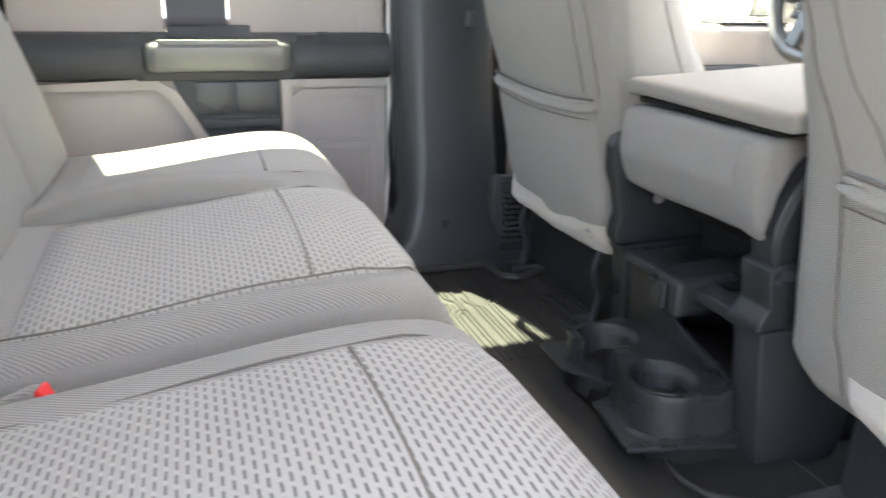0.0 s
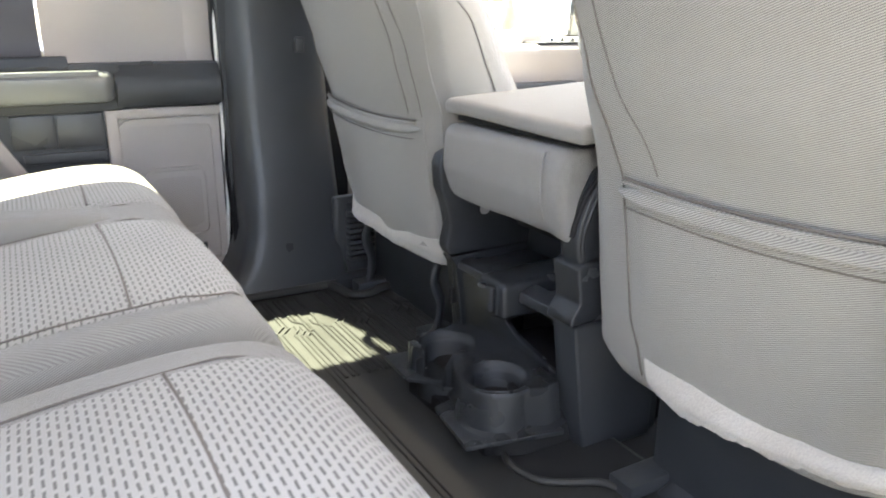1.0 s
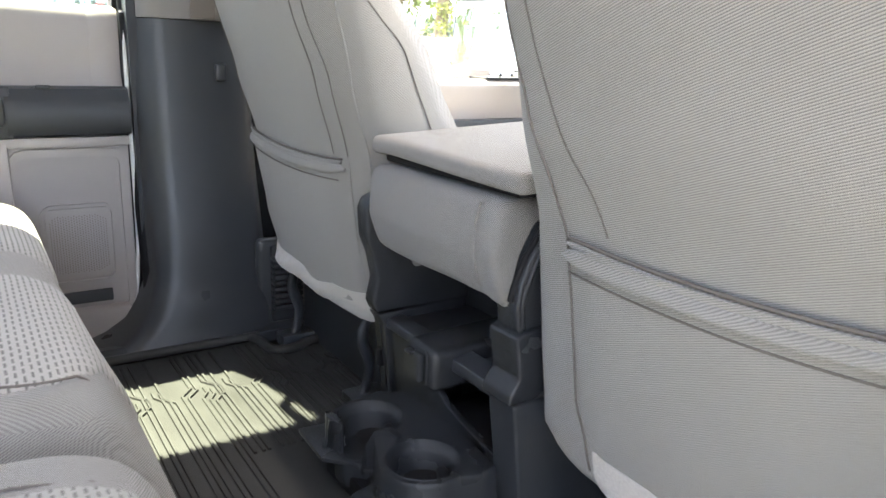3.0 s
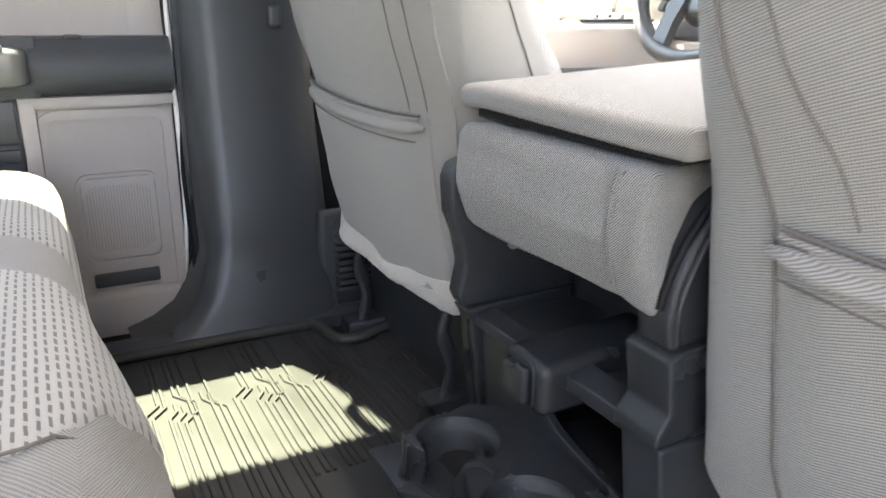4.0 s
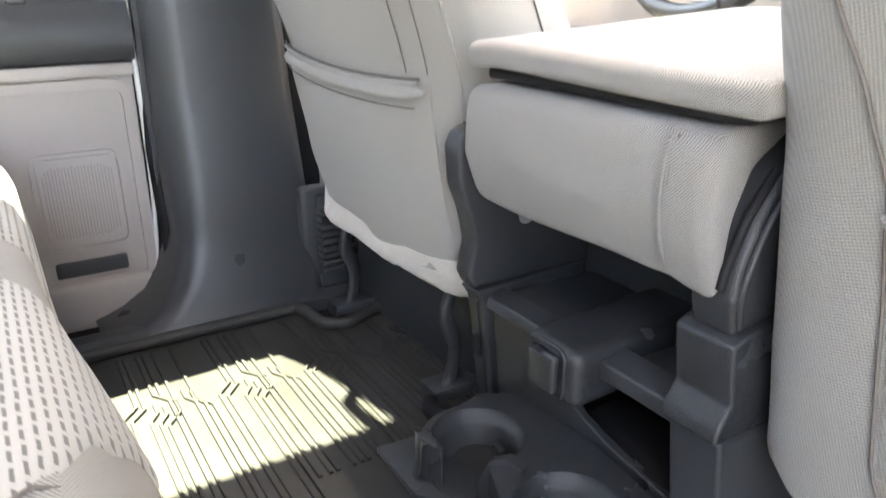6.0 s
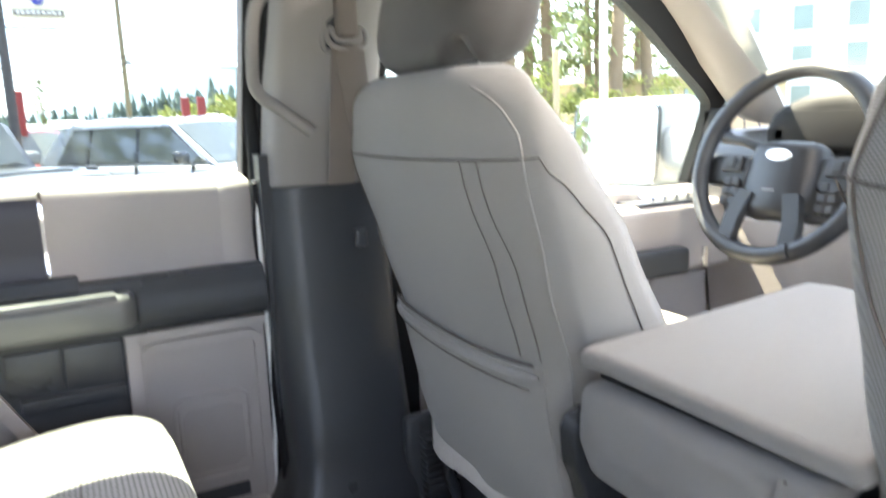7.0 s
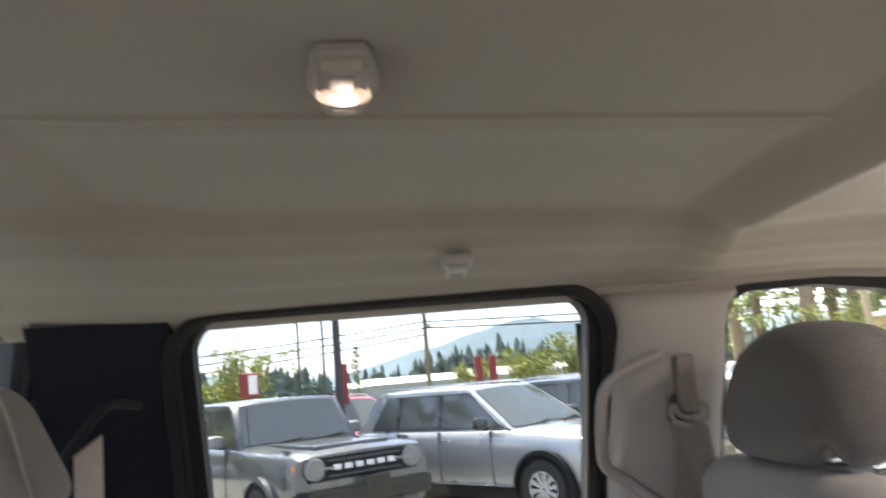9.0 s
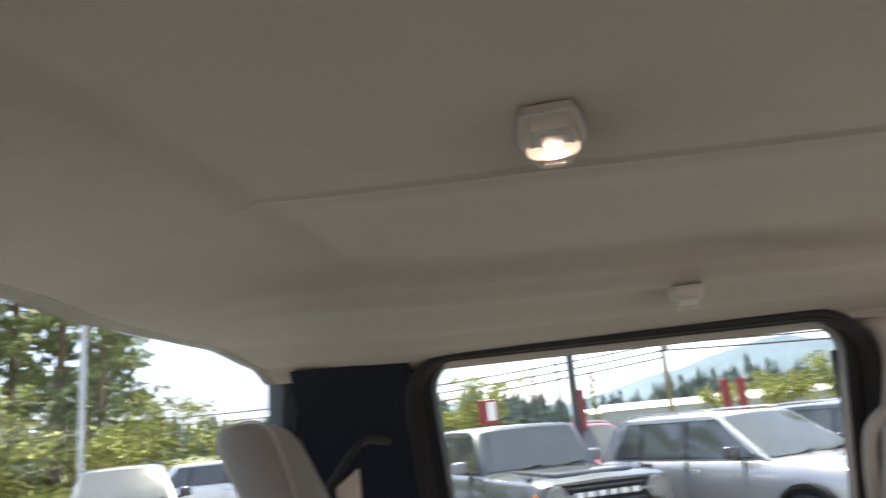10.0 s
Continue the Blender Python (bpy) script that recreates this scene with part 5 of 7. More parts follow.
        part("floor_rail", box(B(), (0.17, sg * yy - 0.022, -0.006), (0.68, sg * yy + 0.022, 0.02), 0.006), M_BLACK, st)
    part("recline_knob", rbox(B(), (0.108, sg * 0.727, 0.545), (0.022, 0.012, 0.034), 0.005, 3), M_SLATE, st)
    return st


front_seat(1, "driver_seat", "grey-beige cloth driver seat with map pocket")
front_seat(-1, "passenger_seat", "grey-beige cloth passenger seat with map pocket")

# ---- folding centre seat used as a console ----
con = thing("centre_seat", (0.3, 0, 0.0), "folded centre seat with cloth top on black brackets", "centre console")
bm = rbox(B(), (0.352, -0.0125, 0.4690), (0.404, 0.347, 0.026), 0.010, 8, lambda p: (p.x, p.y, p.z + 0.022 * (p.x - 0.15) / 0.4 + 0.003 * math.sin(9 * p.y) - 0.004 * max(0.0, (p.y - 0.10) / 0.06) ** 2))
top = part("folded_back", bm, M_BOLSTER, con, "ribbed cloth armrest lid", sharp=70)
part("lid_board", box(B(), (0.165, -0.165, 0.447), (0.54, 0.14, 0.457), 0.003), M_RUBBER, top, "black board under the lid")


def bol(p):
    t = (0.44 - p.z) / 0.12
    y = p.y if p.y > -0.105 else -0.105 + (p.y + 0.105) * (0.90 - 0.30 * min(1.0, max(0.0, (p.x - 0.152) / 0.06)))
    pinch = 0.006 * math.exp(-((p.y + 0.112) / 0.009) ** 2) * (1 if p.x < 0.17 else 0)
    sag = 0.004 * math.sin(17 * p.y + 9 * p.z) * min(1.0, max(0.0, t))
    return (p.x + 0.034 * max(0, t - 0.55) - 0.006 * math.sin(min(1, max(0, t)) * 3.1) + pinch, y, p.z - 0.010 * max(0, t) * (0.5 - p.y / 0.31) + sag)


bm = rbox(B(), (0.242, -0.004, 0.381), (0.19, 0.322, 0.122), 0.017, 14, bol)
bl = part("bolster", bm, M_BOLSTER, con, "ribbed cloth cushion end", sharp=75)
crn = [(0.150, -0.113, 0.436), (0.1445, -0.1125, 0.415), (0.1425, -0.113, 0.39), (0.145, -0.113, 0.365), (0.152, -0.112, 0.345), (0.162, -0.111, 0.328)]
part("corner_seam", seam(B(), curve(crn, 5), 0.0030), M_BOLSTER, bl, sharp=80)
part("corner_seam", seam(B(), [p + V(0.002, -0.005, 0) for p in curve(crn, 5)], 0.0018), M_SEAM, bl, sharp=80)
# side brackets
for sg in (1, -1):
    prof = [(0.166, 0.208), (0.158, 0.225), (0.166, 0.262), (0.158, 0.300), (0.146, 0.330), (0.143, 0.372), (0.150, 0.388), (0.170, 0.396), (0.36, 0.42), (0.38, 0.30), (0.38, 0.208)]
    if sg < 0:
        prof = [(0.172, 0.288), (0.166, 0.318), (0.170, 0.345), (0.184, 0.378), (0.208, 0.410), (0.245, 0.432), (0.36, 0.44), (0.38, 0.31)]
    y0, y1 = (0.161, 0.192) if sg > 0 else (-0.170, -0.130)
    part("bracket", prism(B(), prof, 1, y0, y1, 0.006, 3), M_GLOSSBLACK, con, "black curved side bracket")
part("bracket_rim", tube(B(), curve([(0.178, -0.170, 0.296), (0.174, -0.171, 0.322), (0.180, -0.172, 0.350), (0.196, -0.173, 0.384), (0.222, -0.174, 0.412)], 6), 0.0030, 8), M_GLOSSBLACK, con, sharp=80)
part("bracket_slot", tube(B(), curve([(0.166, -0.158, 0.326), (0.170, -0.159, 0.345), (0.184, -0.160, 0.378), (0.208, -0.161, 0.411)], 6), 0.004, 8), M_RUBBER, con, sharp=80)
part("bolt", lathe(B(), [(0.0, 0.0), (0.009, 0.0), (0.010, 0.003), (0.006, 0.005), (0.0, 0.004)], (0.235, 0.1575, 0.285), 1, 14), M_INK, con, "steel bolt head")
# right leg: block and post
bm = prism(B(), [(0.164, 0.286), (0.178, 0.292), (0.330, 0.300), (0.330, 0.208), (0.158, 0.203), (0.160, 0.216), (0.172, 0.234)], 1, -0.178, -0.122, 0.004, 3)
part("leg_block", bm, M_GLOSSBLACK, con, "black plastic leg block")
bm = prism(B(), [(0.196, -0.012), (0.166, 0.201), (0.330, 0.201), (0.330, -0.012)], 1, -0.177, -0.125, 0.005, 3)
part("leg", bm, M_BLACK, con)
# left post
bm = prism(B(), [(0.200, -0.012), (0.176, 0.190), (0.166, 0.206), (0.33, 0.212), (0.33, -0.012)], 1, 0.157, 0.193, 0.004, 3)
part("leg", bm, M_GLOSSBLACK, con)
part("leg_seam", tube(B(), [(0.1755, 0.170, 0.188), (0.1880, 0.170, 0.09), (0.1985, 0.170, 0.0)], 0.0014, 6), M_RUBBER, con, sharp=80)
part("leg_clip", rbox(B(), (0.1805, 0.176, 0.128), (0.012, 0.010, 0.030), 0.003, 2), M_RUBBER, con)
# face sweeping from the left post to a low ledge before the right leg
face = [(0.155, 0.197), (0.155, 0.0), (-0.124, 0.0), (-0.124, 0.092), (-0.075, 0.100), (-0.030, 0.108), (0.002, 0.117), (0.022, 0.130), (0.034, 0.150), (0.038, 0.175), (0.038, 0.197)]
bm = prism(B(), face, 0, 0.184, 0.196, 0.003, 3)
for v in bm.verts:
    v.co.x += 0.10 * max(0.0, 0.197 - v.co.z)
part("console_face", bm, M_GLOSSBLACK, con, "black panel sweeping down to a low ledge")
bm = prism(B(), [(0.196, 0.100), (0.30, 0.100), (0.30, 0.0), (0.205, 0.0)], 1, -0.124, 0.03, 0.003)
part("ledge", bm, M_RUBBER, con)
bm = prism(B(), [(0.177, 0.186), (0.180, 0.1985), (0.207, 0.2035), (0.212, 0.196), (0.212, 0.186)], 1, 0.030, 0.155, 0.0025, 3)
part("tray_lip", bm, M_BLACK, con, "grained front lip of the tray")
bm = box(B(), (0.210, -0.126, 0.186), (0.36, 0.155, 0.197), 0.003)
part("tray", bm, M_BLACK, con, "black tray floor under the seat")
bm = prism(B(), [(0.172, 0.190), (0.173, 0.2065), (0.204, 0.213), (0.210, 0.204), (0.210, 0.186)], 1, -0.128, -0.028, 0.0025, 3)
part("cross_bar", bm, M_BLACK, con, "grained cross bar")
bm = box(B(), (0.335, -0.165, -0.012), (0.355, 0.195, 0.43), 0.004)
part("back_plate", bm, M_BLACK, con)
bm = prism(B(), [(0.30, 0.25), (0.34, 0.25), (0.34, 0.38), (0.24, 0.38)], 1, -0.15, 0.15, 0.004)
part("seat_pan", bm, M_CARPET, con)
# outlet housing with its flap
bm = B()
rbox(bm, (0.232, 0.000, 0.1905), (0.180, 0.074, 0.060), 0.012, 5, lambda p: (p.x, p.y * (1 + 0.5 * max(0.0, p.x - 0.18)), p.z + 0.03 * max(0, p.x - 0.16)))
oh = part("outlet_housing", bm, M_GLOSSBLACK, con, "black grained outlet housing")
bm = B()
rbox(bm, (0.1375, 0.002, 0.192), (0.012, 0.038, 0.042), 0.005, 3)
fl_ = part("flap", bm, M_GLOSSBLACK, oh, "black spring flap")
part("flap_tab", rbox(B(), (0.134, 0.006, 0.2105), (0.012, 0.016, 0.005), 0.002, 2), M_BLACK, fl_)
part("flap_rim", tube(B(), [V(0.1425, y, z) for y, z in rrect(-0.022, 0.026, 0.166, 0.218, 0.010, 4)], 0.0024, 8, closed=True), M_GLOSSBLACK, oh, sharp=80)

# ---- cup holder tray on the floor ----
cup = thing("cup_holder", (0.10, -0.01, 0.0), "black plastic double cup holder on the floor", "cup holder")
C1, C2, RC, ZR = (0.101, 0.057), (0.107, -0.076), 0.041, 0.099


def well(c, gap):
    """A cup well; over the angles of the gap its wall is cut low."""
    prof = [(0.0, 0.016), (RC - 0.008, 0.016), (RC - 0.005, 0.021), (RC - 0.001, ZR - 0.016), (RC + 0.002, ZR - 0.010), (RC + 0.006, ZR - 0.008), (RC + 0.008, ZR), (RC + 0.0095, ZR - 0.002), (RC + 0.0095, 0.012), (0.0, 0.010)]
    rs = []
    for k in range(48):
        a = 2 * math.pi * k / 48
        d = abs((math.degrees(a) - gap[0] + 180) % 360 - 180) - gap[1]
        top = ZR if d > 8 else (0.056 if d < -2 else 0.056 + (ZR - 0.056) * (d + 2) / 10)
        rs.append([V(c[0] + r * math.cos(a), c[1] + r * math.sin(a), min(z, top) if r > RC - 0.006 else z) for r, z in prof])
    bm = rings(B(), rs, closed=True)
    bmesh.ops.remove_doubles(bm, verts=bm.verts, dist=1e-5)
    return bm


for c, gap in ((C1, (212, 40)), (C2, (90, -60))):
    cp = part("cup", well(c, gap), M_GLOSSBLACK, cup, "round black cup well", sharp=50)
    part("spring_tab", rbox(B(), (c[0] + 0.030, c[1] - 0.004, ZR - 0.034), (0.014, 0.020, 0.028), 0.006, 3, rot=Euler((0, radians(-12), -0.2)).to_matrix()), M_RUBBER, cp)
    part("cup_ring", tube(B(), [V(c[0] + (RC - 0.004) * math.cos(a), c[1] + (RC - 0.004) * math.sin(a), 0.024) for a in lin(0, 2 * math.pi, 29)[:-1]], 0.0016, 6, closed=True), M_GLOSSBLACK, cp, sharp=80)


def arc(c, r, a0, a1, n):
    return [(c[0] + r * math.cos(radians(a)), c[1] + r * math.sin(radians(a))) for a in lin(a0, a1, n)]


# moulded deck: open towards the bench at the first well
outer = arc(C1, 0.058, 80, 165, 9)
inner = arc(C1, 0.0495, 165, -105, 24)
outer2 = [(0.079, 0.004)] + arc(C2, 0.057, 150, 286, 14)
back = [(0.150, -0.141), (0.178, -0.132), (0.192, -0.02), (0.182, 0.10), (0.150, 0.122)]
bm = B()
path = [bm.verts.new((x, y, ZR - 0.001)) for x, y in outer + inner + outer2 + back]
edges = [bm.edges.new((path[k - 1], path[k])) for k in range(len(path))]
hole = [bm.verts.new((x, y, ZR - 0.001)) for x, y in arc(C2, 0.0495, 0, 350, 36)]
edges += [bm.edges.new((hole[k - 1], hole[k])) for k in range(len(hole))]
bmesh.ops.triangle_fill(bm, use_beauty=True, use_dissolve=False, edges=edges)


def skirt(bm, line, foot):
    """The rolled edge and the wall under a stretch of the deck's outline."""
    cx, cy = 0.105, -0.012
    loops = []
    for dz, k in ((0.001, 1.0), (0.003, 1.012), (0.007, 1.02), (0.035, 1.035), (ZR - foot - 0.004, 1.06), (ZR - foot, 1.14)):
        loops.append([bm.verts.new((cx + (x - cx) * k, cy + (y - cy) * k, ZR - dz)) for x, y in line])
    for la, lb in zip(loops, loops[1:]):
        for k in range(len(line) - 1):
            bm.faces.new((la[k], la[k + 1], lb[k + 1], lb[k]))


skirt(bm, outer, 0.052)
skirt(bm, outer2 + back[:2], 0.036)
part("deck", bm, M_GLOSSBLACK, cup, "moulded deck round the wells", sharp=50)
# flared flanges at two levels, and the foot under them
upper = [(0.030, 0.152), (0.027, 0.060), (0.040, 0.046), (0.058, 0.030), (0.062, 0.008), (0.075, -0.004), (0.15, 0.0), (0.17, 0.14)]
part("flange", prism(B(), upper, 2, 0.046, 0.053, 0.0025), M_GLOSSBLACK, cup, "flared upper flange")
lower = [(0.036, -0.014), (0.020, -0.134), (0.168, -0.166), (0.19, -0.05), (0.08, -0.004)]
part("flange", prism(B(), lower, 2, 0.028, 0.036, 0.0025), M_GLOSSBLACK, cup, "flared lower flange")
part("foot", prism(B(), [(0.055, 0.11), (0.15, 0.12), (0.18, -0.14), (0.06, -0.12)], 2, -0.006, 0.03, 0.006), M_RUBBER, cup)
# grip wall before the first well and the curved divider between the two
grip = [(0.050, 0.100), (0.046, 0.086), (0.053, 0.052), (0.059, 0.054), (0.060, 0.100)]
part("grip_wall", prism(B(), grip, 2, 0.050, 0.100, 0.003), M_GLOSSBLACK, cup, "raised grip wall", sharp=50)
bm = B()
rings(bm, [[V(x, y, 0.045), V(x + 0.010, y + 0.004, 0.045), V(x + 0.010, y + 0.004, z), V(x, y, z)] for x, y, z in ((0.060, 0.004, 0.062), (0.068, 0.008, 0.086), (0.082, 0.009, 0.103), (0.096, 0.002, 0.105), (0.102, -0.016, 0.101))])
part("divider", bm, M_GLOSSBLACK, cup, sharp=50)
bm = tube(B(), curve([(0.165, 0.262, 0.006), (0.152, 0.235, 0.012), (0.155, 0.205, 0.014), (0.175, 0.19, 0.012), (0.22, 0.186, 0.006)], 6), 0.012, 8)
solo("mat_collar", bm, M_RUBBER, "black rubber collar round the console foot", "floor mat", sharp=80)

# ---- rubber floor mat ----
fm = thing("floor_mat", (0.0, 0.2, -0.012), "black rubber all-weather mat with raised ribs", "floor mat")
outline = [(-0.46, -0.62), (0.24, -0.62), (0.28, -0.56), (0.28, -0.30), (0.24, -0.25), (0.24, 0.25), (0.262, 0.34), (0.288, 0.50), (0.285, 0.535), (0.262, 0.556), (0.235, 0.566), (0.205, 0.556), (0.18, 0.542), (0.155, 0.544), (0.137, 0.560), (0.132, 0.60), (0.120, 0.632), (0.09, 0.638), (-0.46, 0.642)]
bm = prism(B(), outline, 2, -0.012, 0.0, 0.002)
part("mat_base", bm, M_MAT, fm)
lip = curve([(x, y, 0.008) for x, y in outline[5:]], 3)
part("mat_lip", tube(B(), lip, 0.010, 8), M_MAT, fm, sharp=80)
patch = [(0.10, -0.115), (0.082, -0.14), (0.078, -0.17), (0.084, -0.197), (0.097, -0.217), (0.125, -0.236), (0.157, -0.252), (0.172, -0.275), (0.25, -0.275), (0.25, -0.115)]
part("carpet_patch", prism(B(), patch, 2, -0.004, 0.004, 0.002), M_CARPET, fm, "dark carpet showing in the mat's cut-out")
part("cutout_lip", tube(B(), curve([(x, y, 0.005) for x, y in patch[:8]], 5), 0.0055, 8), M_MAT, fm, sharp=80)
k = 0
for grp in range(10):
    xg = -0.318 + 0.0625 * grp
    jog = 0.020 if grp % 2 == 0 else -0.016
    for j, off in enumerate((0.0, 0.009, 0.030, 0.040, 0.049)):
        x = xg + off
        yk = 0.452 - 0.010 * j + (0.02 if grp % 2 else 0.0)
        yend = 0.615 if x < 0.12 else (0.535 if x < 0.24 else 0.50)
        ystart = 0.20 if x > -0.02 and x < 0.24 else -0.58
        if x > 0.262:
            continue
        if j in (0, 1, 4):
            pts = [(x, ystart, 0), (x, yk - 0.012, 0), (x + jog, yk + 0.012, 0), (x + jog, yend, 0)]
        else:
            pts = [(x, ystart, 0), (x, yk - 0.014, 0), (x + jog * 0.6, yk + 0.004, 0), (x + jog * 0.6, yk + 0.028, 0)]
        if x + jog > 0.262:
            pts = [(x, ystart, 0), (x, yk - 0.02, 0)]
        bm = B()
        rs = []
        for i, p in enumerate(pts):
            a = Vector(pts[max(0, i - 1)])
            b = Vector(pts[min(len(pts) - 1, i + 1)])
            d = (b - a).normalized()
            n = V(d.y, -d.x, 0)
            q = Vector(p)
            rs.append([q - n * 0.0030 + V(0, 0, -0.0005), q - n * 0.0018 + V(0, 0, 0.0035), q + n * 0.0018 + V(0, 0, 0.0035), q + n * 0.0030 + V(0, 0, -0.0005)])
        rings(bm, rs)
        part("rib", bm, M_MAT, fm)



# ---- dashboard and steering wheel ----
dash = thing("dashboard", (1.2, 0, 0.2), "dark dashboard with tan lower panel and instrument hood", "dashboard")
bm = prism(B(), [(1.02, 0.50), (1.005, 0.60), (1.03, 0.662), (1.12, 0.690), (1.38, 0.700), (1.38, 0.45)], 1, -0.80, 0.80, 0.012, 3)
part("top_pad", bm, M_SLATE, dash, "dark slate dash pad")
bm = prism(B(), [(1.10, 0.12), (1.06, 0.22), (1.03, 0.44), (1.022, 0.498), (1.37, 0.498), (1.37, 0.05)], 1, -0.79, 0.79, 0.01, 3)
part("lower_panel", bm, M_TAN, dash, "tan lower dash panel")
def hood(p):
    t = (p.y - 0.41) / 0.17
    return (p.x, p.y, p.z - 0.05 * t * t * (p.z > 0.70) + 0.02 * (p.x - 1.0))
bm = rbox(B(), (1.075, 0.41, 0.715), (0.20, 0.36, 0.13), 0.04, 6, hood)
part("cluster_hood", bm, M_RUBBER, dash, "black instrument hood", sharp=60)
bm = box(B(), (0.972, 0.29, 0.665), (0.976, 0.53, 0.735), 0.001)
part("cluster_face", bm, M_RUBBER, dash)
bm = rbox(B(), (1.015, 0.67, 0.585), (0.03, 0.11, 0.055), 0.012, 3)
vent = part("air_vent", bm, M_BLACK, dash, "black air vent")
for i in range(4):
    part("slat", box(B(), (0.996, 0.625, 0.565 + 0.012 * i), (1.004, 0.715, 0.569 + 0.012 * i)), M_SLATE, vent)
bm = rbox(B(), (1.06, 0.66, 0.345), (0.02, 0.045, 0.06), 0.006, 3)
part("light_switch", bm, M_BLACK, dash)
bm = rbox(B(), (1.04, 0.05, 0.46), (0.08, 0.30, 0.24), 0.02, 4)
part("centre_stack", bm, M_BLACK, dash, "black centre stack")
bm = tube(B(), [(0.85, 0.410, 0.622), (1.05, 0.410, 0.55)], [0.045, 0.06], 16)
part("column", bm, M_BLACK, dash, "black steering column")

SC, SA = V(0.812, 0.410, 0.6455), radians(20.9)
M_WHEEL = mat("wheel_plastic", (0.026, 0.0285, 0.033), 0.36, vary=0.12, fine=1400, bump=0.3, bump_scale=1500)
SN = V(-math.cos(SA), 0, math.sin(SA))
SU = V(math.sin(SA), 0, math.cos(SA))
SR = V(0, -1, 0)


def sw(u, v, w=0.0):
    """Right, up and towards the driver on the wheel."""
    return SC + SR * u + SU * v + SN * w


wheel = thing("steering_wheel", SC, "dark grey steering wheel with button spokes and oval badge", "steering wheel")
RW = 0.178
bm = tube(B(), [sw(RW * math.cos(a), RW * math.sin(a)) for a in (2 * math.pi * k / 56 for k in range(56))], 0.0165, 12, closed=True)
part("rim", bm, mat("wheel_rim", (0.030, 0.032, 0.036), 0.40, vary=0.1, fine=1500, bump=0.3), wheel, sharp=80)
HUB = V(0.0, -0.034, -0.030)          # the hub lies low and deep in the rim


def sw_box(c, s, r, m=4, warp=None, turn=0.0):
    R = Matrix((SR, SU, SN)).transposed()
    b_ = B()
    T = Euler((0, 0, turn)).to_matrix()
    rbox(b_, (0, 0, 0), s, r, m, warp)
    for v in b_.verts:
        q = T @ v.co + Vector(c) + HUB
        v.co = SC + R @ q
    return b_
def hubw(p):
    t = p.y / 0.075
    return Vector((p.x * (1 - 0.10 * t * t - (0.26 if t < 0 else -0.04) * t * t), p.y, p.z - 0.2 * abs(p.x) ** 2 / 0.08))
hub = part("airbag_cover", sw_box((0, 0.002, 0.012), (0.158, 0.15, 0.055), 0.024, 6, hubw), M_WHEEL, wheel, "slate airbag cover", sharp=60)
part("cover_print", sw_box((0.0, -0.022, 0.0402), (0.026, 0.004, 0.0012), 0.0005, 1), M_INK, hub)
bm = lathe(B(), [(0.0, 0.004), (0.95, 0.004), (1.0, 0.002), (1.0, 0.0), (0.0, 0.0)], (0, 0, 0), 2, 36)
for v in bm.verts:
    v.co = sw(v.co.x * 0.028, v.co.y * 0.0115 + 0.045 + HUB.y, 0.0355 + v.co.z + HUB.z)
badge = part("badge_ring", bm, M_CHROME, hub, "small chrome oval ring")
bm = lathe(B(), [(0.0, 0.0), (0.9, 0.0), (0.9, 0.002), (0.0, 0.002)], (0, 0, 0), 2, 36)
for v in bm.verts:
    v.co = sw(v.co.x * 0.027, v.co.y * 0.0106 + 0.045 + HUB.y, 0.0392 + v.co.z + HUB.z)
part("badge_field", bm, M_CHROME, hub, "bright oval badge")
part("badge_bar", sw_box((0.0, 0.045, 0.0418), (0.026, 0.004, 0.001), 0.0004, 1), M_WHITE, hub)
for s in (-1, 1):
    arm = part("spoke", sw_box((s * 0.122, 0.018, 0.004), (0.105, 0.062, 0.026), 0.010, 4), M_WHEEL, wheel, "dark spoke with buttons")
    part("button_pad", sw_box((s * 0.112, 0.030, 0.020), (0.046, 0.034, 0.010), 0.004, 3), M_BLACK, arm)
    part("button", sw_box((s * 0.112, 0.030, 0.0265), (0.020, 0.020, 0.004), 0.0018, 2), M_WHEEL, arm)
    for i in range(2):
        for j in range(3):
            part("button", sw_box((s * (0.094 + 0.019 * i) , -0.006 - 0.019 * j, 0.017), (0.017, 0.017, 0.010), 0.003, 2, turn=s * 0.12), M_BLACK, arm)
    bm = B()
    rings(bm, [[sw(s * (a + k * 0.018), b, w) for a, b, w in ((x - 0.016, y, 0.012), (x + 0.016, y + 0.004, 0.012), (x + 0.018, y, -0.004), (x - 0.018, y - 0.004, -0.004))] for x, y, k in ((0.048, -0.062, 0), (0.056, -0.085, 0), (0.064, -0.115, 0), (0.066, -0.150, 0), (0.07, -0.168, 0))])
    part("lower_spoke", bm, M_WHEEL, wheel, "dark lower spoke")
bm = tube(B(), [sw(RW * math.cos(a), RW * math.sin(a), 0.006) for a in lin(radians(245), radians(295), 14)], 0.0155, 10)
part("rim_insert", bm, M_WHEEL, wheel, sharp=80)
bm = tube(B(), [sw(-0.05, 0.03, -0.05), sw(-0.14, 0.055, -0.055), sw(-0.185, 0.06, -0.05)], [0.012, 0.009, 0.011], 10)
part("stalk", bm, M_BLACK, dash, "black signal stalk", sharp=80)

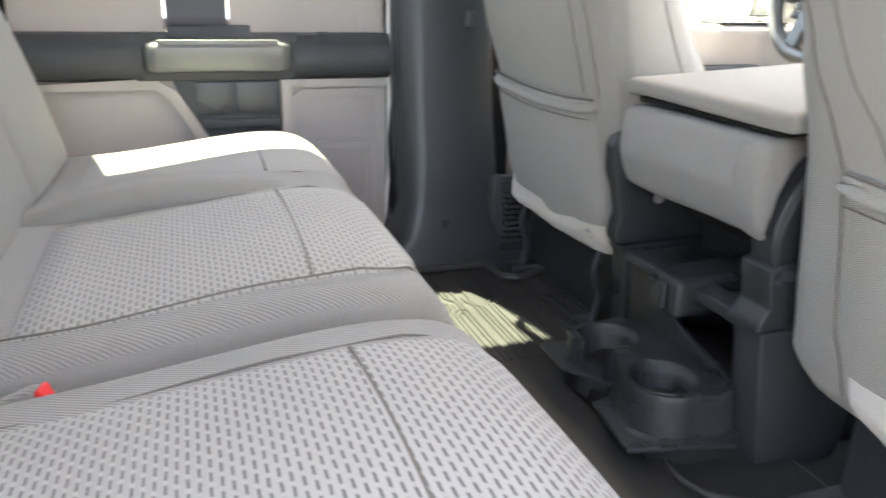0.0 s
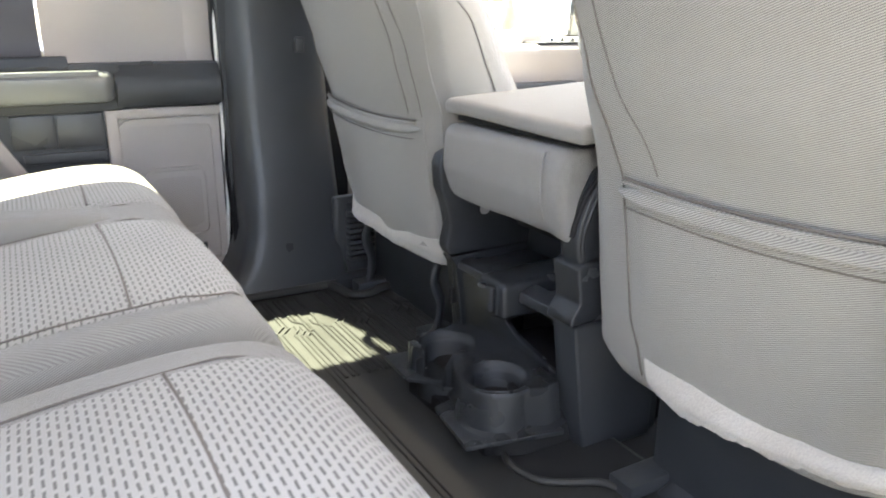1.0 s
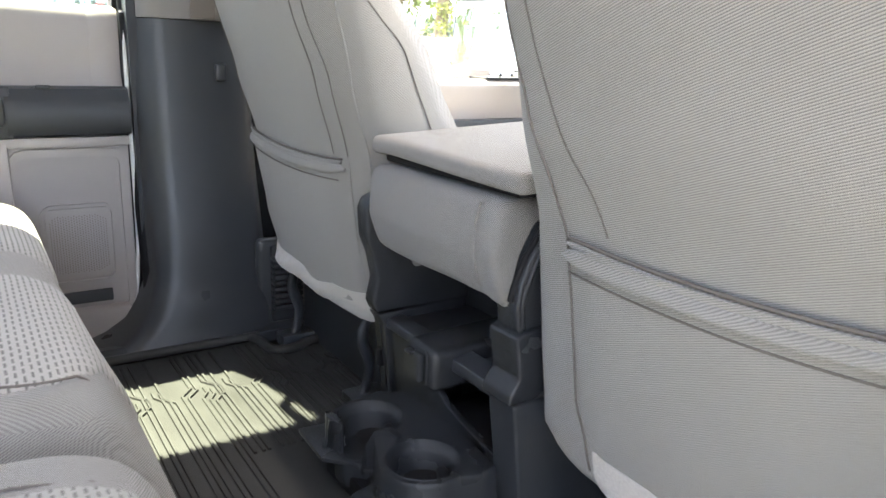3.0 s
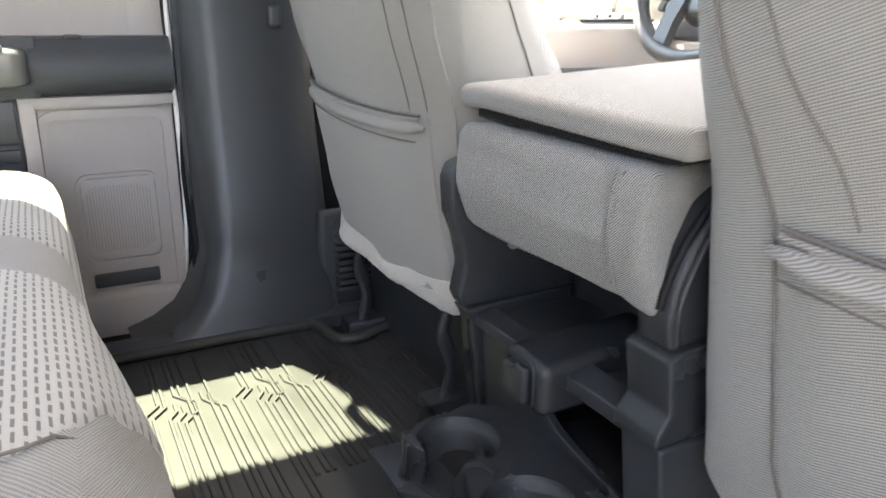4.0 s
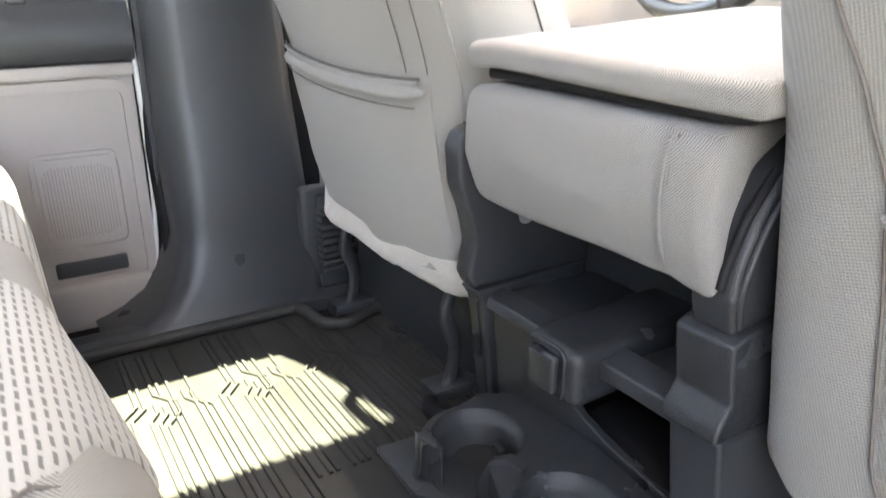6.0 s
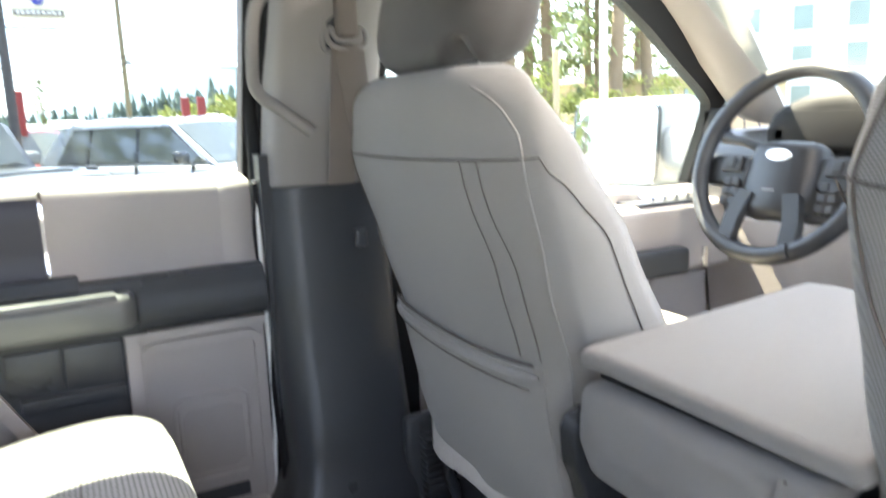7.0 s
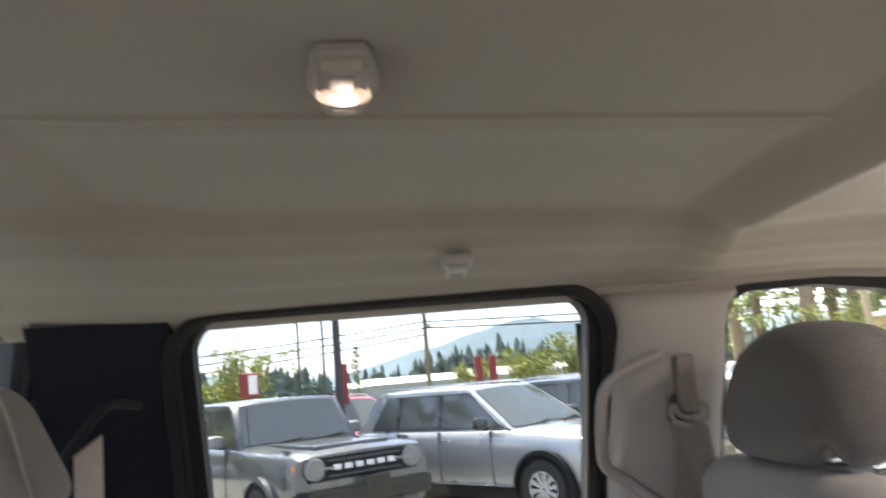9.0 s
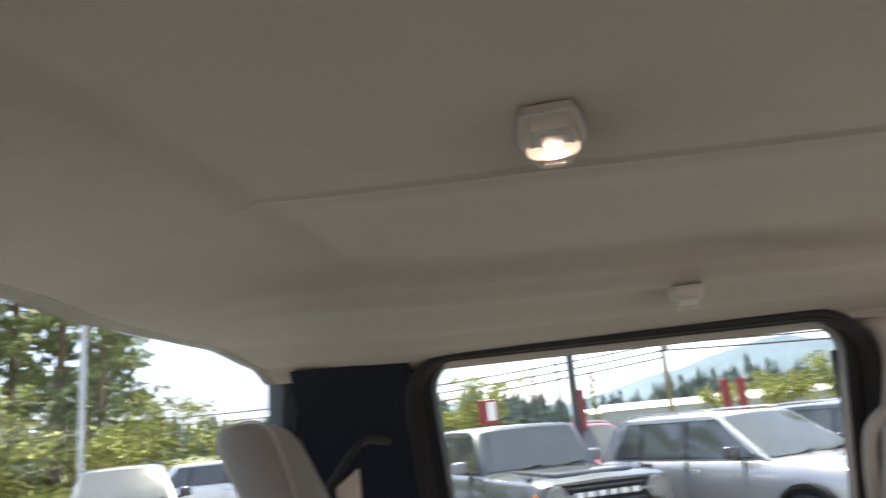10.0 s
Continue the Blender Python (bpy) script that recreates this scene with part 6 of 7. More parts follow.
# ---- tow mirror outside the driver's window ----
mir = thing("side_mirror", (1.2, 1.0, 0.6), "large grey folding tow mirror on the front door", "side mirror")
bend = lambda p: (p.x + 0.22 * (1.245 - p.y), p.y, p.z)
bm = rbox(B(), (1.2325, 1.246, 0.655), (0.175, 0.316, 0.258), 0.034, 6, bend)
part("housing", bm, mat("mirror_grey", (0.36, 0.375, 0.39), 0.45, vary=0.1, fine=1200), mir, "grey plastic housing", sharp=60)
bm = tube(B(), [V(1.1440 + 0.22 * (1.245 - y) + 0.08 * (z - 0.65), y, z) for y, z in rrect(1.097, 1.395, 0.532, 0.770, 0.035, 5)], 0.0062, 8, closed=True)
part("bezel", bm, M_BLACK, mir, "thin black mirror frame", sharp=80)
bm = rbox(B(), (1.1415, 1.246, 0.651), (0.006, 0.292, 0.232), 0.0028, 3, lambda p: (p.x + 0.22 * (1.245 - p.y) + 0.02 * (p.z - 0.65), p.y, p.z))
for v in bm.verts:
    v.co.x += 0.06 * (v.co.z - 0.65)
part("mirror_glass", bm, M_MIRROR, mir, "clear mirror glass")
bm = lathe(B(), [(0.0, 0.0022), (0.020, 0.0018), (0.036, 0.0008), (0.042, 0.0), (0.0, -0.003)], (0, 0, 0), 0, 28)
for v in bm.verts:
    v.co = V(1.1380 - v.co.x + 0.22 * (1.245 - 1.325 - v.co.y) + 0.08 * (0.718 + v.co.z - 0.65), 1.325 + v.co.y * 1.1, 0.718 + v.co.z * 0.85)
part("spotter_glass", bm, M_MIRROR, mir, "small wide-angle mirror")
bm = rbox(B(), (1.24, 1.04, 0.635), (0.10, 0.20, 0.13), 0.03, 4)
part("arm", bm, M_INK, mir, "grey mirror arm")



# ---- outside ----
M_ASPHALT = mat("asphalt", (0.19, 0.187, 0.180), 0.92, vary=0.22, fine=45, broad=0.35, bump=0.5, bump_scale=80)
M_GRASS = mat("verge_grass", (0.12, 0.13, 0.06), 0.95, vary=0.35, fine=9, broad=0.3)
M_TYRE = mat("tyre_rubber", (0.022, 0.022, 0.023), 0.8, vary=0.2, fine=200, bump=0.4, bump_scale=150)
M_RIM = mat("alloy_rim", (0.55, 0.55, 0.55), 0.35, 0.3, vary=0.08)
# dark glass with its base lifted to grey in place of reflected sky
M_CARGLASS = mat("sky_lifted_car_glass", (0.072, 0.082, 0.082), 0.05, vary=0.2, fine=5, broad=0.7, spec=0.8)
M_CLAD = mat("dark_cladding", (0.012, 0.0125, 0.0135), 0.6, spec=0.2, vary=0.15, fine=300)
M_LAMP = mat("lamp_lens_clear", (0.20, 0.21, 0.22), 0.15, 0.5, vary=0.08)
M_AMBER = mat("amber_lens", (0.8, 0.22, 0.02), 0.2)
M_TAIL = mat("red_lens", (0.5, 0.02, 0.02), 0.2)
M_DIMRIM = mat("satin_trim_grey", (0.22, 0.225, 0.23), 0.4, 0.3, vary=0.08)
P_GREY = mat("grey_car_paint", (0.105, 0.112, 0.122), 0.30, 0.5, vary=0.06, fine=400, broad=1.5, coat=1.0)
P_SILVER = mat("silver_car_paint", (0.40, 0.41, 0.425), 0.30, 0.55, vary=0.05, fine=400, broad=1.5, coat=1.0)
P_WHITE = mat("white_car_paint", (0.78, 0.79, 0.80), 0.28, 0.0, vary=0.03, fine=400, coat=1.0)
P_RED = mat("red_car_paint", (0.45, 0.02, 0.02), 0.28, 0.1, vary=0.05, fine=400, coat=1.0)
P_BLACK = mat("black_car_paint", (0.02, 0.021, 0.023), 0.25, 0.2, vary=0.1, fine=400, coat=1.0)

bm = B()
vg = [[bm.verts.new((x, y, GROUND)) for y in (-3000, -400, -80, -20, 0, 20, 45, 80, 400, 3000)] for x in (-3000, -400, -80, -20, 0, 20, 80, 400, 3000)]
for i in range(len(vg) - 1):
    for j in range(len(vg[0]) - 1):
        bm.faces.new((vg[i][j], vg[i + 1][j], vg[i + 1][j + 1], vg[i][j + 1]))
solo("ground", bm, M_ASPHALT, "pale grey sunlit asphalt of a dealer's lot", "ground", kind="structure")
bm = box(B(), (-140, 31, GROUND - 0.05), (19, 300, GROUND + 0.12), 0.05)
solo("verge", bm, M_GRASS, "rough green verge behind the lot", "ground", kind="structure")


def at(m, bm):
    bm.transform(m)
    return bm


def car(name, label, L, W, H, paint, hood_z, belt_z, ws_base, ws_top, roof_end, glass_end, side_windows, wheel_x, wheel_r, boxy=0.0, clad=True, front=None, rails=True, spokes=9, roof=None):
    """A parked car at the origin, heading along x. Places along its length run from the middle."""
    c = thing(name, (0, 0, 0), label, "car", "parked cars")
    h, w = L / 2, W / 2
    tuck = 0.10 * (1 - boxy)
    st = []
    for x, zt, ww, zb in ((-h, belt_z - 0.10, 0.88, 0.46), (-h + 0.05, belt_z - 0.03, 0.94, 0.36), (-h + 0.25, belt_z, 0.985, 0.30), (-h + 0.9, belt_z, 1.0, 0.26), (0.0, belt_z, 1.0, 0.24),
                          (ws_base - 0.12, belt_z, 1.0, 0.24), (ws_base + 0.10, hood_z + 0.02, 0.995, 0.25), (ws_base + 0.5, hood_z, 0.985, 0.27), (h - 0.35, hood_z - 0.045 * (1 - boxy) - 0.01, 0.96 + 0.03 * boxy, 0.30),
                          (h - 0.10, hood_z - 0.12 * (1 - boxy) - 0.02, 0.90 + 0.07 * boxy, 0.34), (h, hood_z - 0.24 * (1 - boxy) - 0.06, 0.80 + 0.14 * boxy, 0.42)):
        y = w * ww
        half = [(0.0, zb), (y * 0.80, zb), (y * 0.955, zb + 0.10), (y * 0.985, zb + 0.22), (y * 1.0, (zb + zt) / 2 + 0.06), (y * 0.985, zt - 0.14), (y * 0.955, zt - 0.04), (y * 0.90, zt - 0.006), (y * 0.72, zt + 0.012), (0.0, zt + 0.028)]
        ring = [V(x, a, b) for a, b in half] + [V(x, -a, b) for a, b in reversed(half[1:-1])]
        st.append(ring)
    bm = B()
    rings(bm, st)
    body = part("body", bm, paint, c, sharp=42)
    # cabin
    yb, yt = w * 0.92, w * (0.74 + 0.10 * boxy)
    gh = []
    for x, zz in ((roof_end - (glass_end), belt_z + 0.005), (roof_end, H - 0.05), (roof_end + 0.12, H - 0.012), ((ws_top + roof_end) / 2, H), (ws_top - 0.10, H - 0.015), (ws_top, H - 0.04), (ws_base, belt_z + 0.005 - (belt_z - hood_z) * 0.6)):
        k = (zz - belt_z) / (H - belt_z)
        ye = yb + (yt - yb) * k
        half = [(0.0, belt_z - 0.06), (yb, belt_z - 0.06), (yb + (ye - yb) * 0.5, belt_z + (zz - belt_z) * 0.5), (ye, zz - 0.02 * max(k, 0)), (ye - 0.06 * max(k, 0.1), zz), (ye * 0.5, zz + 0.02 * k), (0.0, zz + 0.028 * k)]
        gh.append([V(x, a, b) for a, b in half] + [V(x, -a, b) for a, b in reversed(half[1:-1])])
    bm = B()
    rings(bm, gh)
    cab = part("cabin", bm, roof or paint, c, sharp=42)

    def on_side(x, z, s, off=0.006):
        k = (z - belt_z) / (H - belt_z)
        return V(x, s * (yb + (yt - yb) * k + off), z)

    def plate(pts, mt, nm, par, thick=0.004, inward=None):
        b_ = B()
        a = [b_.verts.new(p) for p in pts]
        q = [b_.verts.new(Vector(p) - inward) for p in pts]
        b_.faces.new(a), b_.faces.new(list(reversed(q)))
        for i in range(len(a)):
            b_.faces.new((a[i], q[i], q[(i + 1) % len(a)], a[(i + 1) % len(a)]))
        return part(nm, b_, mt, par)

    zw0, zw1 = belt_z + 0.03, H - 0.10
    for s in (1, -1):
        if not boxy:                               # black pillars between the panes
            f0, f3 = side_windows[0], side_windows[-1]
            plate([on_side(f0[0] - 0.03, zw0 - 0.012, s, 0.002), on_side(f3[1] + 0.04, zw0 - 0.012, s, 0.002), on_side(f3[2] + 0.02, zw1 + 0.02, s, 0.002), on_side(f0[3] - 0.03, zw1 + 0.02, s, 0.002)], P_BLACK, "window_surround", cab, inward=V(0, s * 0.008, 0))
        for x0, x1, x2, x3 in side_windows:        # lower rear, lower front, upper front, upper rear
            plate([on_side(x0, zw0, s), on_side(x1, zw0, s), on_side(x2, zw1, s), on_side(x3, zw1, s)], M_CARGLASS, "side_window", cab, inward=V(0, s * 0.01, 0))
    def on_screen(t, v, xa, xb, za, zb_):
        k = t
        ye = yb + (yt - yb) * k
        return V(xb + (xa - xb) * k, v * ye * 0.93, zb_ + (za - zb_) * k)
    za, zb_ = H - 0.04, belt_z + 0.005 - (belt_z - hood_z) * 0.6
    slope = V(za - zb_, 0, ws_base - ws_top).normalized()
    def screen_at(u, v):
        k = 1 - u
        return on_screen(k, v, ws_top, ws_base, za, zb_) + slope * 0.014 + V(0, 0, 0.030 * k * (1 - v * v))
    part("windscreen", sheet(B(), screen_at, lin(0.05, 0.94, 6), lin(-0.97, 0.97, 9), slope * -0.008), M_CARGLASS, cab, sharp=60)
    for v in (-0.45, 0.35):
        p0, p1 = on_screen(0.03, v, ws_top, ws_base, za, zb_) + slope * 0.025, on_screen(0.10, v + 0.5, ws_top, ws_base, za, zb_) + slope * 0.025
        part("wiper", tube(B(), [p0, p1], 0.009, 6), M_CLAD, cab)
    rx = roof_end - glass_end
    bs = V(-(za - belt_z), 0, -glass_end * -1).normalized() if glass_end > 0 else V(-1, 0, 0)
    bs = V(-(H - belt_z), 0, glass_end).normalized()
    plate([V(rx + (roof_end - rx) * t, v * (yb + (yt - yb) * t) * 0.88, belt_z + (H - 0.05 - belt_z) * t) + bs * 0.012 for t, v in ((0.12, -1), (0.12, 1), (0.92, 0.95), (0.92, -0.95))], M_CARGLASS, "rear_window", cab, inward=bs * 0.008)
    for s in (1, -1):
        # mirrors, handles, sills, rails
        m_ = part("mirror", rbox(B(), (ws_base - 0.42, s * (w + 0.10), belt_z + 0.10), (0.14, 0.22, 0.17), 0.05, 3), P_BLACK if not boxy else M_DIMRIM, c)
        part("mirror_stem", rbox(B(), (ws_base - 0.42, s * (w + 0.0), belt_z + 0.02), (0.08, 0.10, 0.04), 0.012, 2), M_CLAD, m_)
        for hx in (ws_base - 1.25, ws_base - 2.25):
            part("door_handle", rbox(B(), (hx, s * (w * 0.99), belt_z - 0.15), (0.20, 0.035, 0.032), 0.012, 2), M_CHROME if not boxy else paint, c)
        for dx in (ws_base - 0.35, ws_base - 1.40, ws_base - 2.35):
            if dx > -h + 0.7:
                part("door_gap", box(B(), (dx - 0.0022, s * w * 0.90 if s > 0 else s * w * 1.003, 0.42), (dx + 0.0022, s * w * 1.003 if s > 0 else s * w * 0.90, belt_z - 0.02)), M_CLAD, c)
        if clad:
            part("sill", rbox(B(), (0.0, s * w * 0.955, 0.30), (L * 0.60, 0.10, 0.16), 0.03, 3), M_CLAD, c)
            part("sill_strip", rbox(B(), (0.0, s * (w * 0.955 + 0.048), 0.40), (L * 0.52, 0.02, 0.022), 0.006, 2), M_CHROME if not boxy else M_CLAD, c)
        if rails:
            part("roof_rail", tube(B(), curve([(ws_top - 0.15, s * yt * 0.93, H - 0.01), (ws_top - 0.35, s * yt * 0.93, H + 0.045), (roof_end + 0.45, s * yt * 0.93, H + 0.045), (roof_end + 0.15, s * yt * 0.93, H - 0.01)], 4), 0.016, 6), M_CHROME if not boxy else M_CLAD, c, sharp=80)
        for wx in wheel_x:
            rr = wheel_r
            prof = [(rr * 0.60, -0.11), (rr * 0.93, -0.115), (rr * 0.99, -0.085), (rr, -0.03), (rr, 0.03), (rr * 0.99, 0.085), (rr * 0.93, 0.115), (rr * 0.66, 0.11), (rr * 0.60, 0.09)]
            arch = lathe(B(), [(0.0, 0.0), (rr * 1.22, 0.0), (rr * 1.22, 0.02), (0.0, 0.02)], (wx, s * (w * 0.985) - 0.01, rr), 1, 30)
            part("arch_liner", arch, M_RUBBER, c)
            bmr = B()
            rngs = []
            for a in lin(radians(-12), radians(192), 22):
                ca, sa = math.cos(a), math.sin(a)
                k0, k1 = rr * 1.16, rr * 1.30
                yo = s * (w * 0.985 + 0.075)
                yi = s * (w * 0.90)
                rngs.append([V(wx + k0 * ca, yo, rr + k0 * sa), V(wx + k1 * ca, yo - s * 0.01, rr + k1 * sa), V(wx + k1 * ca, yi, rr + k1 * sa), V(wx + k0 * ca, yi, rr + k0 * sa)])
            rings(bmr, rngs)
            part("arch_flare", bmr, (paint if boxy else M_CLAD) if clad else paint, c)
            ty = part("wheel", lathe(B(), prof + prof[:1], (wx, s * (w - 0.070), rr), 1, 32, False), M_TYRE, c, "black tyre on an alloy rim")
            part("rim_barrel", lathe(B(), [(rr * 0.52, -0.08), (rr * 0.62, -0.08), (rr * 0.62, 0.10), (rr * 0.58, 0.112), (rr * 0.55, 0.10)] if s > 0 else [(rr * 0.52, 0.08), (rr * 0.62, 0.08), (rr * 0.62, -0.10), (rr * 0.58, -0.112), (rr * 0.55, -0.10)], (wx, s * (w - 0.070), rr), 1, 28, False), M_RIM if not boxy else M_CLAD, ty)
            part("brake_disc", lathe(B(), [(0.0, -0.01), (rr * 0.5, -0.01), (rr * 0.5, 0.01), (0.0, 0.01)], (wx, s * (w - 0.070), rr), 1, 20), M_CLAD, ty)
            sp = B()
            for q in range(spokes):
                a = 2 * math.pi * q / spokes + 0.2
                d, e = V(math.cos(a), 0, math.sin(a)), V(-math.sin(a), 0, math.cos(a))
                o = V(wx, s * (w - 0.070 + 0.095), rr)
                rings(sp, [[o + d * r_ + e * t_ + V(0, s * dy, 0) for t_, dy in ((-tw, 0), (tw, 0), (tw, -0.03), (-tw, -0.03))] for r_, tw in ((rr * 0.05, rr * 0.06), (rr * 0.30, rr * 0.055), (rr * 0.585, rr * 0.085))])
            part("spokes", sp, M_RIM, ty)
    # ends
    if front:
        front(c, h, w, paint)
    else:
        for s in (1, -1):
            part("headlamp", rbox(B(), (h - 0.16, s * w * 0.76, hood_z - 0.18), (0.26, 0.34, 0.11), 0.05, 4, lambda p: (p.x - 0.35 * max(0, abs(p.y) - w * 0.66), p.y, p.z)), M_LAMP, c, "clear headlamp")
            part("tail_lamp", rbox(B(), (-h + 0.10, s * w * 0.86, belt_z - 0.14), (0.16, 0.22, 0.18), 0.04, 3), M_TAIL, c, "red tail lamp")
        part("grille", rbox(B(), (h - 0.03, 0, hood_z - 0.28), (0.08, W * 0.55, 0.20), 0.03, 3), paint if paint is P_WHITE else M_CLAD, c, "closed front panel" if paint is P_WHITE else "dark grille")
        part("bumper", rbox(B(), (h - 0.06, 0, 0.44), (0.16, W * 0.84, 0.20), 0.05, 3), M_CLAD if clad else paint, c)
        part("number_plate", rbox(B(), (h + 0.022, 0, 0.55), (0.01, 0.32, 0.15), 0.003, 1), M_WHITE, c)
    part("underside", box(B(), (-h + 0.3, -w * 0.86, 0.20), (h - 0.3, w * 0.86, 0.40), 0.03), M_CLAD, c)
    return c


def bronco_front(c, h, w, paint):
    g = part("grille", rbox(B(), (h - 0.005, 0, 1.00), (0.07, 1.50, 0.28), 0.02, 3), M_CLAD, c, "black grille between round lamps")
    for z in (0.91, 1.085):
        part("grille_bar", rbox(B(), (h + 0.035, 0, z), (0.02, 1.0, 0.022), 0.006, 2), M_SLATE, g)
    for k in range(6):                           # plain blocks in place of the maker's lettering
        part("pale_block", rbox(B(), (h + 0.042, -0.375 + 0.15 * k, 1.005), (0.012, 0.105, 0.062), 0.006, 2), M_WHITE, g)
    for s in (1, -1):
        hl = part("headlamp", lathe(B(), [(0.0, 0.05), (0.095, 0.048), (0.105, 0.035), (0.105, -0.02), (0.0, -0.02)], (h + 0.015, s * 0.665, 1.005), 0, 26), M_LAMP, c, "round headlamp with bright ring")
        part("lamp_ring", lathe(B(), [(0.098, 0.0), (0.128, 0.0), (0.132, 0.04), (0.112, 0.055), (0.098, 0.05)], (h + 0.005, s * 0.665, 1.005), 0, 28, False), M_DIMRIM, hl)
        part("lamp_bar", rbox(B(), (h + 0.05, s * 0.52, 1.005), (0.03, 0.22, 0.03), 0.01, 2), M_DIMRIM, hl)
        part("marker_lamp", rbox(B(), (h - 0.05, s * (w * 0.925), 0.99), (0.05, 0.03, 0.16), 0.01, 2), M_AMBER, c, "amber side marker")
        part("fog_lamp", rbox(B(), (h + 0.10, s * 0.66, 0.62), (0.03, 0.16, 0.08), 0.014, 2), M_LAMP, c)
        part("tow_hook", tube(B(), curve([(h + 0.08, s * 0.42, 0.58), (h + 0.16, s * 0.42, 0.58), (h + 0.16, s * 0.42, 0.52), (h + 0.08, s * 0.42, 0.52)], 4), 0.016, 8), M_CLAD, c, sharp=80)
        part("trail_sight", rbox(B(), (h - 0.35, s * (w * 0.86), 1.215), (0.16, 0.05, 0.045), 0.015, 2), P_BLACK, c)
        part("tail_lamp", rbox(B(), (-h + 0.06, s * w * 0.86, 1.0), (0.14, 0.16, 0.26), 0.03, 3), M_TAIL, c)
    part("bumper", rbox(B(), (h + 0.03, 0, 0.66), (0.22, 1.84, 0.22), 0.05, 4, lambda p: (p.x - 0.10 * max(0, abs(p.y) - 0.6), p.y, p.z)), M_CLAD, c, "black steel bumper")
    part("bumper_lower", rbox(B(), (h - 0.02, 0, 0.48), (0.18, 1.5, 0.16), 0.04, 3), M_SLATE, c)
    part("plate_bracket", rbox(B(), (h + 0.15, 0.10, 0.78), (0.015, 0.34, 0.17), 0.004, 2), M_CLAD, c, "blank black plate bracket")
    part("hood_bulge", rbox(B(), (h - 0.92, 0, 1.225), (1.35, 1.05, 0.06), 0.028, 4), paint, c)
    part("aerial", tube(B(), [(h - 1.66, -w * 0.80, 1.2), (h - 1.72, -w * 0.80, 1.80)], 0.006, 6), M_CLAD, c)
    part("spare_wheel", lathe(B(), [(0.0, -0.12), (0.38, -0.12), (0.41, -0.06), (0.41, 0.06), (0.38, 0.12), (0.0, 0.12)], (-h - 0.14, 0, 1.0), 0, 26), M_TYRE, c)


def heading(x, y, hx, hy):
    return Matrix.Translation((x, y, GROUND)) @ Matrix.Rotation(math.atan2(hy, hx), 4, "Z")


def place(ob, x, y, hx, hy):
    ob.matrix_basis = heading(x, y, hx, hy)
    return ob


WB = [(-2.02, -1.42, -1.44, -1.94), (-1.34, -0.52, -0.54, -1.34), (-0.44, 0.46, 0.22, -0.44)]
off_roader = car("off_roader", "dark grey boxy off-road car facing the truck", 4.78, 1.93, 1.84, P_GREY, 1.20, 1.23, 0.66, 0.22, -2.10, 0.06, WB, (1.50, -1.44), 0.405, boxy=1.0, front=bronco_front, rails=False, spokes=6)
WE = [(-2.02, -1.44, -1.44, -1.74), (-1.36, -0.46, -0.50, -1.36), (-0.38, 0.80, 0.10, -0.42)]
silver_suv = car("silver_suv", "silver family car with roof rails, parked side on", 5.05, 2.00, 1.76, P_SILVER, 1.10, 1.15, 1.02, 0.12, -2.05, 0.38, WE, (1.56, -1.46), 0.385, spokes=10)
WM = [(-1.75, -1.15, -1.1, -1.35), (-1.05, -0.20, -0.15, -1.0), (-0.12, 0.98, 0.12, -0.08)]
white_suv = car("white_hatchback", "white sleek electric car facing the truck", 4.72, 1.88, 1.60, P_WHITE, 0.98, 1.02, 1.15, 0.10, -1.55, 0.65, WM, (1.45, -1.50), 0.36, clad=False, rails=False, spokes=5)
dark_suv = car("dark_suv", "dark grey car parked behind the others", 4.9, 1.95, 1.74, P_GREY, 1.05, 1.10, 1.14, 0.20, -2.0, 0.36, WE, (1.50, -1.45), 0.375, spokes=7)
red_car = car("red_suv", "red car parked far behind", 4.7, 1.9, 1.72, P_RED, 1.04, 1.08, 1.10, 0.18, -1.9, 0.36, WE, (1.45, -1.40), 0.37, spokes=7)
place(off_roader, -1.671, 10.767, 0.494, -0.870)
place(silver_suv, 1.664, 11.09, 0.614, -0.789)
place(white_suv, 6.1, 10.7, 0.2, -0.98)
place(dark_suv, 4.2, 12.9, 0.61, -0.79)
place(red_car, -0.9, 15.8, 0.5, -0.87)
silver_far = copy_thing(silver_suv, heading(9.4, 13.9, 0.45, -0.89))
tagged(silver_far, "silver family car parked beside the white car")
for x, y, hx, hy, src in ((-9.5, 12.5, 0.6, -0.8, dark_suv), (-14.0, 12.6, 0.5, -0.86, white_suv), (-10.5, 19.0, 0.9, 0.4, white_suv), (-17.0, 15.5, 0.9, 0.4, silver_suv)):
    copy_thing(src, heading(x, y, hx, hy))


# ---- poles, banners, wires ----
M_POLE = mat("dark_pole_paint", (0.05, 0.045, 0.045), 0.5, vary=0.1, fine=40)
M_WOOD = mat("weathered_pole_wood", (0.26, 0.21, 0.14), 0.9, vary=0.25, fine=30, bump=0.6, bump_scale=40)
M_BANNER = mat("cream_banner", (0.72, 0.66, 0.52), 0.8, vary=0.06, fine=60)
M_SIGNRED = mat("red_sign_paint", (0.22, 0.028, 0.025), 0.5, vary=0.1, fine=20)
M_STEEL = mat("galvanised_steel", (0.45, 0.46, 0.47), 0.5, 0.6, vary=0.1, fine=20)

post = thing("banner_post", (-0.87, 14.0, GROUND), "dark lamp post carrying two cream banners", "lamp post")
part("post", tube(B(), [(-0.87, 14.0, GROUND), (-0.87, 14.0, 7.5)], [0.085, 0.07], 12), M_POLE, post, sharp=80)
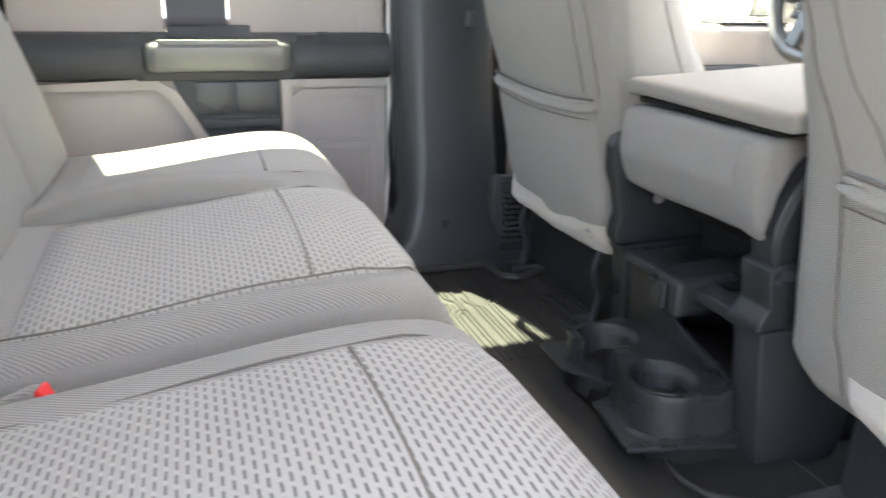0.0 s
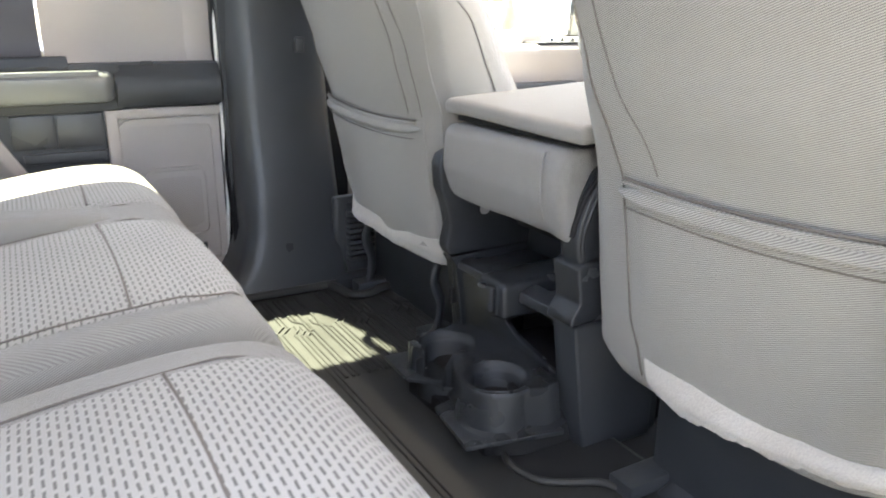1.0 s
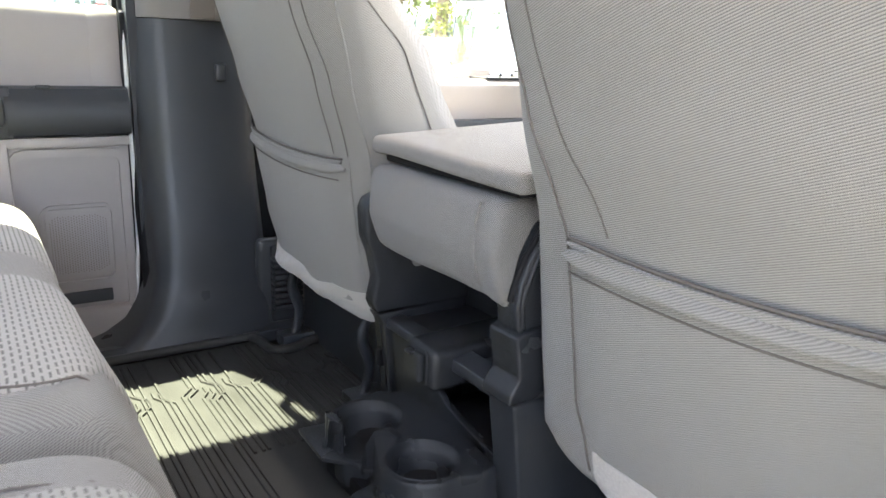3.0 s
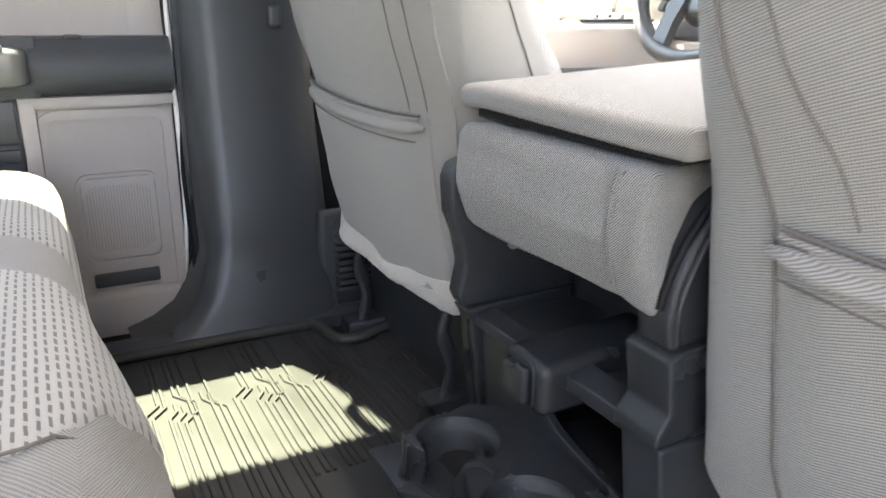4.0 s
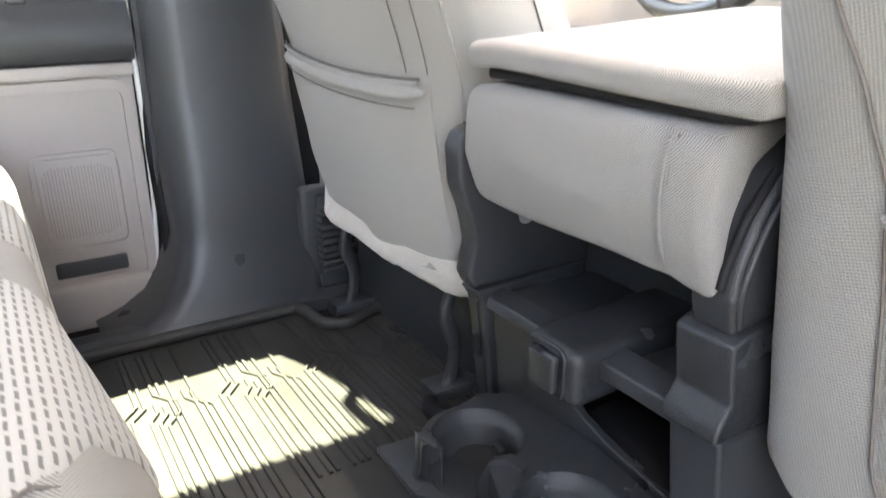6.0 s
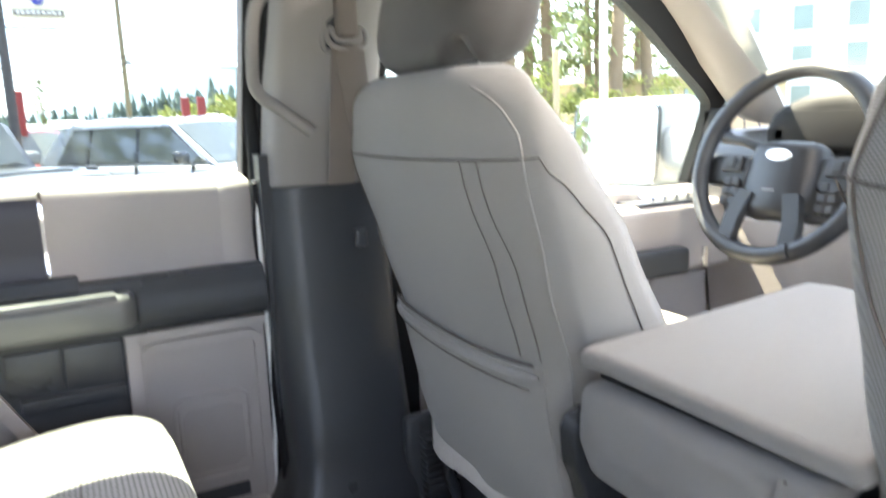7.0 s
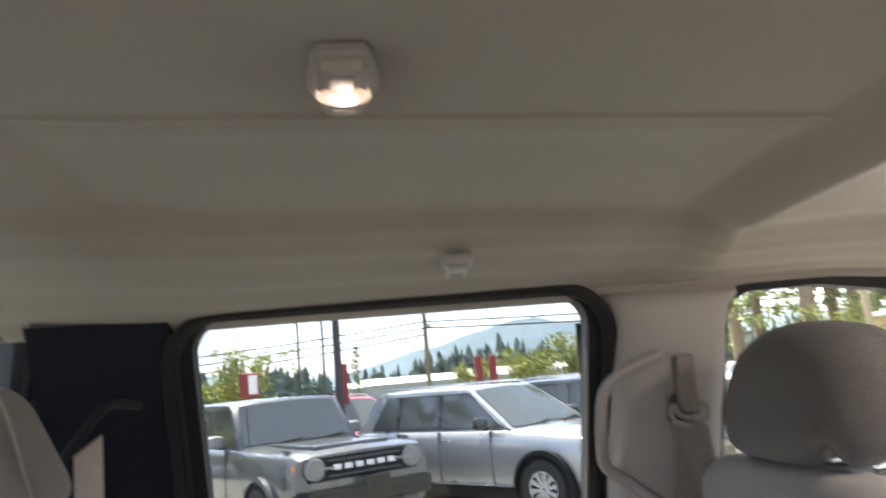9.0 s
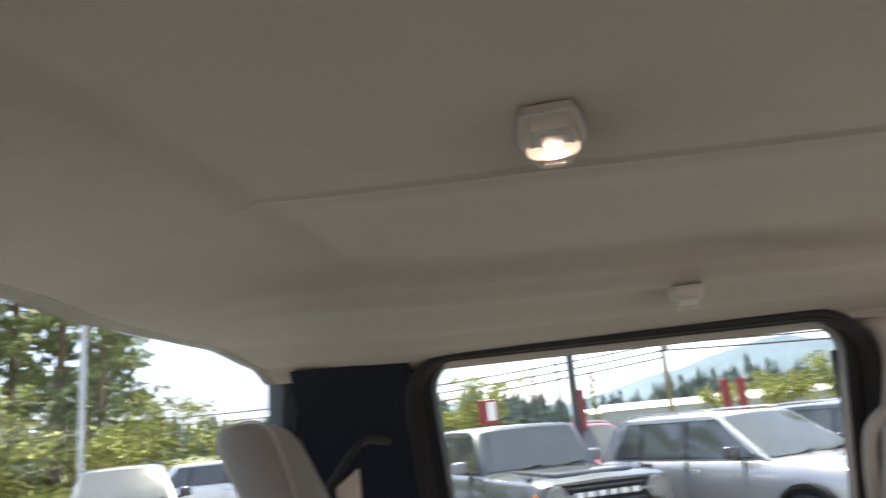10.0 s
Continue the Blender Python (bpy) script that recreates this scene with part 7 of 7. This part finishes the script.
for z in (2.50, 4.62):
    part("banner_arm", tube(B(), [(-1.92, 14.0, z), (0.16, 14.0, z)], 0.022, 8), M_POLE, post)


def letter_mesh(ch, size, x, y, z, mt, parent, nm="letter", sx=1.0):
    cu = bpy.data.curves.new("letter", "FONT")
    cu.body, cu.size, cu.align_x, cu.extrude, cu.offset = ch, size, "CENTER", 0.004, 0.018
    tmp = bpy.data.objects.new("letter_tmp", cu)
    scene.collection.objects.link(tmp)
    bpy.context.view_layer.update()
    me = bpy.data.meshes.new_from_object(tmp.evaluated_get(bpy.context.evaluated_depsgraph_get()))
    bpy.data.objects.remove(tmp)
    me.transform(Matrix.Translation((x, y, z)) @ Matrix.Rotation(radians(90), 4, "X") @ Matrix.Diagonal((sx, 1, 1, 1)))
    me.materials.clear()
    me.materials.append(mt)
    ob = new(nm, me)
    ob.parent = parent
    return ob


for x0, word, zb in ((-1.90, "NEW", 2.56), (-0.68, "CARS", 2.63)):
    x1 = x0 + 0.80
    ban = thing("banner", ((x0 + x1) / 2, 13.95, zb), "cream vertical banner with blue letters", "banner", "lot banners")
    cl = part("cloth", sheet(B(), lambda u, v: (x0 + (x1 - x0) * u - 0.03 * v, 13.93 + 0.02 * math.sin(5 * v + 3 * u), zb + 2.0 * v), lin(0, 1, 8), lin(0, 1, 14), (0, 0.01, 0)), M_BANNER, ban, sharp=60)
    step, size, sx, zl = (0.495, 0.56, 0.62, 0.26) if word == "NEW" else (0.353, 0.40, 0.90, 0.25)
    for i, ch in enumerate(word):
        k = len(word) - 1 - i
        letter_mesh(ch, size, (x0 + x1) / 2 - 0.02 * k, 13.895, zb + zl + step * k, M_BLUE, cl, sx=sx)
    part("footer_band", box(B(), (x0 + 0.03, 13.895, zb + 0.06), (x1 - 0.03, 13.905, zb + 0.15)), M_POLE, cl)
    for k in range(9):
        part("print_bar", box(B(), (x0 + 0.06 + 0.077 * k, 13.888, zb + 0.08), (x0 + 0.115 + 0.077 * k, 13.894, zb + 0.13)), M_WHITE, cl)
    part("header_panel", box(B(), (x0 - 0.02, 13.895, zb + 1.72), (x1 - 0.06, 13.905, zb + 1.97)), M_STEEL, cl)

for x, y, top in ((-2.55, 26.0, 4.6), (-1.60, 24.0, 4.4)):
    lp = thing("lot_lamp", (x, y, GROUND), "thin dark lamp post in the lot", "lamp post", "thin lamp posts")
    part("post", tube(B(), [(x, y, GROUND), (x, y, top)], 0.045, 8), M_POLE, lp, sharp=80)
    part("lamp_head", rbox(B(), (x - 0.15, y, top), (0.7, 0.22, 0.09), 0.03, 2), M_POLE, lp)

UP = [(3.75, 45.0, 8.4), (-46.0, 60.0, 9.0), (52.0, 44.0, 9.5)]
for x, y, top in UP:
    up = thing("utility_pole", (x, y, GROUND), "weathered wooden utility pole", "utility pole", "utility poles")
    part("pole", tube(B(), [(x, y, GROUND), (x, y, top)], [0.17, 0.12], 10), M_WOOD, up, sharp=80)
    part("insulator", rbox(B(), (x - 0.25, y, top - 0.4), (0.5, 0.12, 0.12), 0.03, 2), M_STEEL, up)
    part("bracket", rbox(B(), (x + 0.2, y, 4.5), (0.35, 0.1, 0.25), 0.03, 2), M_STEEL, up)


def wire(a, b, sag, r=0.02):
    a, b = Vector(a), Vector(b)
    return tube(B(), [a.lerp(b, t) - V(0, 0, sag * 4 * t * (1 - t)) for t in lin(0, 1, 16)], r, 5)


for z0, z1, sag in ((4.75, 4.5, 0.9), (4.35, 3.9, 1.0), (3.95, 3.3, 1.1)):
    solo("power_line", wire((3.75, 44.9, z0), (-46, 60, z1), sag, 0.05), M_POLE, "sagging black power line between wooden poles", "cable", "power lines", sharp=80)
for z0, z1 in ((4.75, 5.3), (4.35, 4.6)):
    solo("power_line", wire((3.75, 44.9, z0), (52, 44, z1), 0.6, 0.05), M_POLE, "sagging black power line between wooden poles", "cable", "power lines", sharp=80)
for z in (4.1, 4.6, 5.4, 6.3):
    solo("power_line", wire((-46, 60, z + 2.4), (-26.0, 6.0, z), 0.7, 0.022), M_STEEL, "pale power line past the trees", "cable", "power lines", sharp=80)
wp_ = thing("street_lamp", (-13.2, 16.2, GROUND), "grey steel street lamp by the road", "lamp post")
part("post", tube(B(), curve([(-13.2, 16.2, GROUND), (-13.2, 16.2, 4.2), (-13.25, 16.2, 4.8), (-13.7, 16.1, 5.0)], 5), 0.085, 8), M_STEEL, wp_, sharp=80)
wh = thing("flag_pole", (21.5, 25.5, GROUND), "tall white pole by the road", "pole")
part("pole", tube(B(), [(21.5, 25.5, GROUND), (21.5, 25.5, 11.0)], [0.19, 0.14], 12), M_WHITE, wh, sharp=80)
yp = thing("yellow_pole", (19.0, 25.6, GROUND), "short yellowish wooden post", "pole")
part("pole", tube(B(), [(19.0, 25.6, GROUND), (19.0, 25.6, 3.3)], 0.14, 10), M_WOOD, yp, sharp=80)

for x, y in ((-4.0, 24.0),):
    sb = thing("fuel_sign", (x, y, GROUND), "small red and white sign box on a post", "sign")
    part("box", rbox(B(), (x, y, 1.40), (0.62, 0.25, 0.80), 0.04, 2), M_SIGNRED, sb)
    part("panel", box(B(), (x + 0.0, y - 0.14, 1.12), (x + 0.27, y - 0.126, 1.72)), M_WHITE, sb)
    part("post", tube(B(), [(x, y, GROUND), (x, y, 1.05)], 0.08, 8), M_SIGNRED, sb)
for i, x in enumerate((4.45, 5.05)):
    rp = thing("red_post", (x, 30.0, GROUND), "red painted post standing behind the cars", "post", "red posts")
    part("post", rbox(B(), (x, 30.0, 0.5), (0.30, 0.30, 2.8), 0.05, 2), M_SIGNRED, rp)
rp = thing("red_pole_base", (-0.85, 15.6, GROUND), "short red post beside the banner post", "post")
part("post", rbox(B(), (-0.85, 15.6, 0.45), (0.26, 0.26, 2.2), 0.04, 2), M_SIGNRED, rp)

# ---- trees ----
M_BARK = mat("bark", (0.17, 0.125, 0.085), 0.95, vary=0.3, fine=25, bump=0.8, bump_scale=20)


def leaf_mat(name, c):
    m = mat(name, c, 0.75, vary=0.3, fine=3.0, broad=0.6)
    n, l = m.node_tree.nodes, m.node_tree.links
    g = n.new("ShaderNodeNewGeometry")
    old = n["Principled BSDF"].inputs["Base Color"].links[0].from_socket
    hs = n.new("ShaderNodeHueSaturation")
    mr = n.new("ShaderNodeMapRange")
    mr.inputs["To Min"].default_value, mr.inputs["To Max"].default_value = 0.55, 1.5
    l.new(g.outputs["Random Per Island"], mr.inputs["Value"])
    l.new(mr.outputs["Result"], hs.inputs["Value"])
    l.new(old, hs.inputs["Color"])
    l.new(hs.outputs["Color"], n["Principled BSDF"].inputs["Base Color"])
    n["Principled BSDF"].inputs["Subsurface Weight"].default_value = 0.0
    n["Principled BSDF"].inputs["Transmission Weight"].default_value = 0.0
    return m


# needle green is lightened to stand in for haze
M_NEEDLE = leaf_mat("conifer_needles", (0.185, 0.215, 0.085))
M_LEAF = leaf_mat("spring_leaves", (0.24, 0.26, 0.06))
# far firs: distance haze mixed into the green, paler and bluer
M_FARTREE = leaf_mat("hazy_far_conifers", (0.095, 0.122, 0.098))


def tufts(rng, centres, radii, count, size, droop=0.3):
    """Many small leaf blades scattered in clumps, as bare vertices and faces."""
    vs, fs = [], []
    for c, r in zip(centres, radii):
        p = rng.normal(0, 1, (count, 3)) * r * 0.5 + c
        a = rng.normal(0, 1, (count, 3))
        a /= np.linalg.norm(a, axis=1)[:, None]
        a[:, 2] -= droop
        b = np.cross(a, rng.normal(0, 1, (count, 3)))
        b /= np.linalg.norm(b, axis=1)[:, None] + 1e-9
        s = size * rng.uniform(0.6, 1.4, (count, 1))
        for q, u, w_, k in zip(p, a, b, s[:, 0]):
            i = len(vs)
            vs += [q - u * k, q + w_ * k * 0.35, q + u * k, q - w_ * k * 0.35]
            fs.append((i, i + 1, i + 2, i + 3))
    return vs, fs


def mesh_part(name, vs, fs, mt, parent, kind=""):
    me = bpy.data.meshes.new(name)
    me.from_pydata([tuple(map(float, v)) for v in vs], [], fs)
    me.materials.append(mt)
    ob = new(name, me)
    ob.parent = parent
    if kind:
        ob["kind"] = kind
    return ob


def conifer(seed, height, bare, spread, per, size, label):
    rng = np.random.default_rng(seed)
    t = thing("conifer", (0, 0, 0), label, "tree", "conifers")
    bend = rng.normal(0, 0.015, 2)
    bm = B()
    tube(bm, [(bend[0] * z, bend[1] * z, z) for z in lin(-0.1, height, 9)], [max(0.03, height * 0.016 * (1 - z / height) + 0.03) for z in lin(0, height, 9)], 9)
    part("trunk", bm, M_BARK, t, sharp=80)
    cs, rad = [], []
    limbs = B()
    n = int(height * 4.2)
    for i in range(n):
        f = bare + (1 - bare) * (i + rng.uniform(0, 1)) / n
        z = f * height
        ln = spread * height * (1 - f) ** 0.65 * rng.uniform(0.45, 1.15) + 0.25
        a = rng.uniform(0, 2 * math.pi)
        base = Vector((bend[0] * z, bend[1] * z, z))
        tip = base + Vector((math.cos(a) * ln, math.sin(a) * ln, -0.22 * ln))
        tube(limbs, [base, base.lerp(tip, 0.5) + V(0, 0, 0.06 * ln), tip], [0.035, 0.025, 0.01], 4)
        for q in (0.35, 0.65, 0.95):
            if rng.uniform() < 0.86:
                c = base.lerp(tip, q)
                cs.append(np.array(c) + rng.normal(0, 0.12, 3))
                rad.append(np.array((0.55, 0.55, 0.28)) * (0.45 + 0.35 * ln * 0.5))
    part("limbs", limbs, M_BARK, t, sharp=80)
    v, f = tufts(rng, cs, rad, per, size)
    mesh_part("crown", v, f, M_NEEDLE, t)
    return t


def bush(seed, h, w, per, label, nm="bush", mt=None):
    rng = np.random.default_rng(seed)
    t = thing(nm, (0, 0, 0), label, "bush", "bright bushes")
    bm = B()
    for i in range(5):
        a = i * 1.3
        tube(bm, [(0, 0, -0.1), (0.2 * w * math.cos(a), 0.2 * w * math.sin(a), h * 0.4), (0.4 * w * math.cos(a), 0.4 * w * math.sin(a), h * 0.8)], [0.07, 0.045, 0.015], 5)
    part("stems", bm, M_BARK, t, sharp=80)
    cs = [np.array((rng.normal(0, w * 0.3), rng.normal(0, w * 0.3), rng.uniform(0.15, 0.95) * h)) for _ in range(int(16 * h))]
    v, f = tufts(rng, cs, [np.array((0.5, 0.5, 0.4)) * w * 0.3] * len(cs), per, 0.11, 0.0)
    mesh_part("crown", v, f, mt or M_LEAF, t)
    return t


def stand(src, x, y, turn, k=1.0):
    c = copy_thing(src, Matrix.Translation((x, y, GROUND)) @ Matrix.Rotation(turn, 4, "Z"))
    c.scale = (k, k, k)
    return c


c1 = conifer(11, 21.0, 0.20, 0.19, 16, 0.20, "tall dark green conifer with a bare lower trunk")
c2 = conifer(12, 18.0, 0.12, 0.20, 16, 0.20, "broad dark green conifer with drooping limbs")
c3 = conifer(13, 24.0, 0.30, 0.16, 16, 0.21, "tall slender conifer with bare lower trunk")
c5 = conifer(14, 17.0, 0.03, 0.21, 26, 0.20, "broad yellow-green conifer clothed down to the ground")
b1 = bush(21, 3.2, 3.0, 60, "bright yellow-green spring bush")
b2 = bush(22, 4.6, 3.2, 60, "fresh green broad-leaved bush")
c1.matrix_basis = Matrix.Translation((22.5, 31.0, GROUND))
c2.matrix_basis = Matrix.Translation((27.5, 33.0, GROUND))
c5.matrix_basis = Matrix.Translation((-22.0, 20.0, GROUND))
c3.matrix_basis = Matrix.Translation((25.0, 29.0, GROUND))
for src, x, y, a, k in ((c3, 19.6, 30.5, 1.0, 0.95), (c1, 17.6, 33.0, 2.0, 0.9), (c2, 30.0, 37.0, 0.4, 1.0), (c3, 28.5, 30.0, 3.0, 0.9), (c1, 33.0, 36.0, 4.0, 1.0), (c2, 21.0, 37.0, 5.1, 1.05), (c1, 25.2, 36.5, 0.7, 1.05),
                        (c5, -19.8, 23.5, 1.3, 0.9), (c5, -24.5, 26.5, 2.3, 1.0), (c5, -27.0, 22.0, 3.3, 0.95), (c5, -18.0, 25.5, 4.3, 0.55), (c5, -21.0, 27.0, 4.9, 0.85), (c5, -26.0, 18.5, 1.9, 0.9), (c5, -27.5, 30.0, 0.9, 1.0), (c5, -23.0, 16.5, 5.0, 0.9), (c5, -30.0, 26.0, 5.6, 1.05)):
    stand(src, x, y, a, k)
stand(c2, -0.6, 60.0, 0.5, 0.30)
b1.matrix_basis = Matrix.Translation((10.5, 46.0, GROUND))
b2.matrix_basis = Matrix.Translation((14.0, 50.0, GROUND))
for src, x, y, a, k in ((b1, 7.8, 52.0, 1, 1.0), (b2, 11.5, 55.0, 2, 0.85), (b1, 17.5, 52.0, 3, 0.95), (b2, 19.0, 44.0, 4, 0.75), (b2, -6.5, 40.0, 1.5, 1.0), (b1, -7.8, 42.0, 0.4, 1.0), (b1, 22.5, 27.5, 1, 0.8), (b2, 26.0, 26.5, 2, 0.7), (b2, 19.5, 28.0, 3, 0.8),
                        (c5, -16.8, 21.8, 0.7, 0.60), (b1, -14.6, 18.6, 0.2, 0.9), (b2, -17.2, 16.8, 5.0, 0.9), (b1, -15.5, 20.5, 2, 0.8), (b2, -16.5, 24.5, 3, 0.9), (b1, -13.0, 24.0, 4, 0.9), (b1, -18.0, 18.0, 1, 0.9), (b2, -20.5, 18.5, 0, 1.0)):
    stand(src, x, y, a, k)

# far woods: one mass of small firs along the valley
rng = np.random.default_rng(5)
vs, fs = [], []
for i in range(900):
    x, y = rng.uniform(-170, 330), rng.uniform(230, 330)
    hgt = rng.uniform(7, 14) * (0.7 + 0.5 * math.sin(x * 0.03) ** 2)
    r0 = hgt * rng.uniform(0.19, 0.29)
    for k in range(6):
        z0, z1 = GROUND + hgt * (0.04 + 0.155 * k), GROUND + hgt * (0.30 + 0.155 * k)
        rk = r0 * (1 - k / 6.6)
        m_ = 8
        i0 = len(vs)
        for j in range(m_):
            a = 2 * math.pi * j / m_ + rng.uniform(-0.2, 0.2)
            rr = rk * rng.uniform(0.6, 1.25)
            vs.append((x + rr * math.cos(a), y + rr * math.sin(a), z0 + rng.uniform(-0.4, 0.4)))
        vs.append((x + rng.normal(0, 0.15), y, min(z1, GROUND + hgt)))
        for j in range(m_):
            fs.append((i0 + j, i0 + (j + 1) % m_, i0 + m_))
me = bpy.data.meshes.new("far_woods")
me.from_pydata(vs, [], fs)
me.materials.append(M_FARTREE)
tagged(new("far_woods", me), "distant dark belt of fir trees below the hills, haze in its green", "woods", kind="stuff")

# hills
# pale blue-grey base carries the distance haze; no haze is rendered
M_HILL = mat("hazy_far_hill", (0.150, 0.195, 0.245), 1.0, vary=0.14, fine=0.02, broad=0.004, spec=0.0)


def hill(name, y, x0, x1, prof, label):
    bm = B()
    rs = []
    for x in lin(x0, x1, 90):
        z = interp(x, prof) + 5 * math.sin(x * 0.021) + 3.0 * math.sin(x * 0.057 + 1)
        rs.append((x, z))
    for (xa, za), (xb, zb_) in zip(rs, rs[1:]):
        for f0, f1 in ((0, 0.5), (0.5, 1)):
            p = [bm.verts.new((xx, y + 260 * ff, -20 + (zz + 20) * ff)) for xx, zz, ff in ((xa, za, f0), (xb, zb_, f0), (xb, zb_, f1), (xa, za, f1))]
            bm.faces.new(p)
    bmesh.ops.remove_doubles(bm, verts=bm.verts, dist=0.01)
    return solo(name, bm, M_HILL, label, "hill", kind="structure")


hill("backdrop", 1500, -2600, 2800, [(-2600, 60), (-900, 62), (-420, 70), (-300, 60), (-120, 35), (0, 42), (130, 75), (260, 110), (420, 135), (560, 120), (900, 110), (1600, 80), (2800, 60)], "wooded hills along the horizon, blue haze painted into their colour")

# low sheds and the white flats
M_SHED = mat("pale_roof", (0.62, 0.63, 0.64), 0.6, vary=0.08, fine=3)
for x, y, w_, h_ in ((11.0, 110.0, 22.0, 3.2), (26.0, 120.0, 16.0, 3.6), (2.0, 130.0, 12.0, 3.0)):
    sh = thing("far_shed", (x, y, GROUND), "long low pale-roofed shed below the woods", "shed", "far sheds")
    part("wall", box(B(), (x - w_ / 2, y, GROUND), (x + w_ / 2, y + 8, GROUND + h_ * 0.7)), M_STEEL, sh)
    part("roof", prism(B(), [(y - 0.5, GROUND + h_ * 0.7), (y + 4, GROUND + h_), (y + 8.5, GROUND + h_ * 0.7)], 0, x - w_ / 2 - 0.4, x + w_ / 2 + 0.4), M_SHED, sh)

M_FLATS = mat("white_render", (0.78, 0.78, 0.77), 0.85, vary=0.05, fine=2, broad=0.2)
M_TANWALL = mat("tan_cladding", (0.42, 0.33, 0.20), 0.8, vary=0.12, fine=2)
M_PANE = mat("far_window_glass", (0.10, 0.14, 0.14), 0.08, vary=0.2, fine=0.5, coat=0.5)
flats = thing("apartment_building", (0, 0, 0), "white five-storey apartment building with grey windows", "building")
part("wall", box(B(), (-13, 0, 0), (13, 12, 17.5), 0.05), M_FLATS, flats)
part("roof", box(B(), (-13.4, -0.4, 17.5), (13.4, 12.4, 17.9), 0.05), M_STEEL, flats)
for fl in range(5):
    for k in range(6):
        x, z = -11.2 + 4.1 * k, 1.0 + 3.3 * fl
        wf = part("window", ring_frame(B(), rrect(x, x + 1.5, z, z + 2.0, 0.02, 1), 0.14, lambda q: 0.0, -0.06, 0.02), M_STEEL, flats)
        part("pane", box(B(), (x, -0.03, z), (x + 1.5, 0.02, z + 2.0)), M_PANE, wf)
        if k % 3 == 1:
            part("tan_bay", box(B(), (x - 0.1, -0.05, z - 1.05), (x + 1.6, -0.002, z - 0.16)), M_TANWALL, flats)
flats.matrix_basis = Matrix.Translation((58, 40, GROUND)) @ Matrix.Rotation(radians(-52), 4, "Z")

low = thing("low_building", (37, 36, GROUND), "low tan building with a flat grey roof", "building")
part("wall", box(B(), (32.5, 35, GROUND), (46, 44, 2.6), 0.03), M_TANWALL, low)
part("roof", box(B(), (31.5, 34, 2.6), (47, 45, 3.0), 0.03), M_STEEL, low)
for k in range(4):
    part("window", box(B(), (33.5 + 2.6 * k, 34.95, 0.4), (35.2 + 2.6 * k, 35.0, 1.9)), M_PANE, low)
fence = thing("lot_fence", (30, 27.5, GROUND), "low dark rail fence along the lot", "fence")
for k in range(14):
    part("post", box(B(), (22 + 1.2 * k, 27.4, GROUND), (22.08 + 1.2 * k, 27.48, 0.55)), M_POLE, fence)
for z in (0.1, 0.5):
    part("rail", box(B(), (22, 27.42, z), (38, 27.46, z + 0.05)), M_POLE, fence)
sg_ = thing("road_sign", (18.4, 20.0, GROUND), "grey diamond road sign seen from behind", "sign")
part("post", tube(B(), [(18.4, 20.0, GROUND), (18.4, 20.0, 1.0)], 0.04, 8), M_STEEL, sg_, sharp=80)
part("plate", at(Matrix.Translation((18.4, 19.95, 0.85)) @ Matrix.Rotation(radians(45), 4, "Y"), box(B(), (-0.24, -0.01, -0.24), (0.24, 0.01, 0.24), 0.004)), M_WHITE, sg_)
